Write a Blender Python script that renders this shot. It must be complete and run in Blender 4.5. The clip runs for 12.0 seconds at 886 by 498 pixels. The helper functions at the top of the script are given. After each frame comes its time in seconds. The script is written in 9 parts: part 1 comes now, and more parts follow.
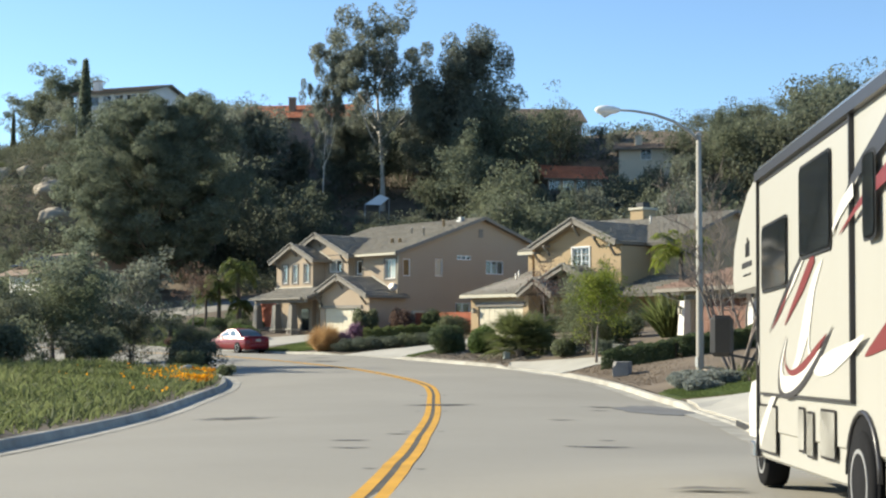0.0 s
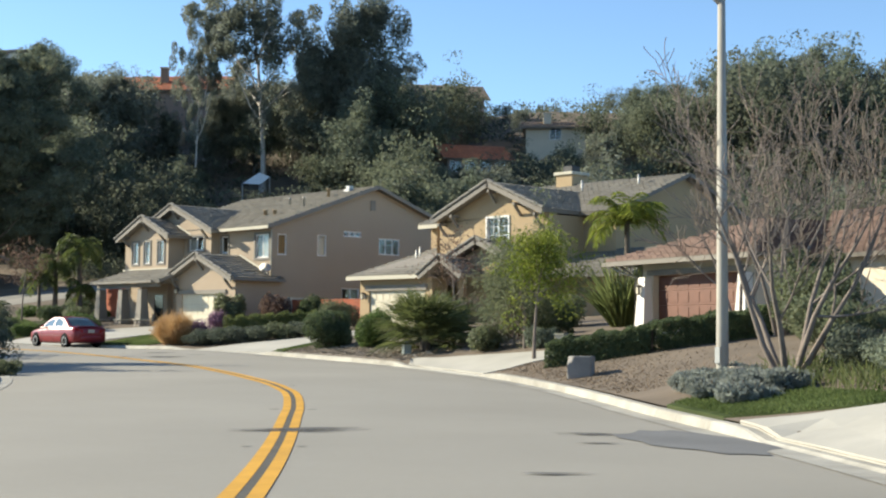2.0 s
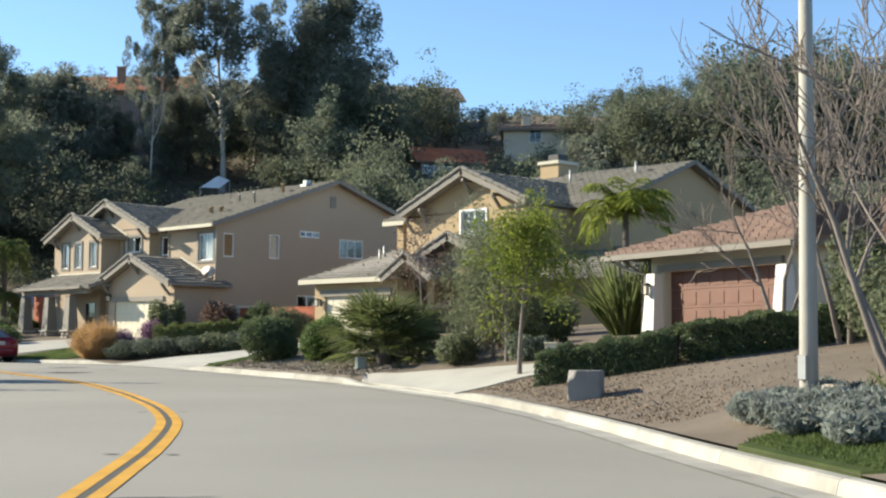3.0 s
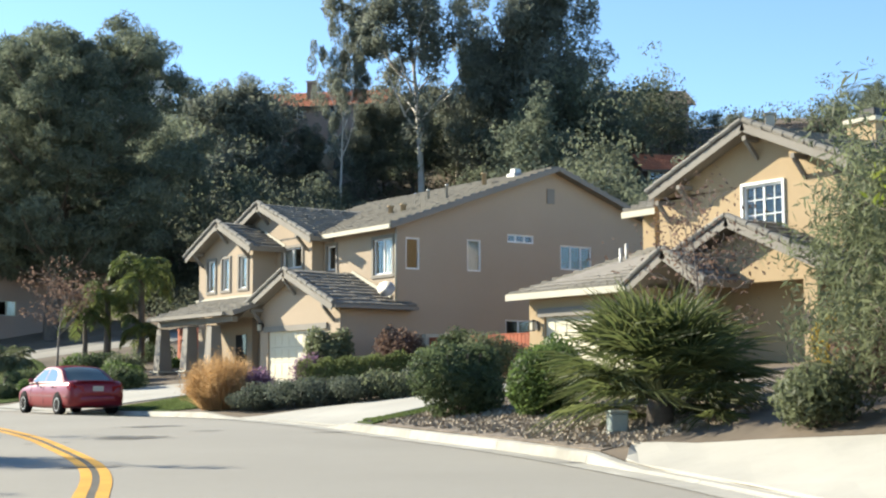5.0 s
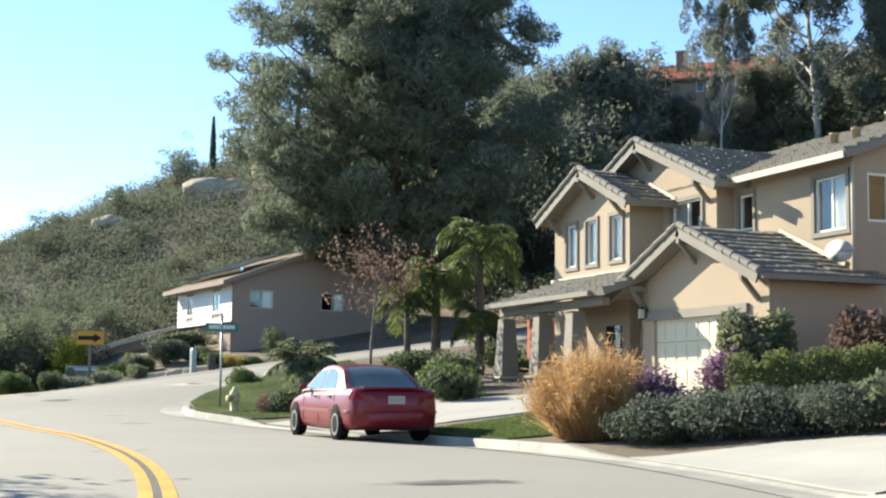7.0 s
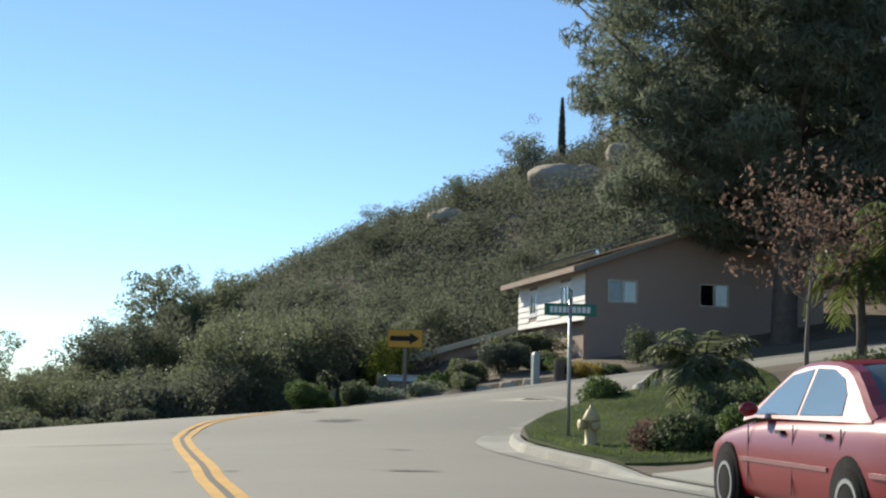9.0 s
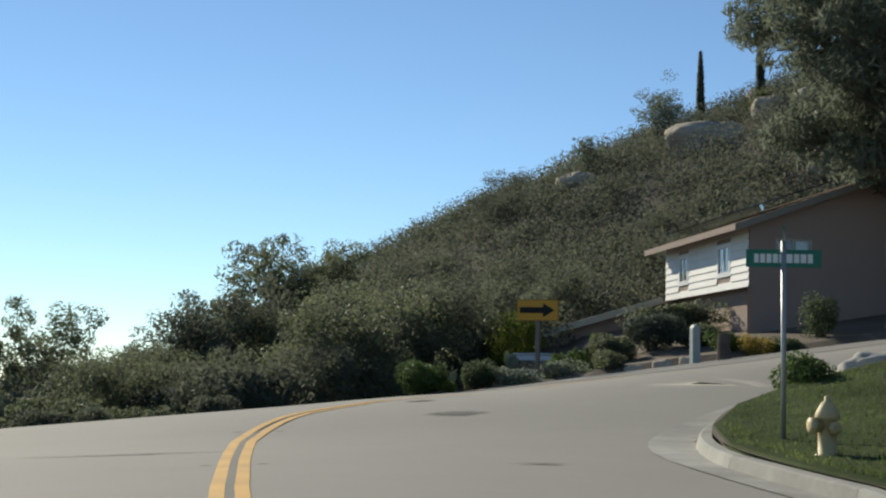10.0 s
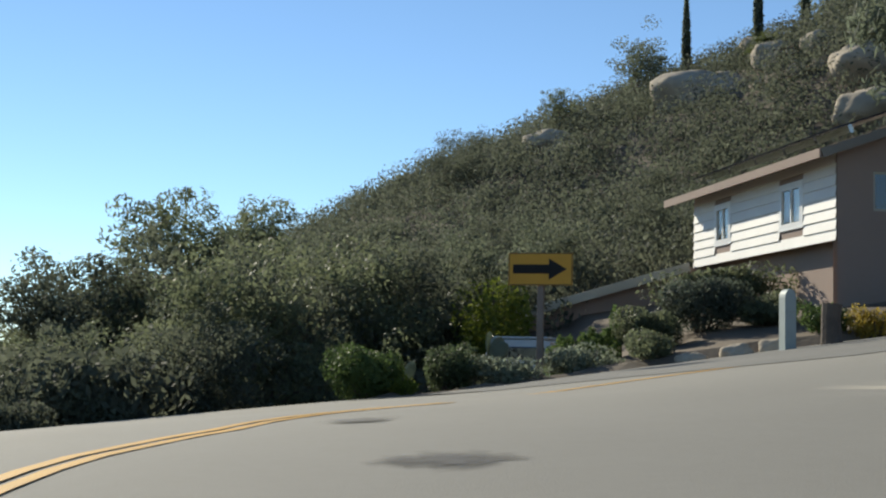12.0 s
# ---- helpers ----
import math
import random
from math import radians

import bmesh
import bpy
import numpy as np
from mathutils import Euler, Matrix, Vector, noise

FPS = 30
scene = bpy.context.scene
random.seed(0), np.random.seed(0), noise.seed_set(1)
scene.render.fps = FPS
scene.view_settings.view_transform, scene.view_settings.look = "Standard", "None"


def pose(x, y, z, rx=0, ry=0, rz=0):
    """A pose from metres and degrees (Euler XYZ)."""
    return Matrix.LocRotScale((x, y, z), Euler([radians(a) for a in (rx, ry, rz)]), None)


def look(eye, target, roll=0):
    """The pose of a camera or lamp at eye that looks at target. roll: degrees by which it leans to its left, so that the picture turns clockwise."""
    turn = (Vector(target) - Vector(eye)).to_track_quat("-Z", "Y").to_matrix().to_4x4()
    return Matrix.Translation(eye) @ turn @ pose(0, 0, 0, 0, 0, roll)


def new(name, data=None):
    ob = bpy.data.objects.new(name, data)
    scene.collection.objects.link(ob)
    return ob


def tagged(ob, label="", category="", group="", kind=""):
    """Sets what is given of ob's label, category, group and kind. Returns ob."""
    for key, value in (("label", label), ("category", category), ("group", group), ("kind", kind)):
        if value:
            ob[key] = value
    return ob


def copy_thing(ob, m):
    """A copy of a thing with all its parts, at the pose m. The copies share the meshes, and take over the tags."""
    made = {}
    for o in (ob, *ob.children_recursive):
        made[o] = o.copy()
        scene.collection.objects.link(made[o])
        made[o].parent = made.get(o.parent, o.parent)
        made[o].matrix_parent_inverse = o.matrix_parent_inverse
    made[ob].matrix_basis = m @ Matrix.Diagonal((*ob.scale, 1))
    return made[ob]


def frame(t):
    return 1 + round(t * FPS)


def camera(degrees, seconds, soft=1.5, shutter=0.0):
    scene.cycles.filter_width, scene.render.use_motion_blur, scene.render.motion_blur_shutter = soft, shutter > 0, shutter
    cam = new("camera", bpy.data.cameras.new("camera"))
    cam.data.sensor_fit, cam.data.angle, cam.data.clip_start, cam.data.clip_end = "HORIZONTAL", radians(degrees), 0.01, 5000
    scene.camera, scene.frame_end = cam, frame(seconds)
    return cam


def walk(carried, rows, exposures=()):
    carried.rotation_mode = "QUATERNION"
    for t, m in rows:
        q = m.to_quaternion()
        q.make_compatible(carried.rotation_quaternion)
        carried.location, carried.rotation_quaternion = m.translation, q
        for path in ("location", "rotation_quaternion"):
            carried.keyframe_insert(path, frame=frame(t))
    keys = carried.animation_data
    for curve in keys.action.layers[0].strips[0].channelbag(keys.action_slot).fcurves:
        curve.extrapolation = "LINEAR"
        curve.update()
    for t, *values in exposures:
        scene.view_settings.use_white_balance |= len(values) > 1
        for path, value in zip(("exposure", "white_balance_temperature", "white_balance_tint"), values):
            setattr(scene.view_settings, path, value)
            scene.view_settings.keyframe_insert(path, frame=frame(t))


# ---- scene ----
from itertools import product

cam = camera(33.9, 12.0, soft=2.2)
PATH = [
    (0, (-54.694, -72.34, 0.813), (-53.433, -70.792, 0.931), 0.2),
    (0.5, (-51.977, -69.065, 0.72), (-50.706, -67.526, 0.84), 0.2),
    (1, (-49.492, -66.059, 0.583), (-48.192, -64.544, 0.704), 0.4),
    (1.5, (-46.835, -63.105, 0.483), (-45.5, -61.621, 0.599), 0.4),
    (2, (-44.198, -60.075, 0.344), (-42.825, -58.626, 0.465), 0.5),
    (2.5, (-41.119, -57.045, 0.28), (-39.722, -55.62, 0.41), 0.6),
    (2.7, (-39.774, -55.807, 0.23), (-38.372, -54.387, 0.369), 0.6),
    (4.3, (-30.587, -45.359, 0.129), (-29.307, -43.833, 0.316), 0.0),
    (4.5, (-29.614, -44.108, 0.164), (-28.362, -42.561, 0.36), 0.1),
    (5, (-26.799, -40.397, 0.355), (-25.629, -38.787, 0.551), -0.1),
    (5.5, (-24.64, -36.929, 0.336), (-23.552, -35.264, 0.544), 0.1),
    (6, (-22.672, -33.356, 0.34), (-21.682, -31.631, 0.55), 0.2),
    (6.5, (-20.91, -29.605, 0.424), (-20.038, -27.817, 0.63), 0.5),
    (7, (-19.486, -25.943, 0.464), (-18.745, -24.098, 0.672), 0.7),
    (7.5, (-18.241, -22.198, 0.508), (-17.624, -20.307, 0.719), 0.9),
    (7.7, (-17.729, -20.72, 0.465), (-17.162, -18.813, 0.676), 1.8),
    (9.3, (-15.603, -8.524, 0.698), (-15.382, -6.548, 0.914), 1.4),
    (9.5, (-15.477, -7.048, 0.735), (-15.29, -5.067, 0.937), 1.5),
    (10, (-15.158, -3.293, 0.811), (-15.05, -1.304, 0.997), 1.3),
    (10.5, (-15.0, 0.613, 0.882), (-14.952, 2.604, 1.064), 1.6),
    (11, (-15.017, 4.155, 0.856), (-14.996, 6.146, 1.042), 1.5),
    (11.5, (-14.764, 7.922, 0.904), (-14.704, 9.912, 1.089), 1.1),
    (12, (-14.56, 10.982, 0.897), (-14.373, 12.965, 1.075), 1.3),
]
LIGHTNESS = [(0, 1.25), (4, 1.45), (5.6, 1.7), (6.6, 1.7), (7.5, 1.5), (8.4, 1.12), (9.5, 0.5), (11, 0.25), (11.6, 0.34), (12, 0.56)]
walk(cam, [(t, look(eye, target, roll)) for t, eye, target, roll in PATH], [(t, stops, 7300 - 20 * t, 4) for t, stops in LIGHTNESS])


# ---- world and sun ----
SUN_AZ = math.atan2(-0.46, 0.89)      # from +y towards +x
SUN_EL = radians(25.5)
world = bpy.data.worlds.new("sky_world")
scene.world = world
world.use_nodes = True
wt = world.node_tree
sky = wt.nodes.new("ShaderNodeTexSky")
sky.sky_type = "NISHITA"
sky.sun_disc = False
sky.sun_elevation = SUN_EL
sky.sun_rotation = SUN_AZ
sky.altitude = 200
sky.air_density = 0.75
sky.dust_density = 0.0
sky.ozone_density = 4.5
background = wt.nodes["Background"]
background.inputs["Strength"].default_value = 0.105
wt.links.new(sky.outputs[0], background.inputs["Color"])

sun_data = bpy.data.lights.new("sun", "SUN")
sun_data.energy = 4.0
sun_data.angle = radians(0.55)
sun_data.color = (1.0, 0.94, 0.85)
sun = new("sun", sun_data)
to_sun = Vector((math.sin(SUN_AZ) * math.cos(SUN_EL), math.cos(SUN_AZ) * math.cos(SUN_EL), math.sin(SUN_EL)))
sun.matrix_world = look(to_sun * 200, (0, 0, 0))


# ---- materials ----
def material(name, colour, rough=0.8, metal=0.0, spread=0.15, scale=3.0, fine=40.0, bump=0.15, bump_scale=None, tint=None,
             island=0.0, each=0.0, spec=0.4, translucent=0.0):
    """Two scales of colour variation, fine relief, optional per-object and per-island variation."""
    m = bpy.data.materials.new(name)
    m.use_nodes = True
    nt = m.node_tree
    n, link = nt.nodes, nt.links.new
    bsdf = n["Principled BSDF"]
    bsdf.inputs["Roughness"].default_value = rough
    bsdf.inputs["Metallic"].default_value = metal
    bsdf.inputs["Specular IOR Level"].default_value = spec
    coord = n.new("ShaderNodeTexCoord")
    big = n.new("ShaderNodeTexNoise")
    big.inputs["Scale"].default_value = scale
    big.inputs["Detail"].default_value = 4
    small = n.new("ShaderNodeTexNoise")
    small.inputs["Scale"].default_value = fine
    small.inputs["Detail"].default_value = 3
    link(coord.outputs["Object"], big.inputs["Vector"])
    link(coord.outputs["Object"], small.inputs["Vector"])
    mix = n.new("ShaderNodeMix")
    mix.data_type = "RGBA"
    lo = [c * (1 - spread) for c in colour]
    hi = [min(1, c * (1 + spread)) for c in (tint or colour)]
    mix.inputs["A"].default_value = (*lo, 1)
    mix.inputs["B"].default_value = (*hi, 1)
    add = n.new("ShaderNodeMath")
    add.operation = "MULTIPLY_ADD"
    add.inputs[1].default_value = 0.4
    link(small.outputs["Fac"], add.inputs[0])
    half = n.new("ShaderNodeMath")
    half.operation = "MULTIPLY_ADD"
    half.inputs[1].default_value = 1.5
    half.inputs[2].default_value = -0.45
    link(big.outputs["Fac"], half.inputs[0])
    link(half.outputs[0], add.inputs[2])
    last = add
    if island:
        geo = n.new("ShaderNodeNewGeometry")
        isl = n.new("ShaderNodeMath")
        isl.operation = "MULTIPLY_ADD"
        isl.inputs[1].default_value = island
        link(geo.outputs["Random Per Island"], isl.inputs[0])
        link(last.outputs[0], isl.inputs[2])
        last = isl
    if each:
        info = n.new("ShaderNodeObjectInfo")
        one = n.new("ShaderNodeMath")
        one.operation = "MULTIPLY_ADD"
        one.inputs[1].default_value = each
        link(info.outputs["Random"], one.inputs[0])
        link(last.outputs[0], one.inputs[2])
        last = one
    shift = n.new("ShaderNodeMath")
    shift.operation = "SUBTRACT"
    shift.use_clamp = True
    shift.inputs[1].default_value = 0.15 + island / 2 + each / 2
    link(last.outputs[0], shift.inputs[0])
    link(shift.outputs[0], mix.inputs["Factor"])
    link(mix.outputs["Result"], bsdf.inputs["Base Color"])
    if bump:
        relief = n.new("ShaderNodeTexNoise")
        relief.inputs["Scale"].default_value = bump_scale or fine * 2
        relief.inputs["Detail"].default_value = 2
        link(coord.outputs["Object"], relief.inputs["Vector"])
        bmp = n.new("ShaderNodeBump")
        bmp.inputs["Strength"].default_value = bump
        bmp.inputs["Distance"].default_value = 0.02
        link(relief.outputs["Fac"], bmp.inputs["Height"])
        link(bmp.outputs[0], bsdf.inputs["Normal"])
    if translucent:
        thin = n.new("ShaderNodeBsdfTranslucent")
        link(mix.outputs["Result"], thin.inputs["Color"])
        both = n.new("ShaderNodeMixShader")
        both.inputs[0].default_value = translucent
        link(bsdf.outputs[0], both.inputs[1])
        link(thin.outputs[0], both.inputs[2])
        link(both.outputs[0], n["Material Output"].inputs["Surface"])
    return m


def glass(name, colour, rough=0.03, clear=0.85):
    m = bpy.data.materials.new(name)
    m.use_nodes = True
    b = m.node_tree.nodes["Principled BSDF"]
    b.inputs["Base Color"].default_value = (*colour, 1)
    b.inputs["Roughness"].default_value = rough
    b.inputs["Transmission Weight"].default_value = clear
    b.inputs["IOR"].default_value = 1.5
    return m


M = {}
M["asphalt"] = material("weathered_asphalt", (0.275, 0.258, 0.22), 0.92, spread=0.10, scale=0.22, fine=9, bump=0.25, bump_scale=60)
M["asphalt_new"] = material("darker_asphalt", (0.162, 0.162, 0.159), 0.9, spread=0.2, scale=0.8, fine=14, bump=0.25, bump_scale=60)
M["tar"] = material("dark_tar_strip", (0.085, 0.078, 0.06), 0.8, spread=0.3, scale=1.4, fine=12, bump=0.1)
M["concrete"] = material("pale_concrete", (0.391, 0.374, 0.327), 0.9, spread=0.14, scale=0.7, fine=12, bump=0.2, bump_scale=50)
M["kerb"] = material("worn_kerb_concrete", (0.365, 0.347, 0.3), 0.9, spread=0.32, scale=1.1, fine=9, bump=0.3, bump_scale=40, each=0.3)
M["yellow"] = material("road_paint_yellow", (0.62, 0.32, 0.03), 0.75, spread=0.22, scale=1.2, fine=18, bump=0.1)
M["soil"] = material("dry_soil", (0.16, 0.125, 0.09), 0.95, spread=0.35, scale=0.5, fine=6, bump=0.6, bump_scale=9)
M["mulch"] = material("wood_chip_mulch", (0.20, 0.165, 0.13), 0.95, spread=0.5, scale=3, fine=22, bump=1.0, bump_scale=22)
M["stucco"] = material("tan_stucco", (0.395, 0.31, 0.225), 0.92, spread=0.07, scale=0.35, fine=7, bump=0.25, bump_scale=90)
M["stucco_b"] = material("ochre_stucco", (0.405, 0.297, 0.176), 0.92, spread=0.08, scale=0.35, fine=7, bump=0.25, bump_scale=90)
M["stucco_c"] = material("pinkish_stucco", (0.34, 0.255, 0.21), 0.92, spread=0.08, scale=0.35, fine=7, bump=0.25, bump_scale=90)
M["stucco_d"] = material("cream_stucco", (0.62, 0.54, 0.42), 0.92, spread=0.07, scale=0.35, fine=7, bump=0.25, bump_scale=90)
M["trim"] = material("taupe_trim", (0.225, 0.203, 0.172), 0.8, spread=0.14, scale=1, fine=20, bump=0.1)
M["trim_light"] = material("cream_fascia", (0.50, 0.46, 0.36), 0.7, spread=0.08, scale=1, fine=20, bump=0.05)
M["white"] = material("white_vinyl", (0.8, 0.79, 0.76), 0.5, spread=0.04, scale=2, fine=20, bump=0.0)
M["siding"] = material("white_siding", (0.76, 0.73, 0.68), 0.6, spread=0.06, scale=1, fine=20, bump=0.1)
M["garage"] = material("cream_door_panel", (0.60, 0.54, 0.40), 0.55, spread=0.04, scale=1, fine=20, bump=0.05)
# red-brown door colour, deepened to carry the shade under the eave
M["garage_brown_shaded"] = material("shade_darkened_brown_door", (0.146, 0.062, 0.04), 0.6, spread=0.2, scale=2, fine=15, bump=0.15)
M["tile"] = material("grey_concrete_tile", (0.21, 0.195, 0.168), 0.85, spread=0.16, scale=0.8, fine=8, bump=0.3, bump_scale=30, island=0.3, each=0.3)
M["tile_red"] = material("terracotta_tile", (0.2, 0.136, 0.112), 0.85, spread=0.3, scale=0.8, fine=6, bump=0.3, bump_scale=20, island=0.7, each=0.7)
M["roof_orange"] = material("orange_clay_roof", (0.50, 0.17, 0.085), 0.85, spread=0.2, scale=0.6, fine=5, bump=0.2, island=0.5)
M["roof_brown"] = material("brown_shingle", (0.26, 0.19, 0.14), 0.9, spread=0.2, scale=0.6, fine=5, bump=0.2, island=0.5)
M["pane"] = glass("window_glass", (0.86, 0.9, 0.9), 0.03, 1.0)
M["dark_pane"] = glass("tinted_glass", (0.03, 0.035, 0.04), 0.04, 0.25)
M["curtain"] = material("pale_curtain", (0.62, 0.62, 0.58), 0.9, spread=0.1, scale=4, fine=30, bump=0.2)
M["fence"] = material("redwood_fence", (0.40, 0.105, 0.05), 0.8, spread=0.25, scale=1.5, fine=15, bump=0.3, each=0.5)
M["steel"] = material("galvanised_steel", (0.42, 0.42, 0.40), 0.5, 0.6, spread=0.12, scale=2, fine=30, bump=0.05)
M["pole"] = material("concrete_pole", (0.368, 0.344, 0.296), 0.8, spread=0.12, scale=2, fine=40, bump=0.2)
M["granite"] = material("pale_granite", (0.46, 0.385, 0.29), 0.9, spread=0.3, scale=0.5, fine=3, bump=0.8, bump_scale=4)
M["stone"] = material("stacked_stone", (0.34, 0.30, 0.25), 0.9, spread=0.35, scale=3, fine=12, bump=0.6, bump_scale=12, each=0.6)
M["bark"] = material("grey_brown_bark", (0.13, 0.105, 0.085), 0.95, spread=0.35, scale=3, fine=20, bump=0.7, bump_scale=14)
M["granite_grey"] = material("grey_granite", (0.25, 0.235, 0.215), 0.9, spread=0.25, scale=1.5, fine=8, bump=0.6, bump_scale=12)
M["bark_white"] = material("pale_gum_bark", (0.52, 0.47, 0.41), 0.85, spread=0.3, scale=1.2, fine=8, bump=0.3, bump_scale=10)
M["twig"] = material("bare_twig_bark", (0.21, 0.172, 0.145), 0.9, spread=0.25, scale=3, fine=20, bump=0.3)
LEAF = dict(spread=0.2, scale=0.6, fine=3, bump=0.0, island=0.4, spec=0.2, translucent=0.55)
M["pine"] = material("pine_needles", (0.135, 0.16, 0.115), 0.7, tint=(0.21, 0.24, 0.17), **LEAF)
M["oak"] = material("oak_leaves", (0.125, 0.146, 0.098), 0.65, tint=(0.2, 0.22, 0.145), **LEAF)
M["euc"] = material("gum_leaves", (0.155, 0.177, 0.14), 0.6, tint=(0.245, 0.26, 0.205), **LEAF)
M["rosemary"] = material("rosemary_leaves", (0.075, 0.095, 0.07), 0.6, tint=(0.15, 0.17, 0.13), **LEAF)
M["frond"] = material("queen_palm_fronds", (0.09, 0.125, 0.04), 0.5, tint=(0.19, 0.215, 0.075), **LEAF)
M["scrub"] = material("scrub_leaves", (0.1, 0.114, 0.08), 0.7, tint=(0.165, 0.178, 0.125), **LEAF)
M["leaf"] = material("green_leaves", (0.085, 0.135, 0.042), 0.5, tint=(0.15, 0.21, 0.07), **LEAF)
M["leaf_dark"] = material("dark_hedge_leaves", (0.08, 0.11, 0.055), 0.55, tint=(0.135, 0.17, 0.085), **LEAF)
M["leaf_lime"] = material("lime_leaves", (0.13, 0.18, 0.03), 0.5, tint=(0.27, 0.29, 0.06), **LEAF)
M["leaf_hedge"] = material("yellow_green_hedge_leaves", (0.115, 0.145, 0.055), 0.55, tint=(0.21, 0.24, 0.09), **LEAF)
M["leaf_grey"] = material("grey_green_leaves", (0.156, 0.189, 0.137), 0.6, tint=(0.312, 0.351, 0.260), **LEAF)
M["leaf_silver"] = material("silvery_leaves", (0.2, 0.225, 0.2), 0.6, tint=(0.36, 0.39, 0.35), **LEAF)
M["leaf_olive"] = material("olive_leaves", (0.125, 0.148, 0.085), 0.55, tint=(0.205, 0.225, 0.13), **LEAF)
M["leaf_brown"] = material("withered_leaves", (0.135, 0.09, 0.07), 0.7, tint=(0.23, 0.155, 0.125), **LEAF)
M["leaf_yellow"] = material("yellow_leaves", (0.34, 0.25, 0.05), 0.6, tint=(0.5, 0.38, 0.08), **LEAF)
M["grass"] = material("lawn_grass", (0.085, 0.125, 0.04), 0.7, tint=(0.15, 0.19, 0.07), **LEAF)
M["weed"] = material("meadow_weeds", (0.10, 0.13, 0.05), 0.7, tint=(0.19, 0.21, 0.095), **LEAF)
M["straw"] = material("dry_grass_straw", (0.42, 0.25, 0.11), 0.8, tint=(0.62, 0.42, 0.22), **LEAF)
M["orange_flower"] = material("orange_petals", (0.72, 0.28, 0.01), 0.6, tint=(0.85, 0.42, 0.02), **LEAF)
M["purple_flower"] = material("mauve_petals", (0.2, 0.115, 0.18), 0.6, tint=(0.4, 0.25, 0.36), **LEAF)
M["car_red"] = material("dark_red_car_paint", (0.21, 0.009, 0.015), 0.3, 0.1, spread=0.05, scale=1, fine=60, bump=0.0, spec=0.6)
M["chrome"] = material("bright_metal", (0.62, 0.62, 0.63), 0.22, 0.9, spread=0.05, scale=3, fine=20, bump=0.0)
M["rim"] = material("silver_wheel_paint", (0.36, 0.36, 0.36), 0.35, 0.4, spread=0.05, scale=3, fine=20, bump=0.0)
M["rubber"] = material("tyre_rubber", (0.014, 0.014, 0.015), 0.95, spec=0.1, spread=0.2, scale=8, fine=40, bump=0.2)
M["black"] = material("black_plastic", (0.02, 0.02, 0.021), 0.5, spread=0.1, scale=5, fine=40, bump=0.05)
M["lamp_red"] = material("red_lamp_lens", (0.42, 0.012, 0.012), 0.15, spread=0.1, scale=8, fine=40, bump=0.0, spec=0.7)
M["rv_body"] = material("beige_gelcoat", (0.369, 0.357, 0.317), 0.35, spread=0.03, scale=1, fine=10, bump=0.02)
M["rv_white"] = material("white_decal", (0.62, 0.60, 0.55), 0.35, spread=0.03, scale=1, fine=10, bump=0.0)
M["rv_red"] = material("maroon_decal", (0.17, 0.03, 0.03), 0.35, spread=0.06, scale=1, fine=10, bump=0.0)
M["rv_dark"] = material("charcoal_decal", (0.035, 0.033, 0.035), 0.35, spread=0.06, scale=1, fine=10, bump=0.0)
M["sign_yellow"] = material("amber_sign_sheet", (0.56, 0.28, 0.025), 0.5, spread=0.08, scale=2, fine=15, bump=0.0)
M["sign_green"] = material("green_sign_sheet", (0.015, 0.17, 0.11), 0.45, spread=0.08, scale=2, fine=15, bump=0.0)
M["hydrant"] = material("faded_yellow_enamel", (0.62, 0.47, 0.24), 0.6, spread=0.15, scale=4, fine=30, bump=0.1)
M["mailbox"] = material("grey_green_enamel", (0.33, 0.38, 0.36), 0.6, spread=0.1, scale=4, fine=30, bump=0.1)
M["solar"] = material("solar_cell", (0.02, 0.024, 0.04), 0.15, 0.1, spread=0.1, scale=2, fine=20, bump=0.0)


def stain(name, colour, soft=0.5):
    """A stain that fades out raggedly towards its rim."""
    m = material(name, colour, 0.8, spread=0.3, scale=1.4, fine=12, bump=0.0)
    nt = m.node_tree
    n, link = nt.nodes, nt.links.new
    coord = n.new("ShaderNodeTexCoord")
    far = n.new("ShaderNodeVectorMath")
    far.operation = "DISTANCE"
    far.inputs[1].default_value = (0.5, 0.5, 0.5)
    flat = n.new("ShaderNodeVectorMath")
    flat.operation = "MULTIPLY"
    flat.inputs[1].default_value = (1, 1, 0)
    lift = n.new("ShaderNodeVectorMath")
    lift.operation = "ADD"
    lift.inputs[1].default_value = (0, 0, 0.5)
    link(coord.outputs["Generated"], flat.inputs[0])
    link(flat.outputs[0], lift.inputs[0])
    link(lift.outputs[0], far.inputs[0])
    tex = n.new("ShaderNodeTexNoise")
    tex.inputs["Scale"].default_value = 4
    tex.inputs["Detail"].default_value = 5
    link(coord.outputs["Object"], tex.inputs["Vector"])
    add = n.new("ShaderNodeMath")
    add.operation = "MULTIPLY_ADD"
    add.inputs[1].default_value = 0.6
    link(tex.outputs["Fac"], add.inputs[0])
    link(far.outputs["Value"], add.inputs[2])
    ramp = n.new("ShaderNodeMapRange")
    ramp.inputs["From Min"].default_value = 0.36
    ramp.inputs["From Max"].default_value = 0.36 + soft * 0.7
    ramp.inputs["To Min"].default_value = 0.9
    ramp.inputs["To Max"].default_value = 0.0
    link(add.outputs[0], ramp.inputs["Value"])
    clear = n.new("ShaderNodeBsdfTransparent")
    mix = n.new("ShaderNodeMixShader")
    link(ramp.outputs[0], mix.inputs[0])
    link(clear.outputs[0], mix.inputs[1])
    link(n["Principled BSDF"].outputs[0], mix.inputs[2])
    link(mix.outputs[0], n["Material Output"].inputs["Surface"])
    return m


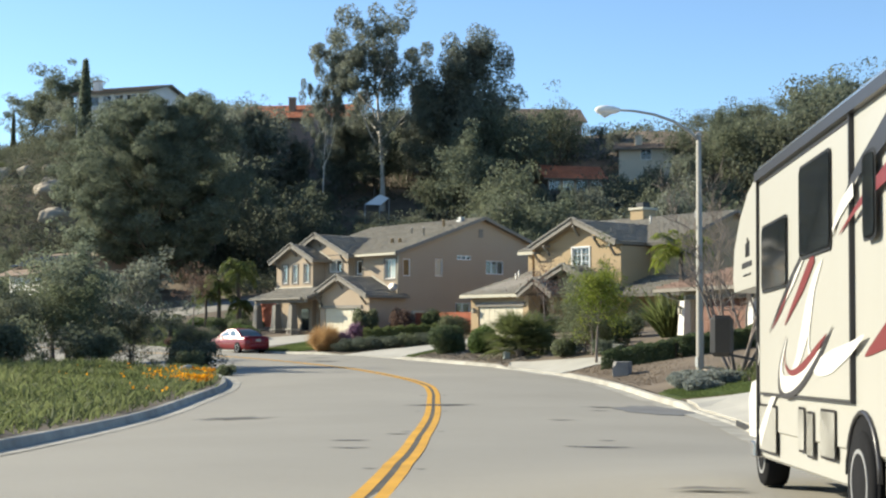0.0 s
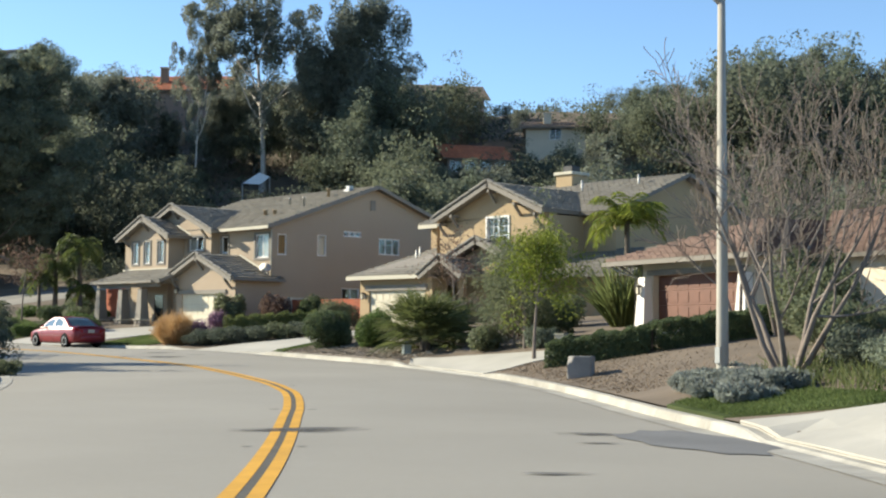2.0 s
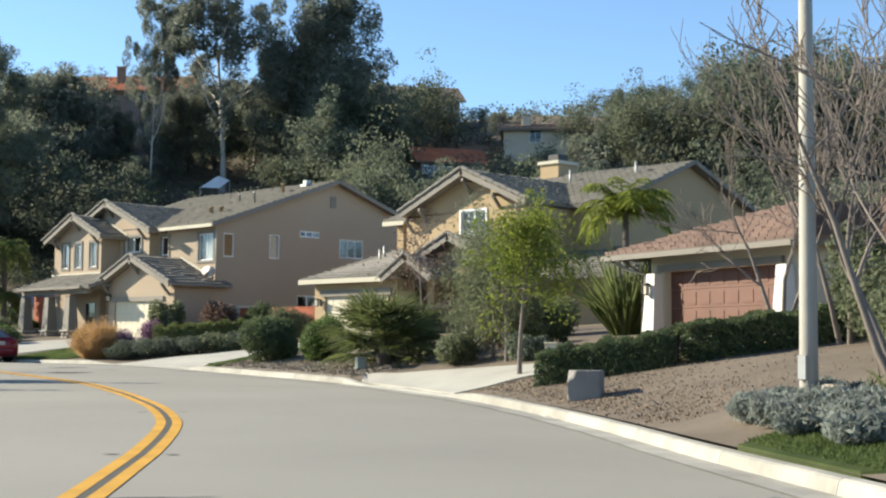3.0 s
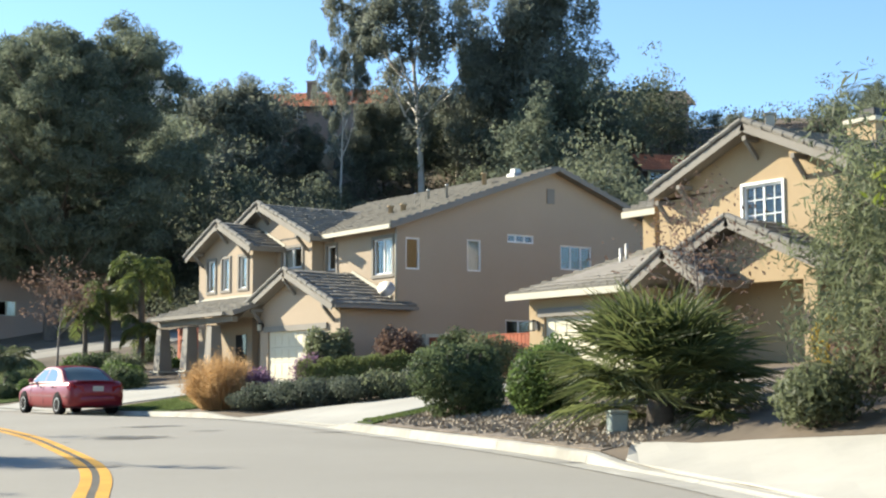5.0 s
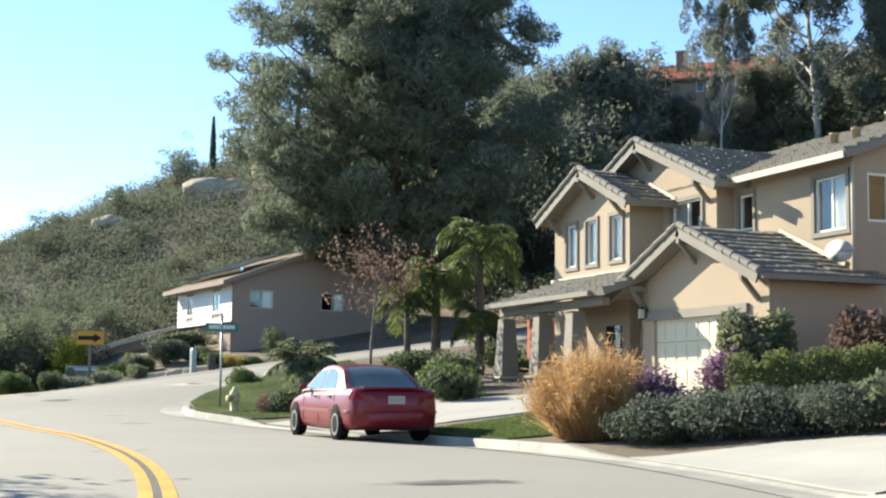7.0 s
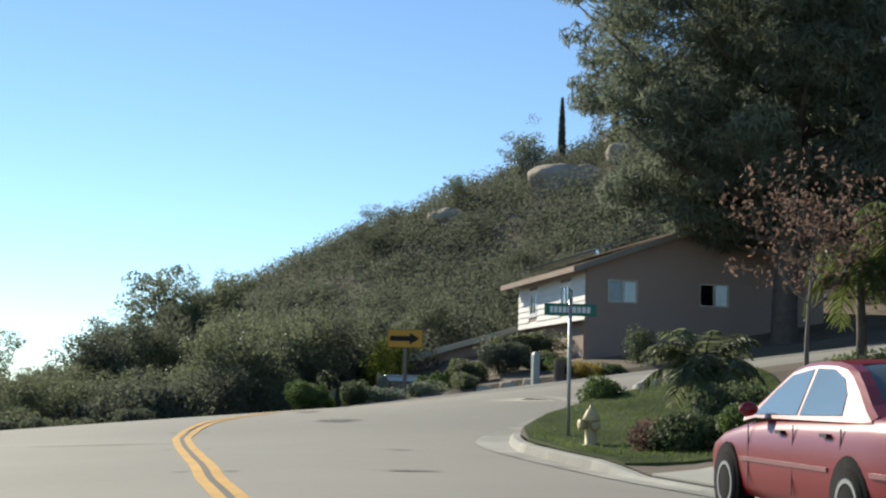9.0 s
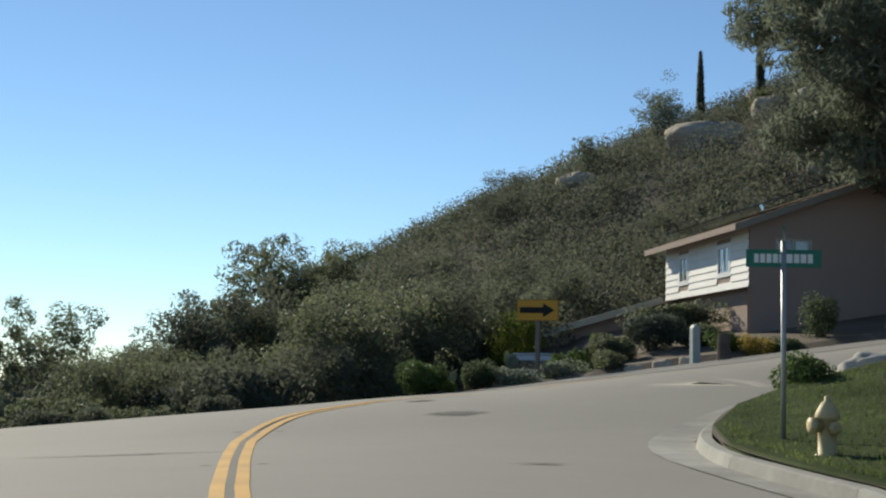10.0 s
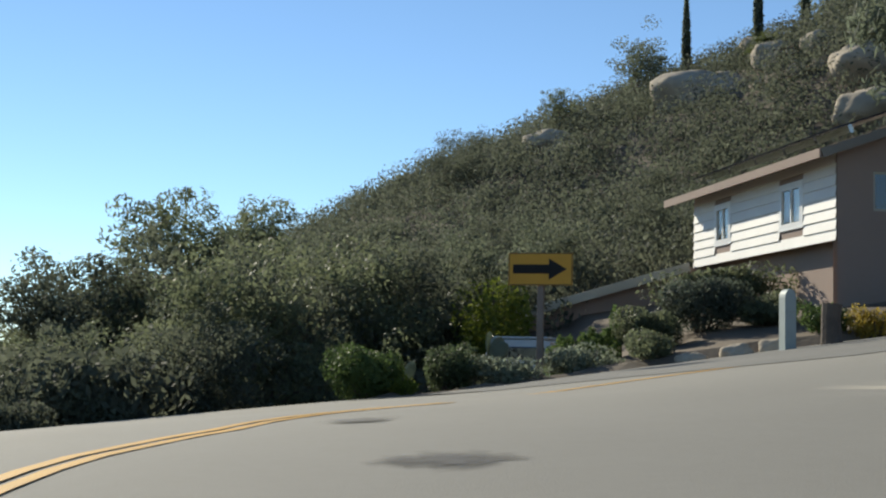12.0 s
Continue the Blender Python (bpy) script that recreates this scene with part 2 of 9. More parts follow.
M["oil"] = stain("oil_stain", (0.10, 0.095, 0.088))
M["car_glass"] = glass("car_glass", (0.10, 0.13, 0.12), 0.12, 0.1)
M["car_glass"].node_tree.nodes["Principled BSDF"].inputs["Specular IOR Level"].default_value = 0.25
M["side_glass"] = glass("side_glass", (0.14, 0.19, 0.2), 0.02, 0.1)
M["car_strip"] = material("worn_side_strip", (0.25, 0.10, 0.10), 0.4, spread=0.1, scale=3, fine=20, bump=0.0)
M["asphalt_old"] = material("patched_asphalt", (0.2, 0.192, 0.172), 0.92, spread=0.16, scale=0.4, fine=9, bump=0.25, bump_scale=60)
M["palm"] = material("palm_fronds", (0.075, 0.1, 0.035), 0.5, tint=(0.17, 0.185, 0.075), **LEAF)
M["litter"] = material("brown_litter", (0.24, 0.175, 0.115), 0.95, spread=0.15, scale=2, fine=12, bump=0.0, island=0.3)
M["chip"] = material("grey_wood_chip", (0.33, 0.28, 0.22), 0.95, spread=0.15, scale=2, fine=12, bump=0.0, island=0.35)


# ---- building kit ----
def link_mesh(name, verts, faces, mat, parent=None, smooth=False):
    me = bpy.data.meshes.new(name)
    me.from_pydata([tuple(v) for v in verts], [], [tuple(f) for f in faces])
    if smooth:
        me.shade_smooth()
    me.materials.append(mat)
    ob = new(name, me)
    ob.parent = parent
    return ob


def quads_mesh(name, verts, mat, parent=None):
    """A mesh of loose quads out of an array of 4n corners."""
    verts = np.asarray(verts, dtype=np.float32).reshape(-1, 3)
    n = len(verts) // 4
    me = bpy.data.meshes.new(name)
    me.vertices.add(len(verts))
    me.vertices.foreach_set("co", verts.ravel())
    me.loops.add(4 * n)
    me.loops.foreach_set("vertex_index", np.arange(4 * n, dtype=np.int32))
    me.polygons.add(n)
    me.polygons.foreach_set("loop_start", np.arange(0, 4 * n, 4, dtype=np.int32))
    me.update(calc_edges=True)
    me.validate()
    me.materials.append(mat)
    ob = new(name, me)
    ob.parent = parent
    return ob


def part(name, bm, mat, parent, label=""):
    me = bpy.data.meshes.new(name)
    bm.to_mesh(me)
    bm.free()
    me.materials.append(mat)
    ob = new(name, me)
    ob.parent = parent
    if label:
        tagged(ob, label)
    return ob


def thing(name, m, label, category, group="", kind=""):
    ob = new(name)
    ob.empty_display_size = 0.2
    ob.matrix_world = m
    return tagged(ob, label, category, group, kind)


def add_box(bm, x0, x1, y0, y1, z0, z1):
    v = [bm.verts.new((x, y, z)) for x in (x0, x1) for y in (y0, y1) for z in (z0, z1)]
    for a in ((0, 1, 3, 2), (4, 6, 7, 5), (0, 4, 5, 1), (2, 3, 7, 6), (0, 2, 6, 4), (1, 5, 7, 3)):
        bm.faces.new([v[i] for i in a])
    return v


def box(name, mat, parent, x0, x1, y0, y1, z0, z1, bevel=0.0, label=""):
    bm = bmesh.new()
    add_box(bm, min(x0, x1), max(x0, x1), min(y0, y1), max(y0, y1), min(z0, z1), max(z0, z1))
    if bevel:
        bmesh.ops.bevel(bm, geom=bm.edges[:], offset=bevel, segments=1, affect="EDGES")
    return part(name, bm, mat, parent, label)


def add_beam(bm, a, b, w, h, up=(0, 0, 1)):
    """A square beam from a to b, w across and h high."""
    a, b = Vector([float(c) for c in a]), Vector([float(c) for c in b])
    d = (b - a).normalized()
    s = d.cross(Vector(up)).normalized() * (w / 2)
    t = s.cross(d).normalized() * (h / 2)
    v = [bm.verts.new(p + i * s + j * t) for p in (a, b) for i, j in ((-1, -1), (1, -1), (1, 1), (-1, 1))]
    for q in ((0, 3, 2, 1), (4, 5, 6, 7), (0, 1, 5, 4), (1, 2, 6, 5), (2, 3, 7, 6), (3, 0, 4, 7)):
        bm.faces.new([v[i] for i in q])


def beam(name, mat, parent, a, b, w, h, up=(0, 0, 1), label=""):
    bm = bmesh.new()
    add_beam(bm, a, b, w, h, up)
    return part(name, bm, mat, parent, label)


def add_ring_tube(bm, pts, radii, sides=8, cap=True):
    rings = []
    pts = [Vector([float(c) for c in p]) for p in pts]
    radii = [float(r) for r in radii]
    for i, p in enumerate(pts):
        d = (pts[min(i + 1, len(pts) - 1)] - pts[max(i - 1, 0)]).normalized()
        s = d.cross(Vector((0.13, 0.31, 0.94)) if abs(d.z) < 0.95 else Vector((1, 0, 0))).normalized()
        t = d.cross(s)
        rings.append([bm.verts.new(p + radii[i] * (math.cos(a) * s + math.sin(a) * t)) for a in (2 * math.pi * k / sides for k in range(sides))])
    for r, q in zip(rings, rings[1:]):
        for k in range(sides):
            bm.faces.new((r[k], r[(k + 1) % sides], q[(k + 1) % sides], q[k]))
    if cap:
        bm.faces.new(rings[0][::-1])
        bm.faces.new(rings[-1])


def tube(name, mat, parent, pts, radii, sides=8, smooth=True, label=""):
    bm = bmesh.new()
    add_ring_tube(bm, pts, radii if hasattr(radii, "__len__") else [radii] * len(pts), sides)
    ob = part(name, bm, mat, parent, label)
    if smooth:
        ob.data.shade_smooth()
    return ob


def lathe(name, mat, parent, profile, axis=((0, 0, 0), (0, 0, 1)), sides=16, label=""):
    """Turns (radius, height) pairs about an axis."""
    o, d = Vector(axis[0]), Vector(axis[1]).normalized()
    return tube(name, mat, parent, [o + d * h for _, h in profile], [max(r, 1e-4) for r, _ in profile], sides, label=label)


def wall(name, mat, parent, a, b, base, top, openings=(), thick=0.2, breaks=()):
    """A wall from a to b (x, y), from base to top (a height, or a function of the way along it), with rectangular openings (u0, u1, z0, z1)
    that go through it. The outer face lies on the line; the thickness goes to the left of a -> b."""
    a, b = Vector(a), Vector(b)
    length = (b - a).length
    d = (b - a) / length
    inw = Vector((-d.y, d.x))
    height = top if callable(top) else (lambda u: top)
    us = sorted({0.0, length, *breaks, *(u for o in openings for u in o[:2])})
    zs = sorted({base, *(z for o in openings for z in o[2:])})
    verts, faces = [], []

    def put(u, z, k):
        p = a + d * u + inw * (thick * k)
        verts.append((p.x, p.y, z))
        return len(verts) - 1

    for u0, u1 in zip(us, us[1:]):
        mid = (u0 + u1) / 2
        for i, z0 in enumerate(zs):
            last = i == len(zs) - 1
            za, zb = (height(u0), height(u1)) if last else (zs[i + 1], zs[i + 1])
            zm = z0 + 0.01
            if any(o[0] < mid < o[1] and o[2] < zm < o[3] for o in openings):
                continue
            for k in (0, 1):
                q = [put(u0, z0, k), put(u1, z0, k), put(u1, zb, k), put(u0, za, k)]
                faces.append(q if k == 0 else q[::-1])
    for u0, u1, z0, z1 in openings:
        for p, q in (((u0, z0), (u1, z0)), ((u1, z0), (u1, z1)), ((u1, z1), (u0, z1)), ((u0, z1), (u0, z0))):
            faces.append([put(*p, 0), put(*p, 1), put(*q, 1), put(*q, 0)])
    return link_mesh(name, verts, faces, mat, parent)


def window(parent, a, b, u0, u1, z0, z1, frame_mat, split="v", trim=0.0, trim_mat=None, curtain=0.0, set_in=0.06, grid=0):
    """A window in the wall a -> b: frame, panes, an optional surround and a curtain behind part of it."""
    a, b = Vector(a), Vector(b)
    d = (b - a).normalized()
    inw = Vector((-d.y, d.x))

    def at(u, k, z):
        p = a + d * u + inw * k
        return (p.x, p.y, z)

    def bar(bm, p, q, k, w, t):
        u_a, z_a, u_b, z_b = *p, *q
        c = [at(u, kk, z) for u in (u_a, u_b) for kk in (k, k + t) for z in (z_a, z_b)]
        v = [bm.verts.new(x) for x in c]
        for f in ((0, 1, 3, 2), (4, 6, 7, 5), (0, 4, 5, 1), (2, 3, 7, 6), (0, 2, 6, 4), (1, 5, 7, 3)):
            bm.faces.new([v[i] for i in f])

    w = new("window")
    w.parent = parent
    f = 0.055
    bm = bmesh.new()
    bar(bm, (u0, z0), (u1, z0 + f), set_in - 0.03, f, 0.07)
    bar(bm, (u0, z1 - f), (u1, z1), set_in - 0.03, f, 0.07)
    bar(bm, (u0, z0 + f), (u0 + f, z1 - f), set_in - 0.03, f, 0.07)
    bar(bm, (u1 - f, z0 + f), (u1, z1 - f), set_in - 0.03, f, 0.07)
    mids = [(u0 + u1) / 2] if split == "v" else ([u0 + (u1 - u0) * k / 3 for k in (1, 2)] if split == "vv" else [])
    for m_ in mids:
        bar(bm, (m_ - f / 2, z0 + f), (m_ + f / 2, z1 - f), set_in - 0.02, f, 0.05)
    if split == "h":
        zm = (z0 + z1) / 2
        bar(bm, (u0 + f, zm - f / 2), (u1 - f, zm + f / 2), set_in - 0.02, f, 0.05)
    if grid:
        for k in range(1, grid):
            u = u0 + (u1 - u0) * k / grid
            bar(bm, (u - 0.012, z0 + f), (u + 0.012, z1 - f), set_in, f, 0.02)
        for k in (1, 2):
            z = z0 + (z1 - z0) * k / 3
            bar(bm, (u0 + f, z - 0.012), (u1 - f, z + 0.012), set_in, f, 0.02)
    part("frame", bm, frame_mat, w)
    edges = [u0 + f, *mids, u1 - f]
    for e0, e1 in zip(edges, edges[1:]):
        bm = bmesh.new()
        bar(bm, (e0, z0 + f), (e1, z1 - f), set_in + 0.01, f, 0.008)
        p = part("pane", bm, M["pane"], w)
        p.visible_shadow = False
    if curtain:
        n = 14
        verts, faces = [], []
        c0, c1 = (u0, u0 + (u1 - u0) * curtain) if curtain > 0 else (u1 + (u1 - u0) * curtain, u1)
        for k in range(n + 1):
            u = c0 + (c1 - c0) * k / n
            dep = set_in + 0.10 + 0.025 * (k % 2)
            verts += [at(u, dep, z0), at(u, dep, z1)]
        faces = [(2 * k, 2 * k + 2, 2 * k + 3, 2 * k + 1) for k in range(n)]
        link_mesh("curtain", verts, faces, M["curtain"], w)
    if trim:
        bm = bmesh.new()
        for p, q in (((u0 - trim, z1), (u1 + trim, z1 + trim)), ((u0 - trim * 1.2, z0 - trim), (u1 + trim * 1.2, z0)),
                     ((u0 - trim, z0), (u0, z1)), ((u1, z0), (u1 + trim, z1))):
            bar(bm, p, q, -0.045, 0, 0.06)
        part("surround", bm, trim_mat or M["trim"], w)
    return w


def roof_slope(name, mat, parent, e0, e1, r1, r0, row=0.36, lip=0.065, thick=0.14, under=None, pieces=False):
    """A tiled slope in overlapping courses, from the eave e0 -> e1 up to the ridge r0 -> r1, and the deck under it."""
    e0, e1, r1, r0 = (Vector(v) for v in (e0, e1, r1, r0))
    up_n = (e1 - e0).cross(r0 - e0)
    if up_n.length < 1e-6:
        up_n = (e1 - e0).cross(r1 - e0)
    up_n.normalize()
    if up_n.z < 0:
        up_n.negate()
    rows = max(2, round(max((r0 - e0).length, (r1 - e1).length) / row))
    verts, faces = [], []
    tw = 0.32
    for k in range(rows):
        s, t = k / rows, (k + 1) / rows
        a, b = e0.lerp(r0, s), e1.lerp(r1, s)
        c, d = e1.lerp(r1, t), e0.lerp(r0, t)
        n = max(1, round((b - a).length / tw))
        for i in range(n):
            q0, q1 = i / n, (i + 1) / n
            g = 0.012 / max((b - a).length / n, 0.05)
            q0, q1 = q0 + g * (q1 - q0), q1 - g * (q1 - q0)
            p = [a.lerp(b, q0), a.lerp(b, q1), d.lerp(c, q1), d.lerp(c, q0)]
            j = len(verts)
            w = lip * random.uniform(0.8, 1.25)
            verts += [p[0] + up_n * w, p[1] + up_n * w, p[2] + up_n * 0.006, p[3] + up_n * 0.006, p[0] - up_n * 0.01, p[1] - up_n * 0.01]
            faces += [(j, j + 1, j + 2, j + 3), (j + 4, j + 5, j + 1, j), (j + 4, j, j + 3), (j + 1, j + 5, j + 2)]
    if pieces:
        tiles = None
        for j in range(0, len(verts), 6):
            if tiles is None:
                tiles = link_mesh("roof_tile", [v - verts[0] for v in verts[:6]], faces[:4], mat, parent)
                tiles.location = verts[0]
                continue
            ob = tiles.copy()
            scene.collection.objects.link(ob)
            ob.location = verts[j] + up_n * random.uniform(-0.006, 0.006)
    else:
        tiles = link_mesh(name, verts, faces, mat, parent)
    low = [v - up_n * thick for v in (e0, e1, r1, r0)]
    v = [e0, e1, r1, r0, *low]
    deck = link_mesh("roof_deck", v, [(0, 1, 2, 3), (7, 6, 5, 4), (0, 4, 5, 1), (1, 5, 6, 2), (2, 6, 7, 3), (3, 7, 4, 0)], under or M["trim"], parent)
    return tiles, deck


def rake(parent, low, high, mat, board_mat, size=0.17):
    """Rounded trim tiles along a gable's edge, each a piece of its own, and the barge board below."""
    low, high = Vector(low), Vector(high)
    n = max(2, round((high - low).length / 0.36))
    d = (high - low) / n
    side = d.cross(Vector((0, 0, 1))).normalized()
    up = side.cross(d).normalized()
    if up.z < 0:
        up.negate()
    bm = bmesh.new()
    rings = []
    for f, r in ((-0.04, size * 0.56), (1.0, size * 0.47)):
        rings.append([bm.verts.new(d * f + side * (r * math.cos(a) * 1.05) + up * (r * math.sin(a) * 0.95))
                      for a in [math.pi * k / 5 for k in range(6)] + [1.25 * math.pi, 1.75 * math.pi]])
    for k in range(8):
        bm.faces.new((rings[0][k], rings[0][(k + 1) % 8], rings[1][(k + 1) % 8], rings[1][k]))
    bm.faces.new(rings[0][::-1])
    bm.faces.new(rings[1])
    first = part("rake_tile", bm, mat, parent)
    first.location = low + up * 0.05
    for k in range(1, n):
        o = first.copy()
        scene.collection.objects.link(o)
        o.location = low + d * k + up * (0.05 + 0.012 * (k % 2))
    beam("barge_board", board_mat, parent, low - up * 0.13, high - up * 0.13, 0.05, 0.20, up)


def corbel(parent, p, mat):
    """A sloping bracket under a gable's overhang; p is where it meets the wall's top."""
    x, y, z = p
    bm = bmesh.new()
    add_beam(bm, (x, y, z), (x - 0.5, y, z), 0.12, 0.12)
    add_beam(bm, (x, y, z - 0.5), (x - 0.42, y, z - 0.05), 0.10, 0.10)
    part("corbel", bm, mat, parent)


# ---- road, kerbs and ground ----
CENTRE = [(-110, -138), (-75, -94.5), (-55.9, -71.4), (-47.8, -62.6), (-42.75, -57.2), (-36.5, -49.7), (-30.9, -42.5), (-26.4, -36.5), (-22.45, -29.9),
          (-19.7, -23.8), (-18.0, -17.8), (-16.8, -12.4), (-16.0, -6.5), (-15.7, 0.5), (-15.9, 8), (-16.55, 15), (-16.7, 20.5), (-15.9, 24.5), (-13.9, 27.9),
          (-10.5, 30.0), (-5, 30.6), (2, 30.5), (12, 30.3), (26, 31)]
HALF = 6.1


def smooth_line(pts, step=0.8):
    """Points at even steps along a smooth curve through pts."""
    p = np.array(pts, float)
    out = []
    for i in range(len(p) - 1):
        a, b, c, d = p[max(i - 1, 0)], p[i], p[i + 1], p[min(i + 2, len(p) - 1)]
        k = max(2, int(np.linalg.norm(c - b) / step))
        for t in np.linspace(0, 1, k, endpoint=False):
            m1, m2 = (c - a) / 2, (d - b) / 2
            out.append((2 * t**3 - 3 * t**2 + 1) * b + (t**3 - 2 * t**2 + t) * m1 + (-2 * t**3 + 3 * t**2) * c + (t**3 - t**2) * m2)
    out.append(p[-1])
    return np.array(out)


def step01(x, a, b):
    t = np.clip((np.asarray(x, float) - a) / (b - a), 0, 1)
    return t * t * (3 - 2 * t)


def base_z(x, y):
    """Height of the carriageway without its crown: a shallow dip, then the climb round the bend."""
    u, v = np.clip(x, -80, 5) / 30, np.clip(y, -100, 35) / 40
    dip = 0.199 + 1.407 * u + 0.9645 * v + 0.381 * u * v + 0.454 * v * v + 0.4186 * u * u + 0.081 * v**3
    dip = dip + 0.14 * step01(y, -46, -33) * (1 - step01(y, -10, 8))
    w = np.clip(np.asarray(x, float), -40, 18)
    climb = 0.674 + np.where(w > -12, 0.148, 0.075) * (w + 12)
    return dip + (climb - dip) * step01(y, 17, 27)


LINE = smooth_line(CENTRE)
TANGENT = np.gradient(LINE, axis=0)
TANGENT /= np.linalg.norm(TANGENT, axis=1)[:, None]
RIGHT = np.stack([TANGENT[:, 1], -TANGENT[:, 0]], 1)
CROWN = 0.10 * (1 - step01(LINE[:, 1], 8, 20))
OUTER = 0.075 * step01(LINE[:, 1], 14, 22) * (1 - step01(LINE[:, 0], -15, -10) * (LINE[:, 1] > 24))   # the outer lane falls away round the bend
BARE = OUTER / 0.075   # where no kerb stands
OUTER = OUTER * (1 - 0.62 * step01(LINE[:, 1], 19.5, 24))
FALL = 1 + 1.8 * step01(LINE[:, 1], -12, 2)


def road_z(x, y):
    """Height of the carriageway, crowned along the middle."""
    x, y = np.broadcast_arrays(np.asarray(x, float), np.asarray(y, float))
    q = np.c_[x.ravel(), y.ravel()]
    d2 = ((q[:, None] - LINE[None]) ** 2).sum(2)
    near = d2.argmin(1)
    u = np.clip(d2[np.arange(len(near)), near] / HALF**2, 0, 1.15)
    off = ((q - LINE[near]) * RIGHT[near]).sum(1)
    outer = OUTER[near] * (np.clip(-off, 0, 7) ** 2 / (1.2 + np.clip(-off, 0, 7)))
    lift = 0.19 * step01(off, 0.5, 3.2) * (1 - step01(q[:, 1], -63.5, -58.5))   # the right lane lies higher where the motorhome stands
    return base_z(x, y) + (lift + CROWN[near] * (1 - FALL[near] * u) - outer).reshape(x.shape)


ALONG = np.r_[0, np.cumsum(np.linalg.norm(np.diff(LINE, axis=0), axis=1))]


def half_right(y):
    """Distance of the right-hand kerb from the centre line."""
    return np.interp(y, (-62, -54.2, -51, -46, -42, -36, -25, -12, -6, 0, 4, 7, 10.7, 13.5, 17, 19, 20.5, 24, 29), (5.4, 5.5, 5.85, 6.15, 6.2, 6.2, 6.05, 6.0, 6.05, 6.0, 5.6, 5.2, 4.95, 5.5, 6.3, 7.1, 7.5, 7.1, 6.1))


INNER = LINE + RIGHT * half_right(LINE[:, 1])[:, None]
# the right-hand kerb: beside the road, then round the corner lawn into the branch
KERB_R = smooth_line([tuple(q) for q in INNER[LINE[:, 1] < 10.5][::5]] + [(-11.07, 13.35), (-10.42, 16.7), (-9.15, 19.4), (-7.45, 21.3), (-5.0, 22.7), (-1.5, 23.8), (3, 24.2), (10, 24.2), (18, 24.4)])
KERB_T = np.gradient(KERB_R, axis=0)
KERB_T /= np.linalg.norm(KERB_T, axis=1)[:, None]
KERB_N = np.stack([KERB_T[:, 1], -KERB_T[:, 0]], 1)
EDGE_L = LINE - RIGHT * HALF
EDGE_RZ = road_z(INNER[:, 0], INNER[:, 1])
EDGE_LZ = road_z(EDGE_L[:, 0], EDGE_L[:, 1])


def kerb_at(y):
    k = int(np.abs(KERB_R[:, 1] - y).argmin())
    return float(KERB_R[k, 0]), float(KERB_R[k, 1])


DROPS = [(*kerb_at(-52.3), 3.6), (*kerb_at(-29.9), 3.2), (*kerb_at(-12.1), 3.4), (*kerb_at(4.5), 3.0)]


def drop_at(x, y):
    """How far the kerb is lowered for the driveways at a place."""
    return max(0.11 * float(step01(w + 0.9 - math.hypot(x - cx, y - cy), 0, 0.9)) for cx, cy, w in DROPS)


LOW = np.array([drop_at(*q) for q in KERB_R])


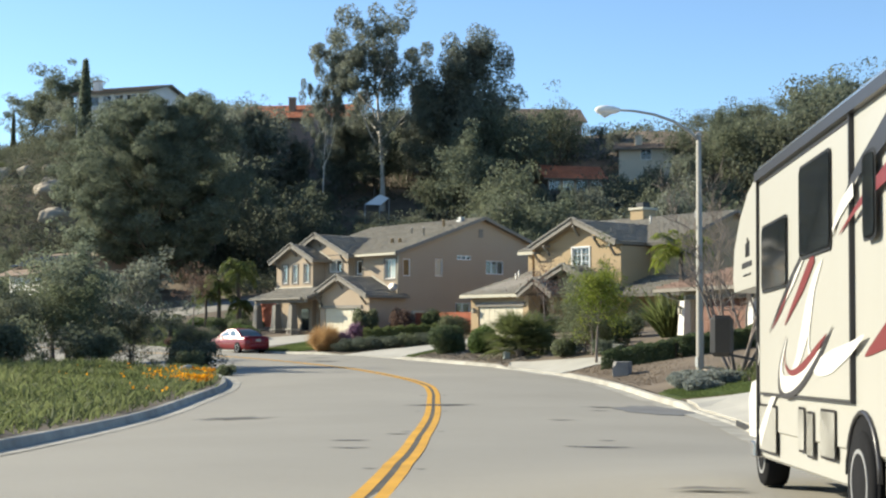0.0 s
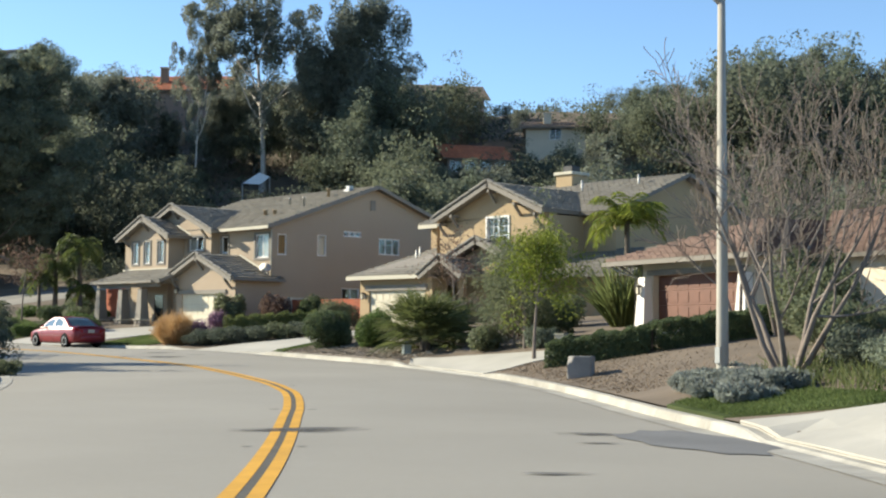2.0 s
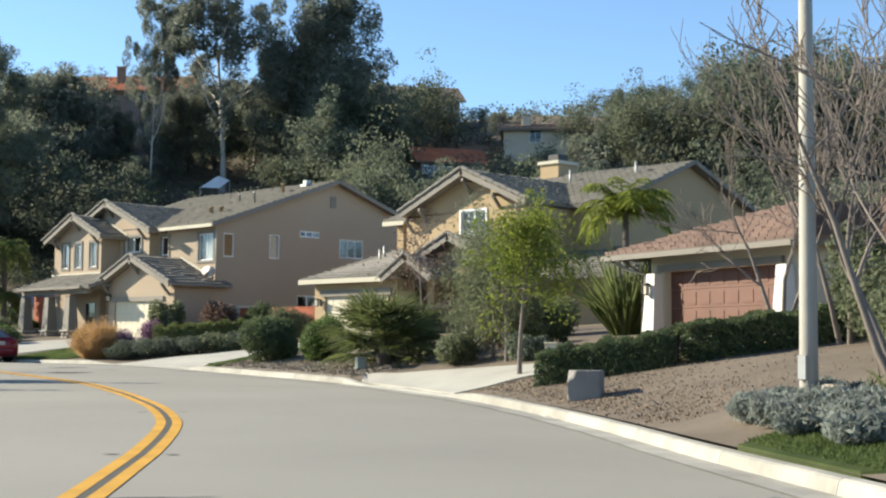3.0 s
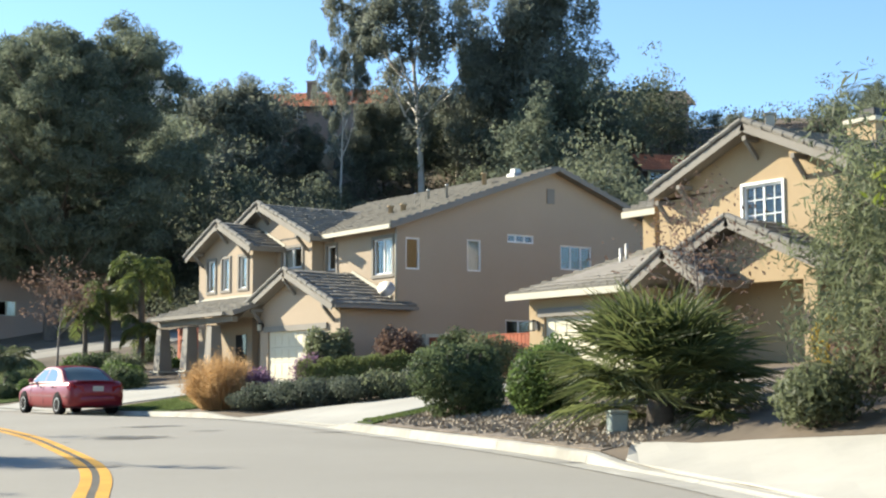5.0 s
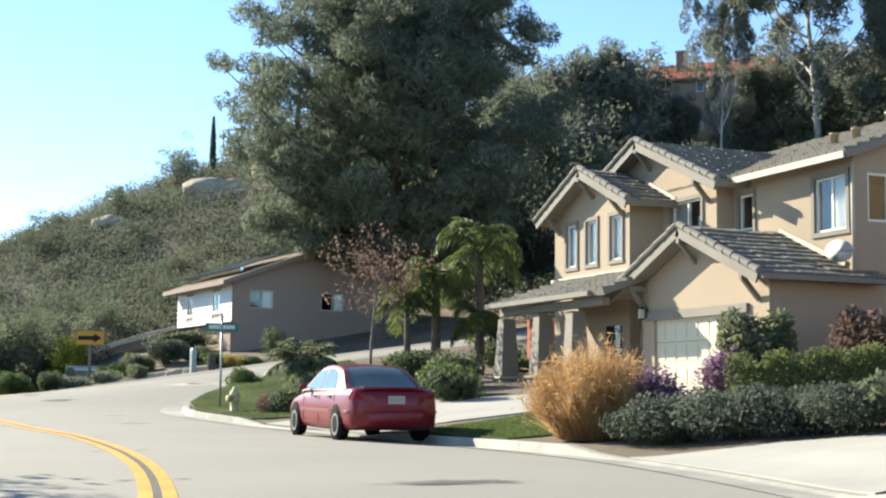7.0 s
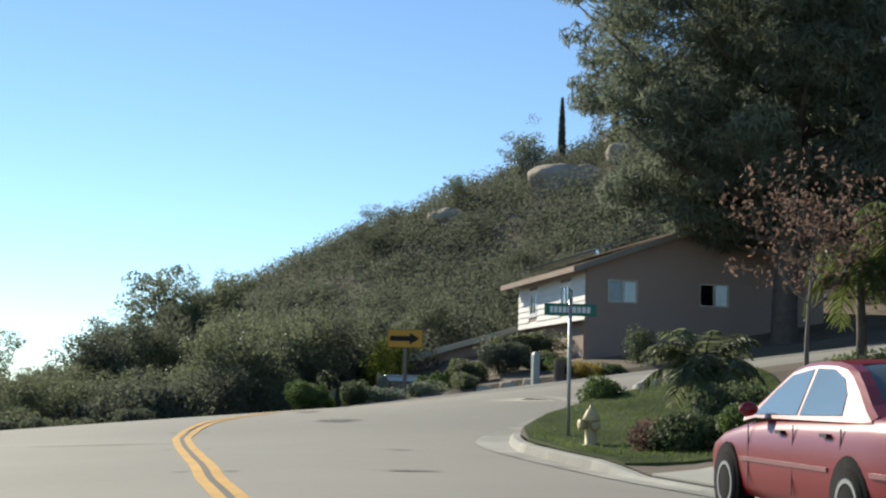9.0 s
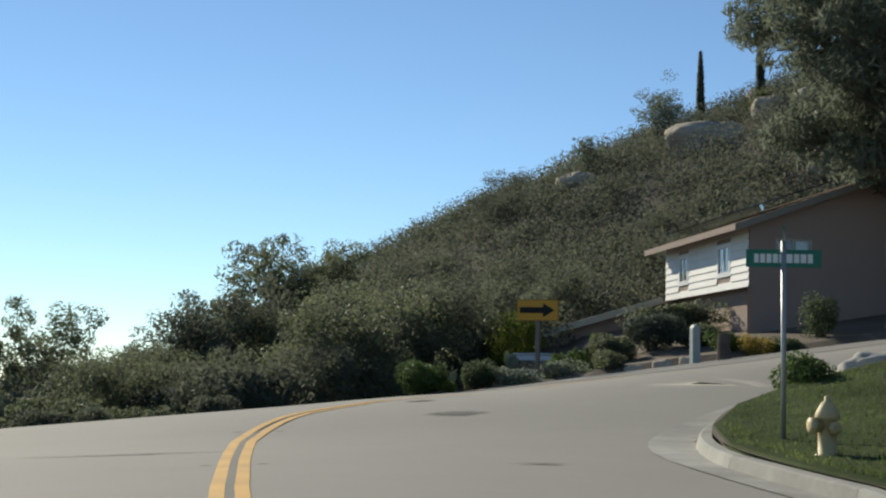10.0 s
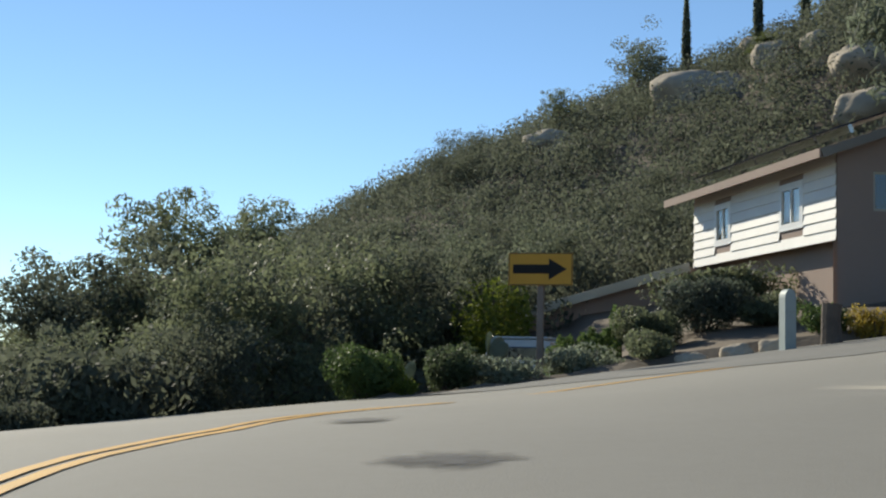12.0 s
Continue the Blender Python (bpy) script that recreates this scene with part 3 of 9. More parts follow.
def ground_z(x, y, dip=True):
    """Height of the ground sheet: under the road, the yards beside it and the hill behind."""
    x, y = np.broadcast_arrays(np.asarray(x, float), np.asarray(y, float))
    shape = x.shape
    x, y = x.ravel(), y.ravel()
    out = np.empty(len(x))
    for i in range(0, len(x), 4000):
        px, py = x[i:i + 4000, None], y[i:i + 4000, None]
        dx, dy = px - LINE[None, :, 0], py - LINE[None, :, 1]
        d2 = dx * dx + dy * dy
        near = d2.argmin(1)
        row = np.arange(len(near))
        side = dx[row, near] * RIGHT[near, 0] + dy[row, near] * RIGHT[near, 1]
        dist = np.sqrt(d2[row, near])
        half = np.where(side > 0, half_right(LINE[near, 1]), HALF)
        ex, ey = px - KERB_R[None, :, 0], py - KERB_R[None, :, 1]
        k = (ex * ex + ey * ey).argmin(1)
        past = ex[row, k] * KERB_N[k, 0] + ey[row, k] * KERB_N[k, 1]
        e = np.where(side > 0, past, dist - half)
        branch = step01(LINE[:, 1], 24, 29) * step01(LINE[:, 0], -14, -8)
        rise_r = 0.13 - 0.068 * step01(LINE[:, 1], -24, -6)
        rise_r = rise_r * (1 - branch) - 0.095 * branch
        rise_l = 0.015 - 0.07 * step01(LINE[:, 1], -20, 5)
        rise_l = rise_l * (1 - branch) + 0.02 * branch
        on_right = dx * RIGHT[None, :, 0] + dy * RIGHT[None, :, 1] > 0
        rise = np.where(on_right, rise_r[None], rise_l[None])
        edge_z = np.where(on_right, EDGE_RZ[None], EDGE_LZ[None])
        w = 1 / (d2 + 0.3)**2.5
        reach = np.clip(e, 0, 14)
        slope = (rise * w).sum(1) / w.sum(1)
        yard = (edge_z * w).sum(1) / w.sum(1) + 0.135 * np.where(side > 0, 1, 1 - BARE[near]) + slope * reach + np.sign(slope) * 0.2 * step01(e, 0.4, 4.5)
        yard = yard - np.where(side > 0, LOW[k] * (1 - step01(past, 0.15, 1.7)), 0)
        yard = yard - np.where(side > 0, 0.15 * np.exp(-((px[:, 0] + 9.3)**2 / 5 + (py[:, 0] - 12.8)**2 / 16)) * step01(past, 0.15, 1.0), 0)   # the corner lawn lies level with its kerb
        road = road_z(px[:, 0], py[:, 0]) - 0.07
        out[i:i + 4000] = road + (yard - road) * (step01(e, 0.12, 0.34) if dip else 1.0)
    ramp = 0.262 * x + 0.33 * y - 18.6
    hill = np.maximum(2.5 * np.log1p(np.exp(np.clip(ramp / 2.5, -40, 40))) - 0.12, 0)
    side = np.maximum(2.5 * np.log1p(np.exp(np.clip((0.20 * (x - 52)) / 2.5, -40, 40))) - 0.5, 0) * (1 - step01(y, 35, 75)) * step01(y, -110, -50)
    crest = np.clip(np.minimum(17.0 + 0.25 * x, 14.5 + 0.46 * x - 0.6 * np.exp(-((x + 5) / 6)**2)), 1.2, 24)
    total = hill + side
    total = -2.0 * np.log(np.exp(-total / 2.0) + np.exp(-crest / 2.0)) + 2.0 * np.log1p(np.exp(-crest / 2.0))
    total = total + 4.5 * np.exp(-((x - 20)**2 + (y - 86)**2) / 170)
    rough = 0.35 * np.sin(x * 0.21 + 1.3 * np.sin(y * 0.13)) * np.sin(y * 0.19) * np.clip(total / 4, 0, 1.5)
    valley = -7 * step01(-x, 24, 75) * step01(y, -5, 40)
    away_bend = np.zeros(len(x))
    outside = step01(LINE[:, 1], 12, 19) * (1 - step01(LINE[:, 0], -11, -6) * (LINE[:, 1] > 24))
    for i in range(0, len(x), 4000):
        dx, dy = x[i:i + 4000, None] - LINE[None, :, 0], y[i:i + 4000, None] - LINE[None, :, 1]
        d2 = dx * dx + dy * dy
        near = d2.argmin(1)
        row = np.arange(len(near))
        left = -(dx[row, near] * RIGHT[near, 0] + dy[row, near] * RIGHT[near, 1])
        away_bend[i:i + 4000] = -(0.28 * step01(left, HALF - 0.1, HALF + 0.5) + 1.8 * step01(left, HALF + 0.3, HALF + 6)) * outside[near]
    parking = -1.1 * np.exp(-((x + 10.0)**2 / 7 + (y - 44.0)**2 / 14))
    return (out + total + rough + valley + parking + away_bend).reshape(shape)


def gz(x, y):
    return float(ground_z(np.array([x]), np.array([y]))[0])


def spread_lines(core0, core1, fine, far):
    """Grid lines: fine in the middle, ever wider outwards."""
    lines = list(np.arange(core0, core1 + 1e-6, fine))
    s, p = fine, core1
    while p < far:
        s *= 1.22
        p += s
        lines.append(p)
    s, p = fine, core0
    while p > -far:
        s *= 1.22
        p -= s
        lines.insert(0, p)
    return np.array(lines)


gx, gy = spread_lines(-62, 24, 0.55, 2500), spread_lines(-84, 58, 0.55, 2500)
GX, GY = np.meshgrid(gx, gy)
far_fade = np.clip((np.hypot(GX, GY) - 260) / 500, 0, 1)
GZ = ground_z(np.clip(GX, -400, 400), np.clip(GY, -400, 400)) * (1 - far_fade) - 20 * far_fade
verts = np.stack([GX, GY, GZ], -1).reshape(-1, 3)
nx_, ny_ = len(gx), len(gy)
idx = np.arange(nx_ * ny_).reshape(ny_, nx_)
quad = np.stack([idx[:-1, :-1], idx[:-1, 1:], idx[1:, 1:], idx[1:, :-1]], -1).reshape(-1, 4)
me = bpy.data.meshes.new("ground")
me.vertices.add(len(verts))
me.vertices.foreach_set("co", verts.astype(np.float32).ravel())
me.loops.add(quad.size)
me.loops.foreach_set("vertex_index", quad.astype(np.int32).ravel())
me.polygons.add(len(quad))
me.polygons.foreach_set("loop_start", np.arange(0, quad.size, 4, dtype=np.int32))
me.update(calc_edges=True)
centres = verts[quad].mean(1)[:, :2]
beside = np.zeros(len(quad), bool)
core = np.where((np.abs(centres[:, 0]) < 90) & (np.abs(centres[:, 1]) < 110))[0]
for i in range(0, len(core), 5000):
    c = core[i:i + 5000]
    beside[c] = ((centres[c][:, None] - LINE[None, ::2]) ** 2).sum(2).min(1) < (HALF + 4) ** 2
me.polygons.foreach_set("use_smooth", ~beside)   # crisp at the step behind the kerb
me.materials.append(M["soil"])
tagged(new("ground", me), "bare brown soil of yards and hillside under the planting", "ground", kind="structure")


def ribbon(name, mat, i0, i1, offs, lift, label, category, parent=None, kind="structure"):
    """A strip along the road between two offsets (functions of the index, right of the centre positive)."""
    verts, faces = [], []
    cols = 9 if name == "road" else 3
    for i in range(i0, i1):
        a, b = offs[0](i), offs[1](i)
        for c in range(cols):
            o = a + (b - a) * c / (cols - 1)
            x, y = LINE[i] + RIGHT[i] * o
            verts.append((x, y, float(road_z(x, y)) + lift))
    n = i1 - i0
    for r in range(n - 1):
        for c in range(cols - 1):
            k = r * cols + c
            faces.append((k, k + cols, k + cols + 1, k + 1))
    ob = link_mesh(name, verts, faces, mat, parent, smooth=True)
    return tagged(ob, label, category, kind=kind)


def index_at(x, y):
    return int(((LINE - np.array([x, y]))**2).sum(1).argmin())


LAST = len(LINE) - 1
def reach_right(i):
    """How far the asphalt runs to the right of the centre line: up to the kerb, also round the corner."""
    if LINE[i, 1] < 17 or LINE[i, 0] > 4:
        return float(half_right(LINE[i, 1]))
    d = KERB_R - LINE[i]
    along, across = d @ RIGHT[i], np.abs(d @ TANGENT[i])
    ok = along > 0
    return min(9.4, float(along[ok][across[ok].argmin()]) + 0.1)


ribbon("road", M["asphalt"], 0, LAST, (lambda i: -HALF, reach_right), 0.0,
       "sun-bleached grey asphalt road curving between yards", "road")
def paint_at(i):
    """How far the painted line wanders from the middle of the road."""
    return float(np.interp(LINE[i, 1], (-72, -61.5, -58.4, -54, -48, -44.5, -41, -37, -34, -31, -27, -23, -16, -6.7, 2, 6, 10, 14.5, 17, 18.8, 20.5, 22, 23, 24.5, 25.4, 28),
                           (0.1, 0.05, -0.15, -0.16, 0.0, 0.1, 0.21, 0.2, 0.06, -0.11, -0.21, -0.15, -0.04, -0.07, -0.02, -0.24, -0.25, -0.1, -0.07, 0.06, 0.19, 0.3, 0.5, 0.7, 0.6, 0.4)))


for o in (-0.108, 0.108):
    ribbon("road_line", M["yellow"], index_at(-75, -94), index_at(2, 30.5), (lambda i, o=o: paint_at(i) + o - 0.066, lambda i, o=o: paint_at(i) + o + 0.066), 0.006,
           "double yellow line painted along the middle of the road", "road marking", kind="structure")
ribbon("road_seam", M["tar"], index_at(-75, -94), index_at(-16.5, 20), (lambda i: paint_at(i) - 0.041, lambda i: paint_at(i) + 0.041), 0.004,
       "dark tar strip between the double yellow lines", "road marking", kind="structure")


def kerb_profile(low=0.0, pan=0.45):
    """(offset from the edge outwards, height): gutter pan, face, top, back."""
    return [(-pan, 0.008), (-0.03, 0.008), (0.0, 0.13 - low), (0.035, 0.15 - low), (0.17, 0.15 - low), (0.20, -0.12)]


def verge(pts, out):
    """Narrow strip of soil behind a kerb, level with its top."""
    verts, faces = [], []
    for p, n in zip(pts, out):
        for o in (0.17, 0.7, 1.25):
            q = p + n * o
            verts.append((q[0], q[1], float(ground_z(q[:1], q[1:], dip=False)[0]) + 0.004))
    for r in range(len(pts) - 1):
        for c in range(2):
            k = r * 3 + c
            faces.append((k, k + 1, k + 4, k + 3))
    ob = link_mesh("verge", verts, faces, M["soil"], None, smooth=True)
    tagged(ob, "strip of bare soil behind the kerb", "verge", kind="structure")


def kerb_run(pts, out):
    """Kerb and gutter along an edge, in cast lengths parted by joints; out points away from the road."""
    kerb = thing("kerb", Matrix(), "worn pale concrete kerb and gutter along the road", "kerb", kind="structure")
    i, last = 0, len(pts) - 1
    while i < last:
        j = min(i + 4, last)
        verts, faces = [], []
        for k in np.linspace(i, j - 0.012, 5):
            a = int(k)
            f = k - a
            b = min(a + 1, last)
            p = pts[a] * (1 - f) + pts[b] * f
            r = out[a] * (1 - f) + out[b] * f
            r = r / np.linalg.norm(r)
            z = float(road_z(p[0], p[1]))
            pan = 0.45 + (0.22 * math.exp(-((p[1] - 16.5) / 3.2)**2) if p[0] > -13 else 0)   # the gutter broadens round the corner
            for o, h in kerb_profile(drop_at(*p), pan):
                q = p + r * o
                verts.append((q[0], q[1], (z if o > -0.3 else float(road_z(q[0], q[1]))) + h))
        m = 6
        for s in range(4):
            for c in range(m - 1):
                u = s * m + c
                faces.append((u, u + 1, u + m + 1, u + m))
        faces.append(tuple(range(m))[::-1])
        faces.append(tuple(range(4 * m, 5 * m)))
        bm = bmesh.new()
        vs = [bm.verts.new(v) for v in verts]
        for f in faces:
            bm.faces.new([vs[k] for k in f])
        bmesh.ops.recalc_face_normals(bm, faces=bm.faces[:])
        part("kerb_stone", bm, M["kerb"], kerb)
        i = j
    return kerb


first, bend = index_at(-75, -94), index_at(-18.5, -23)
kerb_run(KERB_R[KERB_R[:, 1] > -92], KERB_N[KERB_R[:, 1] > -92])
verge(KERB_R[KERB_R[:, 1] > -92], KERB_N[KERB_R[:, 1] > -92])
kerb_run(EDGE_L[first:bend], -RIGHT[first:bend])
verge(EDGE_L[first:bend], -RIGHT[first:bend])


def kerb_points(y0, y1, step=3):
    """Plan points along the back of the right-hand kerb between two heights of y."""
    back = KERB_R + KERB_N * 0.185
    pick = [tuple(q) for q in back[(back[:, 1] > y0) & (back[:, 1] < y1)]]
    return pick[::step] + [pick[-1]]


def from_kerb(x, y):
    """Distance behind the right-hand kerb."""
    return np.sqrt(((np.c_[x, y][:, None] - KERB_R[None]) ** 2).sum(2).min(1))


def slab(name, outline, mat, label, category, lift=0.03, cell=0.6, kind="structure", apron=0.0):
    """A paved or grown patch that follows the ground inside an outline of plan points; apron lowers it to a dropped kerb."""
    poly = np.array(outline, float)
    x0, y0 = poly.min(0)
    x1, y1 = poly.max(0)
    bm = bmesh.new()
    vs = [bm.verts.new((x, y, 0)) for x, y in outline]
    bm.faces.new(vs)
    for axis, lo, hi in ((0, x0, x1), (1, y0, y1)):
        for c in np.arange(lo + cell, hi, cell):
            co = (c, 0, 0) if axis == 0 else (0, c, 0)
            no = (1, 0, 0) if axis == 0 else (0, 1, 0)
            bmesh.ops.bisect_plane(bm, geom=bm.verts[:] + bm.edges[:] + bm.faces[:], plane_co=co, plane_no=no)
    pts = np.array([v.co[:2] for v in bm.verts])
    zz = ground_z(pts[:, 0], pts[:, 1], dip=False) + lift
    if apron:
        zz -= apron * (1 - step01(from_kerb(pts[:, 0], pts[:, 1]), 0.1, 0.8))
    for v, z in zip(bm.verts, zz):
        v.co.z = z
    res = bmesh.ops.extrude_face_region(bm, geom=bm.faces[:])
    for v in (e for e in res["geom"] if isinstance(e, bmesh.types.BMVert)):
        v.co.z += 0.0
    for v in pts_low(bm, res):
        v.co.z -= 0.10
    bmesh.ops.recalc_face_normals(bm, faces=bm.faces[:])
    ob = part(name, bm, mat, None)
    return tagged(ob, label, category, kind="structure")


def pts_low(bm, res):
    top = {e for e in res["geom"] if isinstance(e, bmesh.types.BMVert)}
    return [v for v in bm.verts if v not in top]


# ---- plants: limbs and leaves ----
RNG = np.random.default_rng(7)


def leaf_quads(centres, size, rng, stretch=1.0, droop=0.0, up=0.0, out=None, loose=0.55):
    """A bent leaf-shaped quad at each centre, turned at random, or, with out, lying across that direction more or less loosely."""
    c = np.asarray(centres, float)
    n = len(c)
    if out is None:
        a = rng.normal(size=(n, 3))
        a[:, 2] = a[:, 2] * (1 - 0.5 * abs(up)) - droop + up
        a /= np.linalg.norm(a, axis=1)[:, None]
        b = np.cross(a, rng.normal(size=(n, 3)))
    else:
        face = out / (np.linalg.norm(out, axis=1)[:, None] + 1e-9) + rng.normal(size=(n, 3)) * loose
        a = rng.normal(size=(n, 3))
        a[:, 2] += 1.2 * (up - droop)
        b = np.cross(face, a)
        b /= np.linalg.norm(b, axis=1)[:, None] + 1e-9
        a = np.cross(b, face)
        a /= np.linalg.norm(a, axis=1)[:, None] + 1e-9
    b /= np.linalg.norm(b, axis=1)[:, None] + 1e-9
    s = (size * rng.uniform(0.6, 1.35, n))[:, None]
    a, b = a * s * stretch, b * s / (stretch ** 0.5)
    return np.stack([c - a * 0.5, c + b * 0.42 - a * 0.05, c + a * 0.5, c - b * 0.42 + a * 0.05], 1).reshape(-1, 3)


def blob_points(rng, n, rx, ry, rz, shell=0.55):
    """Points in an ellipsoid, thicker towards its skin."""
    v = rng.normal(size=(n, 3))
    v /= np.linalg.norm(v, axis=1)[:, None]
    r = shell + (1 - shell) * rng.uniform(0, 1, n)[:, None] ** 0.5
    return v * r * np.array([rx, ry, rz])


def limbs(rng, height, spread, n_limbs=7, fork=0.35, radius=0.25, bend=0.12, levels=2, lean=0.0, rise=0.55):
    """Trunk and limbs as (points, radii) runs; returns the runs and the tips."""
    runs, tips = [], []
    trunk = [Vector((0, 0, -0.3))]
    k = 6
    drift = Vector((rng.normal() * bend + lean, rng.normal() * bend, 0))
    for i in range(1, k + 1):
        f = i / k
        trunk.append(Vector((drift.x * f * f * height * 0.4 + rng.normal() * 0.02 * height * bend, drift.y * f * f * height * 0.4, height * 0.82 * f)))
    runs.append((trunk, [radius * (1.25 if i == 0 else 1 - 0.85 * i / k) for i in range(k + 1)]))

    def grow(p, d, length, r, level):
        pts, rad = [p], [r]
        q = p
        for i in range(4):
            d = (d + Vector(rng.normal(size=3) * 0.22) + Vector((0, 0, 0.08))).normalized()
            q = q + d * (length / 4)
            pts.append(q)
            rad.append(r * (1 - 0.22 * (i + 1)))
        runs.append((pts, rad))
        tips.append(q)
        if level > 0:
            for j in (1, 2, 3, 4):
                side = (d + Vector(rng.normal(size=3) * 0.8)).normalized()
                grow(pts[j], side, length * float(rng.uniform(0.4, 0.65)), rad[j] * 0.65, level - 1)

    for i in range(n_limbs):
        f = fork + (0.97 - fork) * (i + rng.uniform(0, 0.6)) / n_limbs
        s = f * k
        a = min(int(s), k - 1)
        p = trunk[a].lerp(trunk[a + 1], s - a)
        ang = i * 2.4 + rng.uniform(-0.5, 0.5)
        d = Vector((math.cos(ang), math.sin(ang), rise + rng.uniform(-0.15, 0.35))).normalized()
        grow(p, d, spread * (1.15 - 0.55 * f) * rng.uniform(0.75, 1.15), radius * 0.45 * (1.1 - f * 0.6), levels - 1)
    tips.append(trunk[-1])
    return runs, tips


def limb_mesh(name, runs, mat, parent, sides=6):
    bm = bmesh.new()
    for pts, rad in runs:
        add_ring_tube(bm, pts, [max(r, 0.008) for r in rad], sides, cap=False)
    ob = part(name, bm, mat, parent)
    ob.data.shade_smooth()
    return ob


def make_tree(name, label, category, height, spread, leaf_mat, bark_mat, seed, leaves=9000, size=0.24, clump=1.1, flat=0.6, stretch=1.6,
              droop=0.0, n_limbs=8, fork=0.3, radius=0.25, extra=0.5, levels=2, rise=0.55, group="", lean=0.0, up=0.0, trim=None):
    """A tree at the origin: trunk with limbs, and a crown of leaves gathered at the tips."""
    rng = np.random.default_rng(seed)
    tree = thing(name, Matrix(), label, category, group)
    runs, tips = limbs(rng, height, spread, n_limbs, fork, radius, levels=levels, rise=rise, lean=lean)
    tips = np.array([tuple(t) for t in tips])
    if trim:
        runs = [r for r in runs if math.hypot(r[0][-1][0], r[0][-1][1]) < trim]
        tips = tips[np.hypot(tips[:, 0], tips[:, 1]) < trim]
    limb_mesh("trunk", runs, bark_mat, tree)
    more = tips[rng.integers(0, len(tips), int(len(tips) * extra))] + rng.normal(size=(int(len(tips) * extra), 3)) * clump * 0.8
    cl = np.vstack([tips, more])
    per = max(12, leaves // len(cl))
    pts, out = [], []
    for c in cl:
        r = clump * rng.uniform(0.55, 1.3)
        b = blob_points(rng, per, r, r, r * flat, 0.5)
        pts.append(c + b - np.array([0, 0, droop * r * 0.8]))
        out.append(b / r)
    quads_mesh("crown", leaf_quads(np.vstack(pts), size, rng, stretch, droop, up, np.vstack(out)), leaf_mat, tree)
    return tree


def plant_at(ob, x, y, scale=1.0, turn=0.0, z=None, tall=1.0, sink=0.0):
    return copy_thing(ob, pose(x, y, (gz(x, y) if z is None else z) - sink, 0, 0, turn) @ Matrix.Diagonal((scale, scale, scale * tall, 1)))


def move_to(ob, x, y, scale=1.0, turn=0.0, z=None, tall=1.0, sink=0.0):
    ob.matrix_basis = pose(x, y, (gz(x, y) if z is None else z) - sink, 0, 0, turn) @ Matrix.Diagonal((scale, scale, scale * tall, 1))
    return ob


def make_shrub(name, label, rx, ry, rz, leaf_mat, seed, leaves=2500, size=0.10, lobes=9, stretch=1.6, category="shrub", group="", boxy=0.0, up=0.0):
    """A shrub at the origin: short stems and lobes of leaves; boxy 1 is a clipped block."""
    rng = np.random.default_rng(seed)
    shrub = thing(name, Matrix(), label, category, group)
    bm = bmesh.new()
    for k in range(7):
        a = k * 0.9
        add_ring_tube(bm, [(0.1 * rx * math.cos(a), 0.1 * ry * math.sin(a), -0.1), (0.5 * rx * math.cos(a), 0.5 * ry * math.sin(a), rz * 0.9)], [0.03, 0.01], 5)
    part("stem", bm, M["bark"], shrub)
    pts = []
    if boxy:
        n = leaves
        v = rng.uniform(-1, 1, (n, 3))
        face = rng.integers(0, 5, n)
        for i, (ax, s) in enumerate(((0, 1), (0, -1), (1, 1), (1, -1), (2, 1))):
            v[face == i, ax] = s * rng.uniform(0.86, 1.04, (face == i).sum())
        v[:, 2] = (v[:, 2] + 1) * 0.5
        edge = np.linalg.norm(v[:, :2], axis=1)
        v[:, 2] -= 0.12 * np.clip(edge - 0.9, 0, 1)
        pts = [v * np.array([rx, ry, rz])]
        out = [np.where(np.abs(v) > 0.84, v, 0.2 * v)]
    else:
        out = []
        for k in range(lobes):
            a, f = rng.uniform(0, 2 * math.pi), math.sqrt(rng.uniform(0.02, 0.6))
            r = rng.uniform(0.38, 0.6)
            c = np.array([rx * f * math.cos(a), ry * f * math.sin(a), rz * rng.uniform(0.35, 0.72)])
            b = blob_points(rng, leaves // lobes, rx * r, ry * r, rz * r * 0.8, 0.5)
            pts.append(c + b)
            out.append(b / (rx * r))
        b = blob_points(rng, leaves // 3, rx * 0.8, ry * 0.8, rz * 0.55, 0.6)
        pts.append(b + np.array([0, 0, rz * 0.42]))
        out.append(b / rx)
    p, out = np.vstack(pts), np.vstack(out)
    keep = p[:, 2] > 0.0
    quads_mesh("foliage", leaf_quads(p[keep], size, rng, stretch, 0, up, out[keep], 0.7), leaf_mat, shrub)
    return shrub


def blade_quads(roots, tips, width, rng):
    """Narrow blades, bent half way, as two quads each."""
    roots, tips = np.asarray(roots, float), np.asarray(tips, float)
    n = len(roots)
    d = tips - roots
    s = np.cross(d, rng.normal(size=(n, 3)))
    s /= np.linalg.norm(s, axis=1)[:, None] + 1e-9
    w = (width * rng.uniform(0.6, 1.3, n))[:, None]
    length = np.linalg.norm(d, axis=1)[:, None]
    mid = roots + d * 0.55 + np.array([0, 0, 1]) * length * 0.10
    q1 = np.stack([roots - s * w * 0.5, roots + s * w * 0.5, mid + s * w * 0.45, mid - s * w * 0.45], 1)
    q2 = np.stack([mid - s * w * 0.45, mid + s * w * 0.45, tips + s * w * 0.06, tips - s * w * 0.06], 1)
    return np.concatenate([q1, q2], 1).reshape(-1, 3)


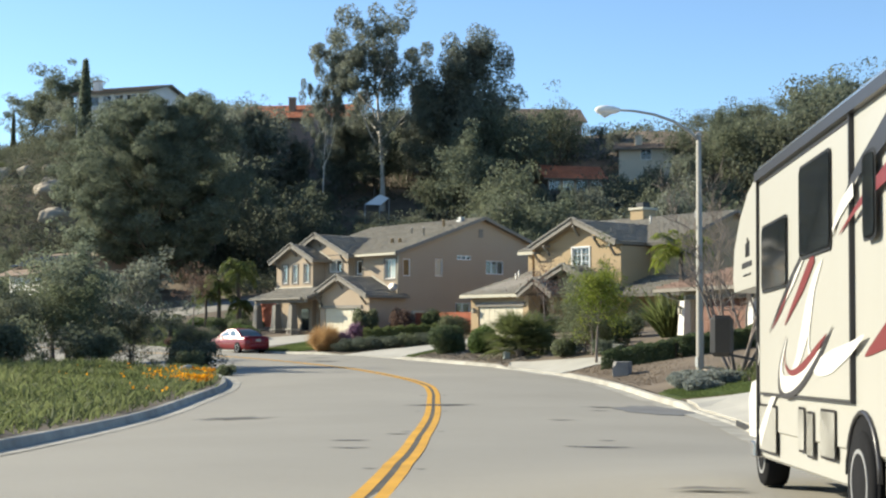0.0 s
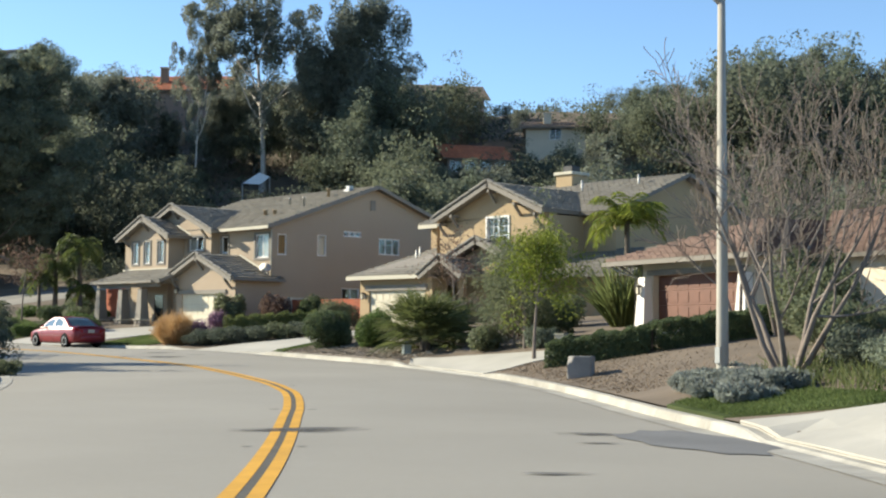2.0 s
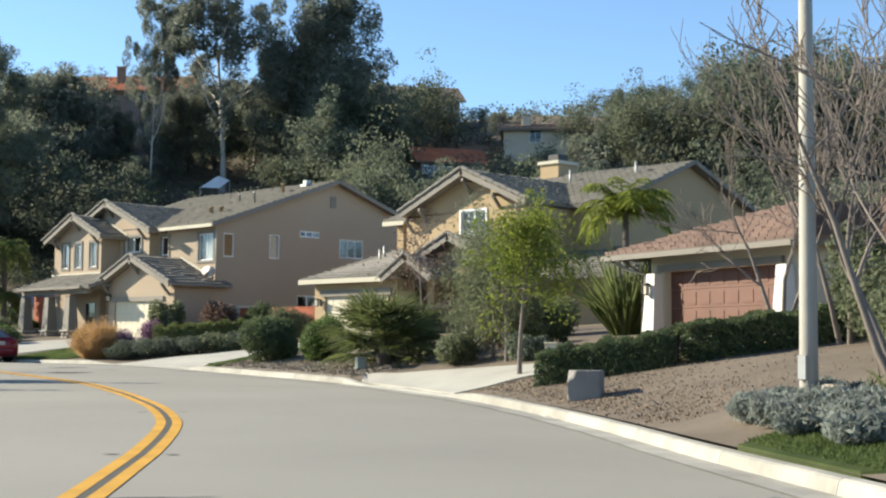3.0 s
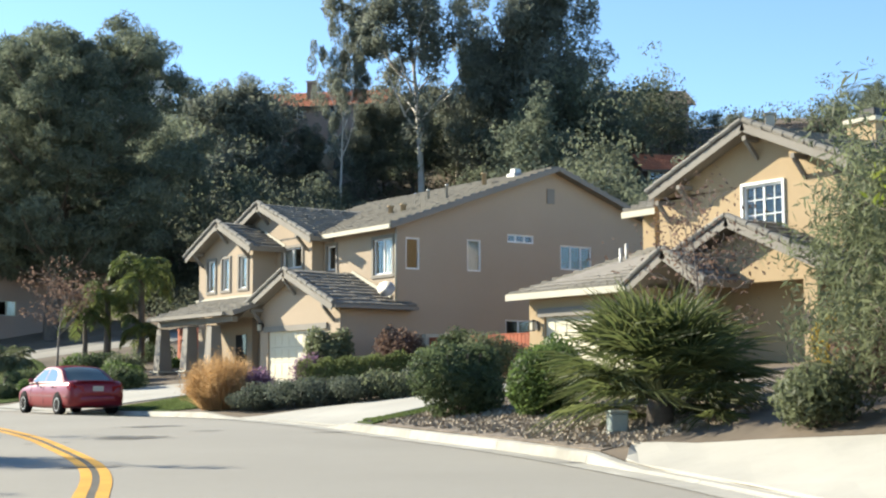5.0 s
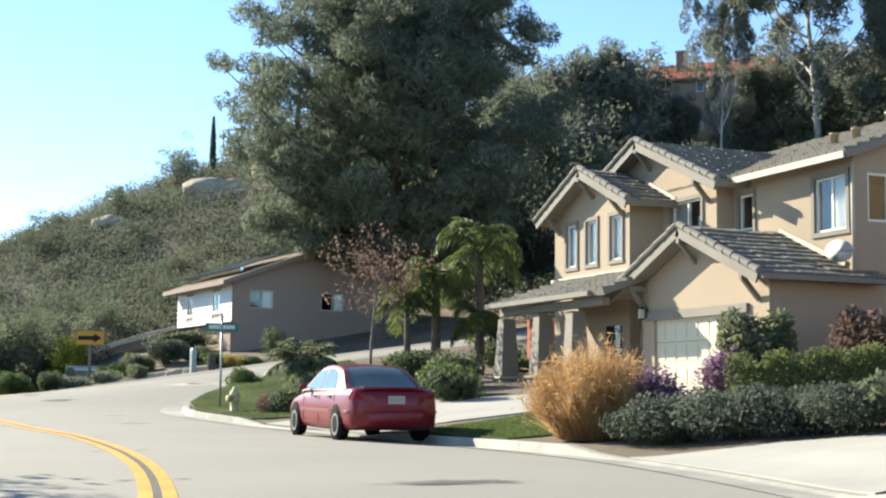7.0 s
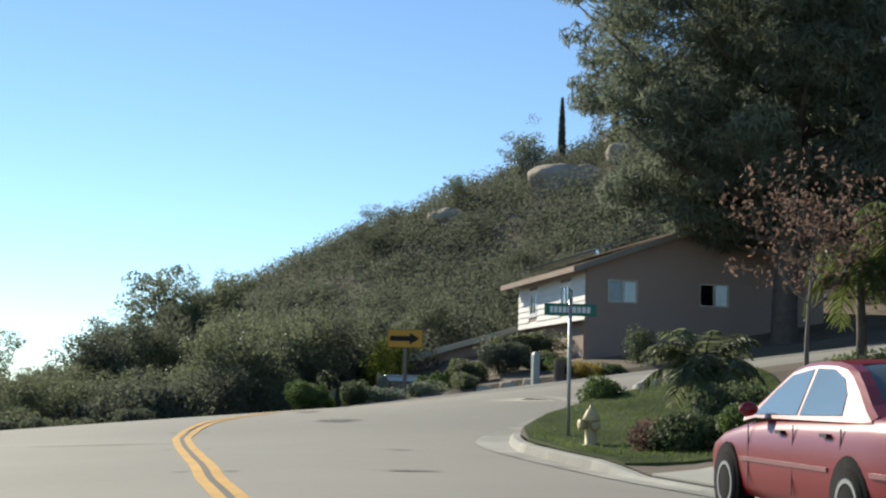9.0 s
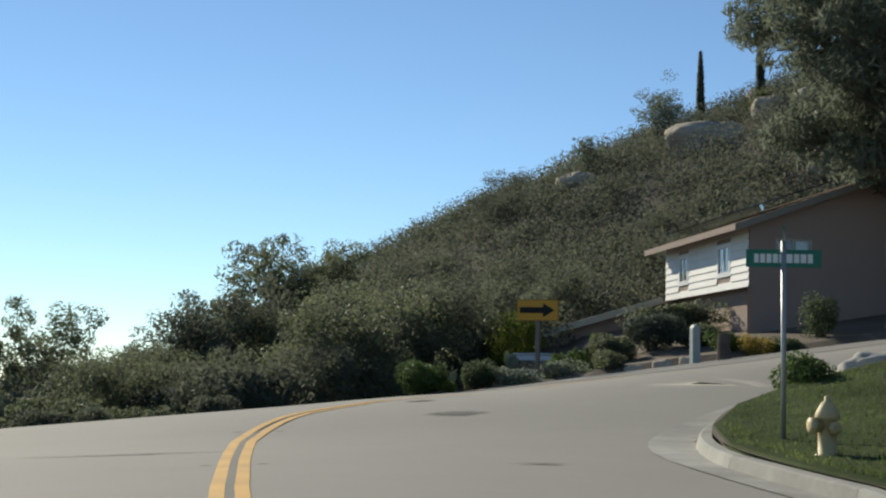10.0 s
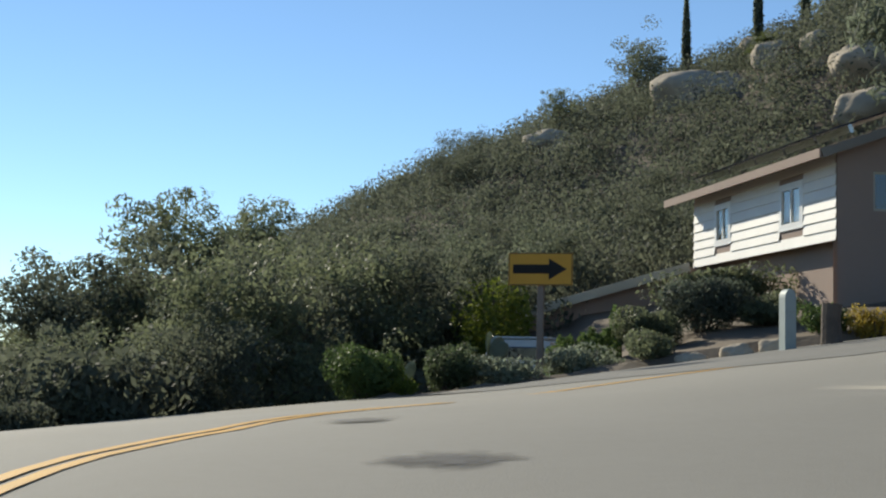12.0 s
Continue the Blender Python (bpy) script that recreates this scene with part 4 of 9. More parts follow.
# ---- houses along the road ----
def garage_door(parent, a, b, u0, u1, z0, z1, mat, rows=4, cols=8, inset=0.07):
    """A sectional door: raised panels on four leaves, jambs and head."""
    a, b = Vector(a), Vector(b)
    d = (b - a).normalized()
    inw = Vector((-d.y, d.x))
    door = new("garage_door")
    door.parent = parent

    def slab_(bm, ua, ub, za, zb, k0, k1):
        c = [(a + d * u + inw * k).to_3d() + Vector((0, 0, z)) for u in (ua, ub) for k in (k0, k1) for z in (za, zb)]
        v = [bm.verts.new(x) for x in c]
        for f in ((0, 1, 3, 2), (4, 6, 7, 5), (0, 4, 5, 1), (2, 3, 7, 6), (0, 2, 6, 4), (1, 5, 7, 3)):
            bm.faces.new([v[i] for i in f])

    h, w = (z1 - z0) / rows, (u1 - u0) / cols
    for r in range(rows):
        bm = bmesh.new()
        slab_(bm, u0, u1, z0 + r * h + 0.008, z0 + (r + 1) * h, inset, inset + 0.04)
        for c in range(cols):
            slab_(bm, u0 + c * w + 0.07, u0 + (c + 1) * w - 0.07, z0 + r * h + 0.09, z0 + (r + 1) * h - 0.08, inset - 0.014, inset + 0.01)
        part("panel", bm, mat, door)
    return door


def lantern(parent, x, y, z):
    lamp = new("wall_lantern")
    lamp.parent = parent
    bm = bmesh.new()
    add_box(bm, x - 0.03, x, y - 0.06, y + 0.06, z - 0.12, z + 0.12)
    add_beam(bm, (x, y, z + 0.12), (x - 0.16, y, z + 0.16), 0.02, 0.02)
    add_box(bm, x - 0.24, x - 0.08, y - 0.08, y + 0.08, z + 0.10, z + 0.14)
    add_box(bm, x - 0.22, x - 0.10, y - 0.06, y + 0.06, z - 0.16, z - 0.13)
    part("cage", bm, M["black"], lamp)
    box("glass", M["trim_light"], lamp, x - 0.21, x - 0.11, y - 0.05, y + 0.05, z - 0.13, z + 0.10)


def house_a():
    h = thing("house", Matrix(), "two-storey tan stucco house with grey tiled gables", "house", "houses along the road")
    st, tr = M["stucco"], M["trim"]
    base = 0.0
    main = lambda x: 5.98 + 0.346 * (min(x, 15.0 - x) - 0.1)
    # side wall with its windows
    A, B = (0.6, 0), (14.4, 0)
    wins = [(1.0, 1.58, 4.51, 5.60, ""), (3.6, 4.21, 4.56, 5.68, ""), (5.40, 6.62, 5.68, 5.98, "vv"), (7.88, 9.40, 4.82, 5.72, "vv"), (5.29, 6.52, 1.75, 2.91, "v")]
    wall("wall", st, h, A, B, base, lambda u: main(u + 0.6) - 0.12, [(a - 0.6, b - 0.6, c, d) for a, b, c, d, _ in wins], breaks=(6.9,))
    for a, b, c, d, s in wins:
        window(h, A, B, a - 0.6, b - 0.6, c, d, M["white"], s or "none", curtain=1.0 if a == 3.6 else 0)
    box("attic_vent", tr, h, 7.25, 7.6, -0.04, 0.02, 7.2, 7.75)
    wall("wall", st, h, (14.4, 0), (14.4, 11.6), base, 5.9)
    wall("wall", st, h, (14.4, 11.6), (0.3, 11.6), base, lambda u: main(14.4 - u) - 0.12, breaks=(6.9,))
    # main front
    A, B = (0.6, 4.67), (0.6, 0.0)
    w1 = (3.32, 4.47, 4.35, 5.58)
    w0 = (0.27, 0.87, 4.72, 5.60)
    wall("wall", st, h, A, B, base, 5.95, [w0, w1])
    window(h, A, B, *w0, M["white"], "none", 0.10)
    window(h, A, B, *w1, M["white"], "v", 0.11, curtain=-0.55)
    # middle gable
    A, B = (0.1, 11.8), (0.1, 4.67)
    pk = 11.8 - 7.9
    mid = lambda u: 7.34 - 0.405 * abs(u - pk)
    w2 = (5.03, 6.45, 4.90, 5.66)
    wall("wall", st, h, A, B, base, mid, [w2], breaks=(pk,))
    window(h, A, B, *w2, M["white"], "v", 0.10, curtain=0.5)
    wall("wall", st, h, (0.1, 4.67), (0.6, 4.67), 2.6, 5.95)
    # bay with three windows
    A, B = (-0.88, 11.68), (-0.88, 7.30)
    pk = 11.68 - 9.3
    bay = lambda u: 6.72 - 0.43 * abs(u - pk)
    ws = [(0.78, 1.38, 4.25, 5.45), (1.98, 2.58, 4.25, 5.45), (3.36, 3.98, 4.25, 5.45)]
    wall("wall", st, h, A, B, base, bay, ws, breaks=(pk,))
    for w in ws:
        window(h, A, B, *w, M["white"], "none", 0.10, curtain=1.0)
    wall("wall", st, h, (-0.88, 7.30), (0.1, 7.30), base, 5.7)
    wall("wall", st, h, (0.1, 11.68), (-0.88, 11.68), base, 5.7)
    box("ledge", M["trim_light"], h, -0.98, -0.86, 7.2, 11.75, 3.86, 3.97)
    # garage
    A, B = (-1.6, 5.35), (-1.6, 0.0)
    pk = 5.35 - 2.9
    gar = lambda u: 4.36 - 0.415 * abs(u - pk)
    wall("wall", st, h, A, B, base, gar, [(0.55, 4.40, 0.3, 2.46)], 0.25, breaks=(pk,))
    garage_door(h, A, B, 0.55, 4.40, 0.3, 2.46, M["garage"])
    box("door_head", tr, h, -1.68, -1.58, 0.75, 5.0, 2.46, 2.66)
    wall("wall", st, h, (-1.6, 0.0), (0.6, 0.0), base, 3.25)
    wall("wall", st, h, (0.1, 5.35), (-1.6, 5.35), base, 3.25)
    # entry wall under the porch
    A, B = (-0.6, 7.3), (-0.6, 5.35)
    wall("wall", st, h, A, B, base, 3.6, [(0.35, 1.45, 0.3, 2.45)])
    box("entry_door", M["stucco_b"], h, -0.50, -0.45, 5.85, 6.95, 0.3, 2.45)
    box("lower_window", M["dark_pane"], h, -0.92, -0.86, 7.7, 8.5, 1.1, 2.5)
    lantern(h, -1.62, 5.12, 2.65)
    # roofs
    t, f = M["tile"], M["trim_light"]
    roof = lambda *p: roof_slope("roof_tiles", t, h, *p, under=tr)
    roof((0.1, -0.4, 5.98), (0.1, 12.0, 5.98), (7.5, 12.0, 8.55), (7.5, -0.4, 8.55))
    roof((14.9, 12.0, 5.98), (14.9, -0.4, 5.98), (7.5, -0.4, 8.55), (7.5, 12.0, 8.55))
    beam("fascia", f, h, (0.07, -0.4, 5.88), (0.07, 3.9, 5.88), 0.05, 0.15)
    beam("barge_board", tr, h, (0.1, -0.42, 5.88), (7.5, -0.42, 8.45), 0.05, 0.16)
    beam("barge_board", tr, h, (14.9, -0.42, 5.88), (7.5, -0.42, 8.45), 0.05, 0.16)
    roof((-0.35, 3.93, 5.86), (3.2, 3.93, 5.86), (5.2, 7.9, 7.47), (-0.35, 7.9, 7.47))
    roof((3.2, 11.87, 5.86), (-0.35, 11.87, 5.86), (-0.35, 7.9, 7.47), (5.2, 7.9, 7.47))
    rake(h, (-0.38, 3.93, 5.86), (-0.38, 7.9, 7.47), t, tr)
    rake(h, (-0.38, 11.87, 5.86), (-0.38, 7.9, 7.47), t, tr)
    roof((-1.35, 6.55, 5.66), (0.2, 6.55, 5.66), (0.2, 9.25, 6.83), (-1.35, 9.25, 6.83))
    roof((0.2, 11.95, 5.66), (-1.35, 11.95, 5.66), (-1.35, 9.25, 6.83), (0.2, 9.25, 6.83))
    rake(h, (-1.38, 6.55, 5.66), (-1.38, 9.25, 6.83), t, tr)
    rake(h, (-1.38, 11.95, 5.66), (-1.38, 9.25, 6.83), t, tr)
    beam("flashing", f, h, (0.08, 6.6, 5.78), (0.08, 8.1, 6.42), 0.03, 0.10)
    tiled = lambda *p: roof_slope("roof_tiles", t, h, *p, under=tr, pieces=True)
    tiled((-2.05, -0.32, 3.22), (1.25, -0.32, 3.22), (1.25, 2.9, 4.53), (-2.05, 2.9, 4.53))
    tiled((1.25, 6.2, 3.18), (-2.05, 6.2, 3.18), (-2.05, 2.9, 4.53), (1.25, 2.9, 4.53))
    rake(h, (-2.08, -0.32, 3.22), (-2.08, 2.9, 4.53), t, tr)
    rake(h, (-2.08, 6.2, 3.18), (-2.08, 2.9, 4.53), t, tr)
    beam("flashing", f, h, (0.56, 0.25, 3.58), (0.56, 2.7, 4.56), 0.03, 0.12)
    beam("gutter", tr, h, (-2.05, -0.38, 3.15), (1.25, -0.38, 3.15), 0.11, 0.11)
    roof((-2.9, 11.8, 3.19), (-2.9, 5.0, 3.19), (-0.88, 5.0, 3.92), (-0.88, 11.0, 3.92))
    beam("gutter", tr, h, (-2.95, 11.85, 3.13), (-2.95, 5.6, 3.13), 0.12, 0.12)
    beam("porch_beam", tr, h, (-2.5, 11.7, 2.96), (-2.5, 5.6, 2.96), 0.22, 0.2)
    for y in (11.45, 9.15, 7.2):
        bm = bmesh.new()
        lo = [bm.verts.new((-2.5 + sx * 0.27, y + sy * 0.27, 1.15)) for sx, sy in ((-1, -1), (1, -1), (1, 1), (-1, 1))]
        hi = [bm.verts.new((-2.5 + sx * 0.18, y + sy * 0.18, 2.78)) for sx, sy in ((-1, -1), (1, -1), (1, 1), (-1, 1))]
        for k in range(4):
            bm.faces.new((lo[k], lo[(k + 1) % 4], hi[(k + 1) % 4], hi[k]))
        bm.faces.new(hi)
        part("porch_post", bm, tr, h)
        plinth = new("stone_plinth")
        plinth.parent = h
        for k in range(5):
            for sx, sy in product((-1, 1), (-1, 1)):
                ox, oy = 0.17 + random.uniform(-0.02, 0.02), 0.17 + random.uniform(-0.02, 0.02)
                box("stone", M["stone"], plinth, -2.5 + sx * ox - 0.155, -2.5 + sx * ox + 0.155, y + sy * oy - 0.155, y + sy * oy + 0.155,
                    0.05 + 0.21 * k, 0.245 + 0.21 * k, 0.03)
        box("cap", M["trim_light"], plinth, -2.87, -2.13, y - 0.37, y + 0.37, 1.10, 1.17, 0.015)
    box("porch_floor", M["concrete"], h, -2.95, -0.6, 5.4, 11.9, -0.3, 0.33)
    # brackets, vents, dish
    for p in ((-0.9, 11.3, 5.75), (-0.9, 9.3, 6.55), (-0.9, 7.6, 5.9), (-1.6, 2.9, 4.2), (-1.6, 0.35, 3.2), (-1.6, 5.2, 3.25), (0.1, 7.9, 7.2), (0.1, 5.0, 6.0)):
        corbel(h, p, tr)
    for x, y, r, k in ((3.6, 1.2, 0.05, 0.5), (5.6, 1.6, 0.09, 0.45), (4.5, 3.6, 0.05, 0.35), (2.2, 1.9, 0.10, 0.25), (2.4, 3.0, 0.1, 0.25)):
        z = main(x)
        lathe("vent_pipe", M["stucco_b"] if r > 0.08 else M["steel"], h, [(r, z - 0.1), (r, z + k), (r * 1.3, z + k), (r * 1.3, z + k + 0.06)], ((x, y, 0), (0, 0, 1)), 10)
    box("ridge_vent", M["steel"], h, 6.55, 7.05, 1.0, 1.5, 8.2, 8.42, 0.03)
    box("ridge_vent_cap", M["steel"], h, 6.65, 6.95, 1.1, 1.4, 8.42, 8.60, 0.02)
    dish = lathe("satellite_dish", M["siding"], h, [(0.02, 0.0), (0.14, 0.015), (0.24, 0.05), (0.29, 0.09), (0.30, 0.09), (0.24, 0.035), (0.02, -0.01)],
                 ((0.15, -0.1, 3.75), (-0.55, -0.65, 0.45)), 16)
    beam("dish_arm", M["steel"], dish, (0.15, -0.1, 3.45), (0.15, -0.1, 3.8), 0.03, 0.03)
    tube("downpipe", M["trim_light"], h, [(0.55, -0.06, 5.8), (0.55, -0.06, 3.4)], 0.04, 6)
    return h


house_a()


def house_b():
    h = thing("house", Matrix(), "two-storey ochre stucco house with grey tiled roofs", "house", "houses along the road")
    st, tr, t, f = M["stucco_b"], M["trim"], M["tile"], M["trim_light"]
    base = 0.0
    roof = lambda *p: roof_slope("roof_tiles", t, h, *p, under=tr)
    # upper gable front
    A, B = (1.25, -11.9), (1.25, -18.6)
    pk = 3.55
    top = lambda u: 7.0 - 0.42 * abs(u - pk)
    w = (3.05, 4.35, 4.45, 5.6)
    wall("wall", st, h, A, B, base, top, [w], breaks=(pk,))
    window(h, A, B, *w, M["white"], "v", 0.07, M["white"], grid=4)
    wall("wall", st, h, (1.25, -18.6), (3.5, -18.6), base, 5.6)
    wall("wall", st, h, (3.5, -18.6), (3.5, -20.4), base, 5.6)
    wall("wall", st, h, (3.5, -20.4), (13.0, -20.4), base, lambda u: 5.75 + 0.38 * min(u, 9.5 - u), breaks=(4.75,))
    wall("wall", st, h, (13.0, -20.4), (13.0, -8.9), base, 5.6)
    wall("wall", st, h, (13.0, -8.9), (3.5, -8.9), base, lambda u: 5.75 + 0.38 * min(u, 9.5 - u), breaks=(4.75,))
    A, B = (3.5, -8.9), (3.5, -11.9)
    w = (1.95, 2.55, 4.5, 5.35)
    wall("wall", st, h, A, B, base, 5.65, [w])
    window(h, A, B, *w, M["white"], "none", 0.06)
    box("ledge", M["trim_light"], h, 3.38, 3.52, -12.0, -8.8, 4.02, 4.12)
    wall("wall", st, h, (1.25, -11.9), (3.5, -11.9), base, 5.65)
    roof((3.05, -8.5, 5.75), (3.05, -20.8, 5.75), (8.2, -20.8, 7.75), (8.2, -8.5, 7.75))
    roof((13.4, -20.8, 5.75), (13.4, -8.5, 5.75), (8.2, -8.5, 7.75), (8.2, -20.8, 7.75))
    beam("fascia", f, h, (3.02, -8.5, 5.62), (3.02, -12.2, 5.62), 0.05, 0.18)
    roof((0.75, -18.75, 5.78), (7.0, -18.75, 5.78), (8.0, -15.45, 7.16), (0.75, -15.45, 7.16))
    roof((7.0, -12.0, 5.72), (0.75, -12.0, 5.72), (0.75, -15.45, 7.16), (8.0, -15.45, 7.16))
    rake(h, (0.72, -18.75, 5.78), (0.72, -15.45, 7.16), t, tr)
    rake(h, (0.72, -12.0, 5.72), (0.72, -15.45, 7.16), t, tr)
    for y in (-12.3, -13.1, -15.45, -17.0, -18.2):
        corbel(h, (1.25, y, 6.75 - 0.42 * abs(y + 15.45)), tr)
    # lower gable over the entry
    A, B = (0.1, -14.3), (0.1, -18.2)
    pk = 1.6
    wall("wall", st, h, A, B, base, lambda u: 4.35 - 0.42 * abs(u - pk), [(0.35, 3.5, base + 0.02, 3.0)], breaks=(pk,))
    tiled = lambda *p: roof_slope("roof_tiles", t, h, *p, under=tr, pieces=True)
    tiled((-0.4, -18.9, 3.3), (1.3, -18.9, 3.3), (1.3, -15.9, 4.6), (-0.4, -15.9, 4.6))
    tiled((1.3, -13.4, 3.55), (-0.4, -13.4, 3.55), (-0.4, -15.9, 4.6), (1.3, -15.9, 4.6))
    rake(h, (-0.43, -18.9, 3.3), (-0.43, -15.9, 4.6), t, tr)
    rake(h, (-0.43, -13.4, 3.55), (-0.43, -15.9, 4.6), t, tr)
    # garage wing
    A, B = (-0.8, -8.75), (-0.8, -13.6)
    wall("wall", st, h, A, B, base, 3.0, [(0.65, 4.4, 0.25, 2.42)], 0.25)
    garage_door(h, A, B, 0.65, 4.4, 0.25, 2.42, M["garage"])
    box("door_head", M["trim"], h, -0.88, -0.79, -13.3, -9.2, 2.42, 2.66)
    wall("wall", st, h, (3.5, -8.75), (-0.8, -8.75), base, 3.0)
    wall("wall", st, h, (-0.8, -13.6), (0.1, -13.6), base, 3.0)
    roof((-1.2, -8.3, 3.1), (-1.2, -13.4, 3.1), (2.4, -13.4, 4.62), (3.45, -9.5, 4.62))
    roof((3.5, -8.3, 3.1), (-1.2, -8.3, 3.1), (3.45, -9.5, 4.62), (3.5, -9.5, 4.62))
    beam("fascia", f, h, (-1.24, -8.25, 3.0), (-1.24, -13.3, 3.0), 0.05, 0.18)
    tiled((-1.3, -16.0, 3.0), (0.3, -16.0, 3.0), (0.3, -14.6, 3.86), (-1.3, -14.6, 3.86))
    tiled((0.3, -13.2, 3.05), (-1.3, -13.2, 3.05), (-1.3, -14.6, 3.86), (0.3, -14.6, 3.86))
    rake(h, (-1.33, -16.0, 3.0), (-1.33, -14.6, 3.86), t, tr)
    rake(h, (-1.33, -13.2, 3.05), (-1.33, -14.6, 3.86), t, tr)
    lantern(h, -0.82, -9.1, 2.2)
    # porch roof towards the neighbour
    wall("wall", st, h, (2.0, -23.5), (2.0, -18.6), base, 2.9)
    roof((0.2, -18.6, 2.95), (0.2, -24.0, 2.95), (3.9, -24.0, 4.2), (3.9, -18.6, 4.2))
    # chimney and pipes
    ch = new("chimney")
    ch.parent = h
    box("flue", st, ch, 7.7, 8.8, -14.2, -13.2, 6.5, 8.15)
    box("crown", M["trim_light"], ch, 7.6, 8.9, -14.3, -13.1, 8.15, 8.3, 0.02)
    box("cap", M["black"], ch, 7.95, 8.55, -14.0, -13.4, 8.3, 8.62, 0.03)
    for x, y, z in ((6.6, -15.8, 7.2), (6.9, -18.9, 7.3), (1.0, -10.6, 3.9), (1.6, -10.2, 4.1)):
        lathe("vent_pipe", M["steel"], h, [(0.05, z - 0.3), (0.05, z + 0.45)], ((x, y, 0), (0, 0, 1)), 8)
    return h


house_b()


def house_c():
    """Split-level house up the bend, in its own frame: front to -x, side to -y, the near corner at the origin."""
    h = thing("house", pose(-3.15, 41.3, 0, 0, 0, 5.4), "pinkish stucco house with white lap siding and solar panels", "house", "houses along the road")
    st = M["stucco_c"]
    base = 0.6
    roof = lambda *p: roof_slope("roof_tiles", M["roof_brown"], h, *p, row=0.4, lip=0.02, under=M["stucco_c"])
    A, B = (0, 0), (9.6, 0)
    wins = [(0.85, 2.05, 4.75, 5.62, "v"), (4.5, 5.7, 4.75, 5.62, "v")]
    wall("wall", st, h, A, B, base, lambda u: 6.05 + 0.38 * min(u, 9.6 - u), [w[:4] for w in wins], breaks=(4.8,))
    for w in wins:
        window(h, A, B, *w[:4], M["trim_light"], w[4], curtain=-0.4)
    wall("wall", st, h, (9.6, 0), (9.6, 8.6), base, 6.0)
    wall("wall", st, h, (9.6, 8.6), (0, 8.6), base, lambda u: 6.05 + 0.38 * min(u, 9.6 - u), breaks=(4.8,))
    wall("wall", st, h, (0.35, 8.6), (0.35, 0), base, 4.12)
    # upper front in lap boards
    A, B = (0, 8.6), (0, 0)
    ws = [(1.65, 2.55, 4.62, 5.52), (5.75, 6.85, 4.62, 5.52)]
    wall("wall", st, h, A, B, 4.08, 6.0, ws)
    lap = new("lap_siding")
    lap.parent = h
    cuts = [(0.0, 1.55), (2.65, 5.65), (6.95, 8.6)]
    for k in range(8):
        z0 = 4.08 + 0.24 * k
        runs = cuts if 4.35 < z0 + 0.12 < 5.75 else [(0.0, 8.6)]
        for a, b in runs:
            bm = bmesh.new()
            v = [bm.verts.new(p) for p in ((-0.045, 8.6 - a, z0), (-0.045, 8.6 - b, z0), (-0.012, 8.6 - b, z0 + 0.25), (-0.012, 8.6 - a, z0 + 0.25),
                                           (0.0, 8.6 - a, z0), (0.0, 8.6 - b, z0))]
            bm.faces.new(v[:4])
            bm.faces.new((v[4], v[5], v[1], v[0]))
            part("board", bm, M["siding"], lap)
    for w in ws:
        window(h, A, B, *w, M["white"], "v", 0.10, M["white"], set_in=-0.02, curtain=-0.5)
    roof((-0.6, 9.3, 5.97), (-0.6, -0.5, 5.97), (4.8, -0.5, 7.95), (4.8, 9.3, 7.95))
    roof((10.5, -0.5, 5.95), (10.5, 9.3, 5.95), (4.8, 9.3, 7.95), (4.8, -0.5, 7.95))
    beam("fascia", M["stucco_c"], h, (-0.63, 9.3, 5.88), (-0.63, -0.5, 5.88), 0.04, 0.2)
    beam("barge_board", M["trim"], h, (-0.6, -0.52, 5.87), (4.8, -0.52, 7.85), 0.05, 0.2)
    beam("barge_board", M["trim"], h, (10.5, -0.52, 5.85), (4.8, -0.52, 7.85), 0.05, 0.2)
    for k in range(5):
        p = Matrix.Translation((0.2, 0.6 + 1.75 * k, 6.52)) @ Matrix.Rotation(-math.atan(2.0 / 5.7), 4, "Y")
        s = new("solar_panel")
        s.parent = h
        s.matrix_local = p
        box("panel_glass", M["solar"], s, 0, 3.0, 0, 1.65, 0.08, 0.12)
        box("panel_rail", M["chrome"], s, 0.4, 0.5, 0, 1.65, -0.1, 0.08)
    # lower wing whose roof steps down to the front
    roof((-5.0, 14.5, 2.62), (-5.0, 8.75, 2.62), (-0.1, 8.75, 4.12), (-0.1, 14.5, 4.12))
    roof((4.8, 8.75, 2.62), (4.8, 14.5, 2.62), (-0.1, 14.5, 4.12), (-0.1, 8.75, 4.12))
    # board kept pale so its colour gives the sunlit edge of the roof
    beam("barge_board", M["trim_light"], h, (-5.0, 8.72, 2.62), (-0.1, 8.72, 4.12), 0.05, 0.24)
    wall("wall", st, h, (-4.5, 14.2), (-4.5, 9.1), base, 2.7)
    wall("wall", st, h, (-4.5, 9.1), (0.35, 9.1), base, lambda u: 2.65 + 0.29 * u)
    return h


house_c()


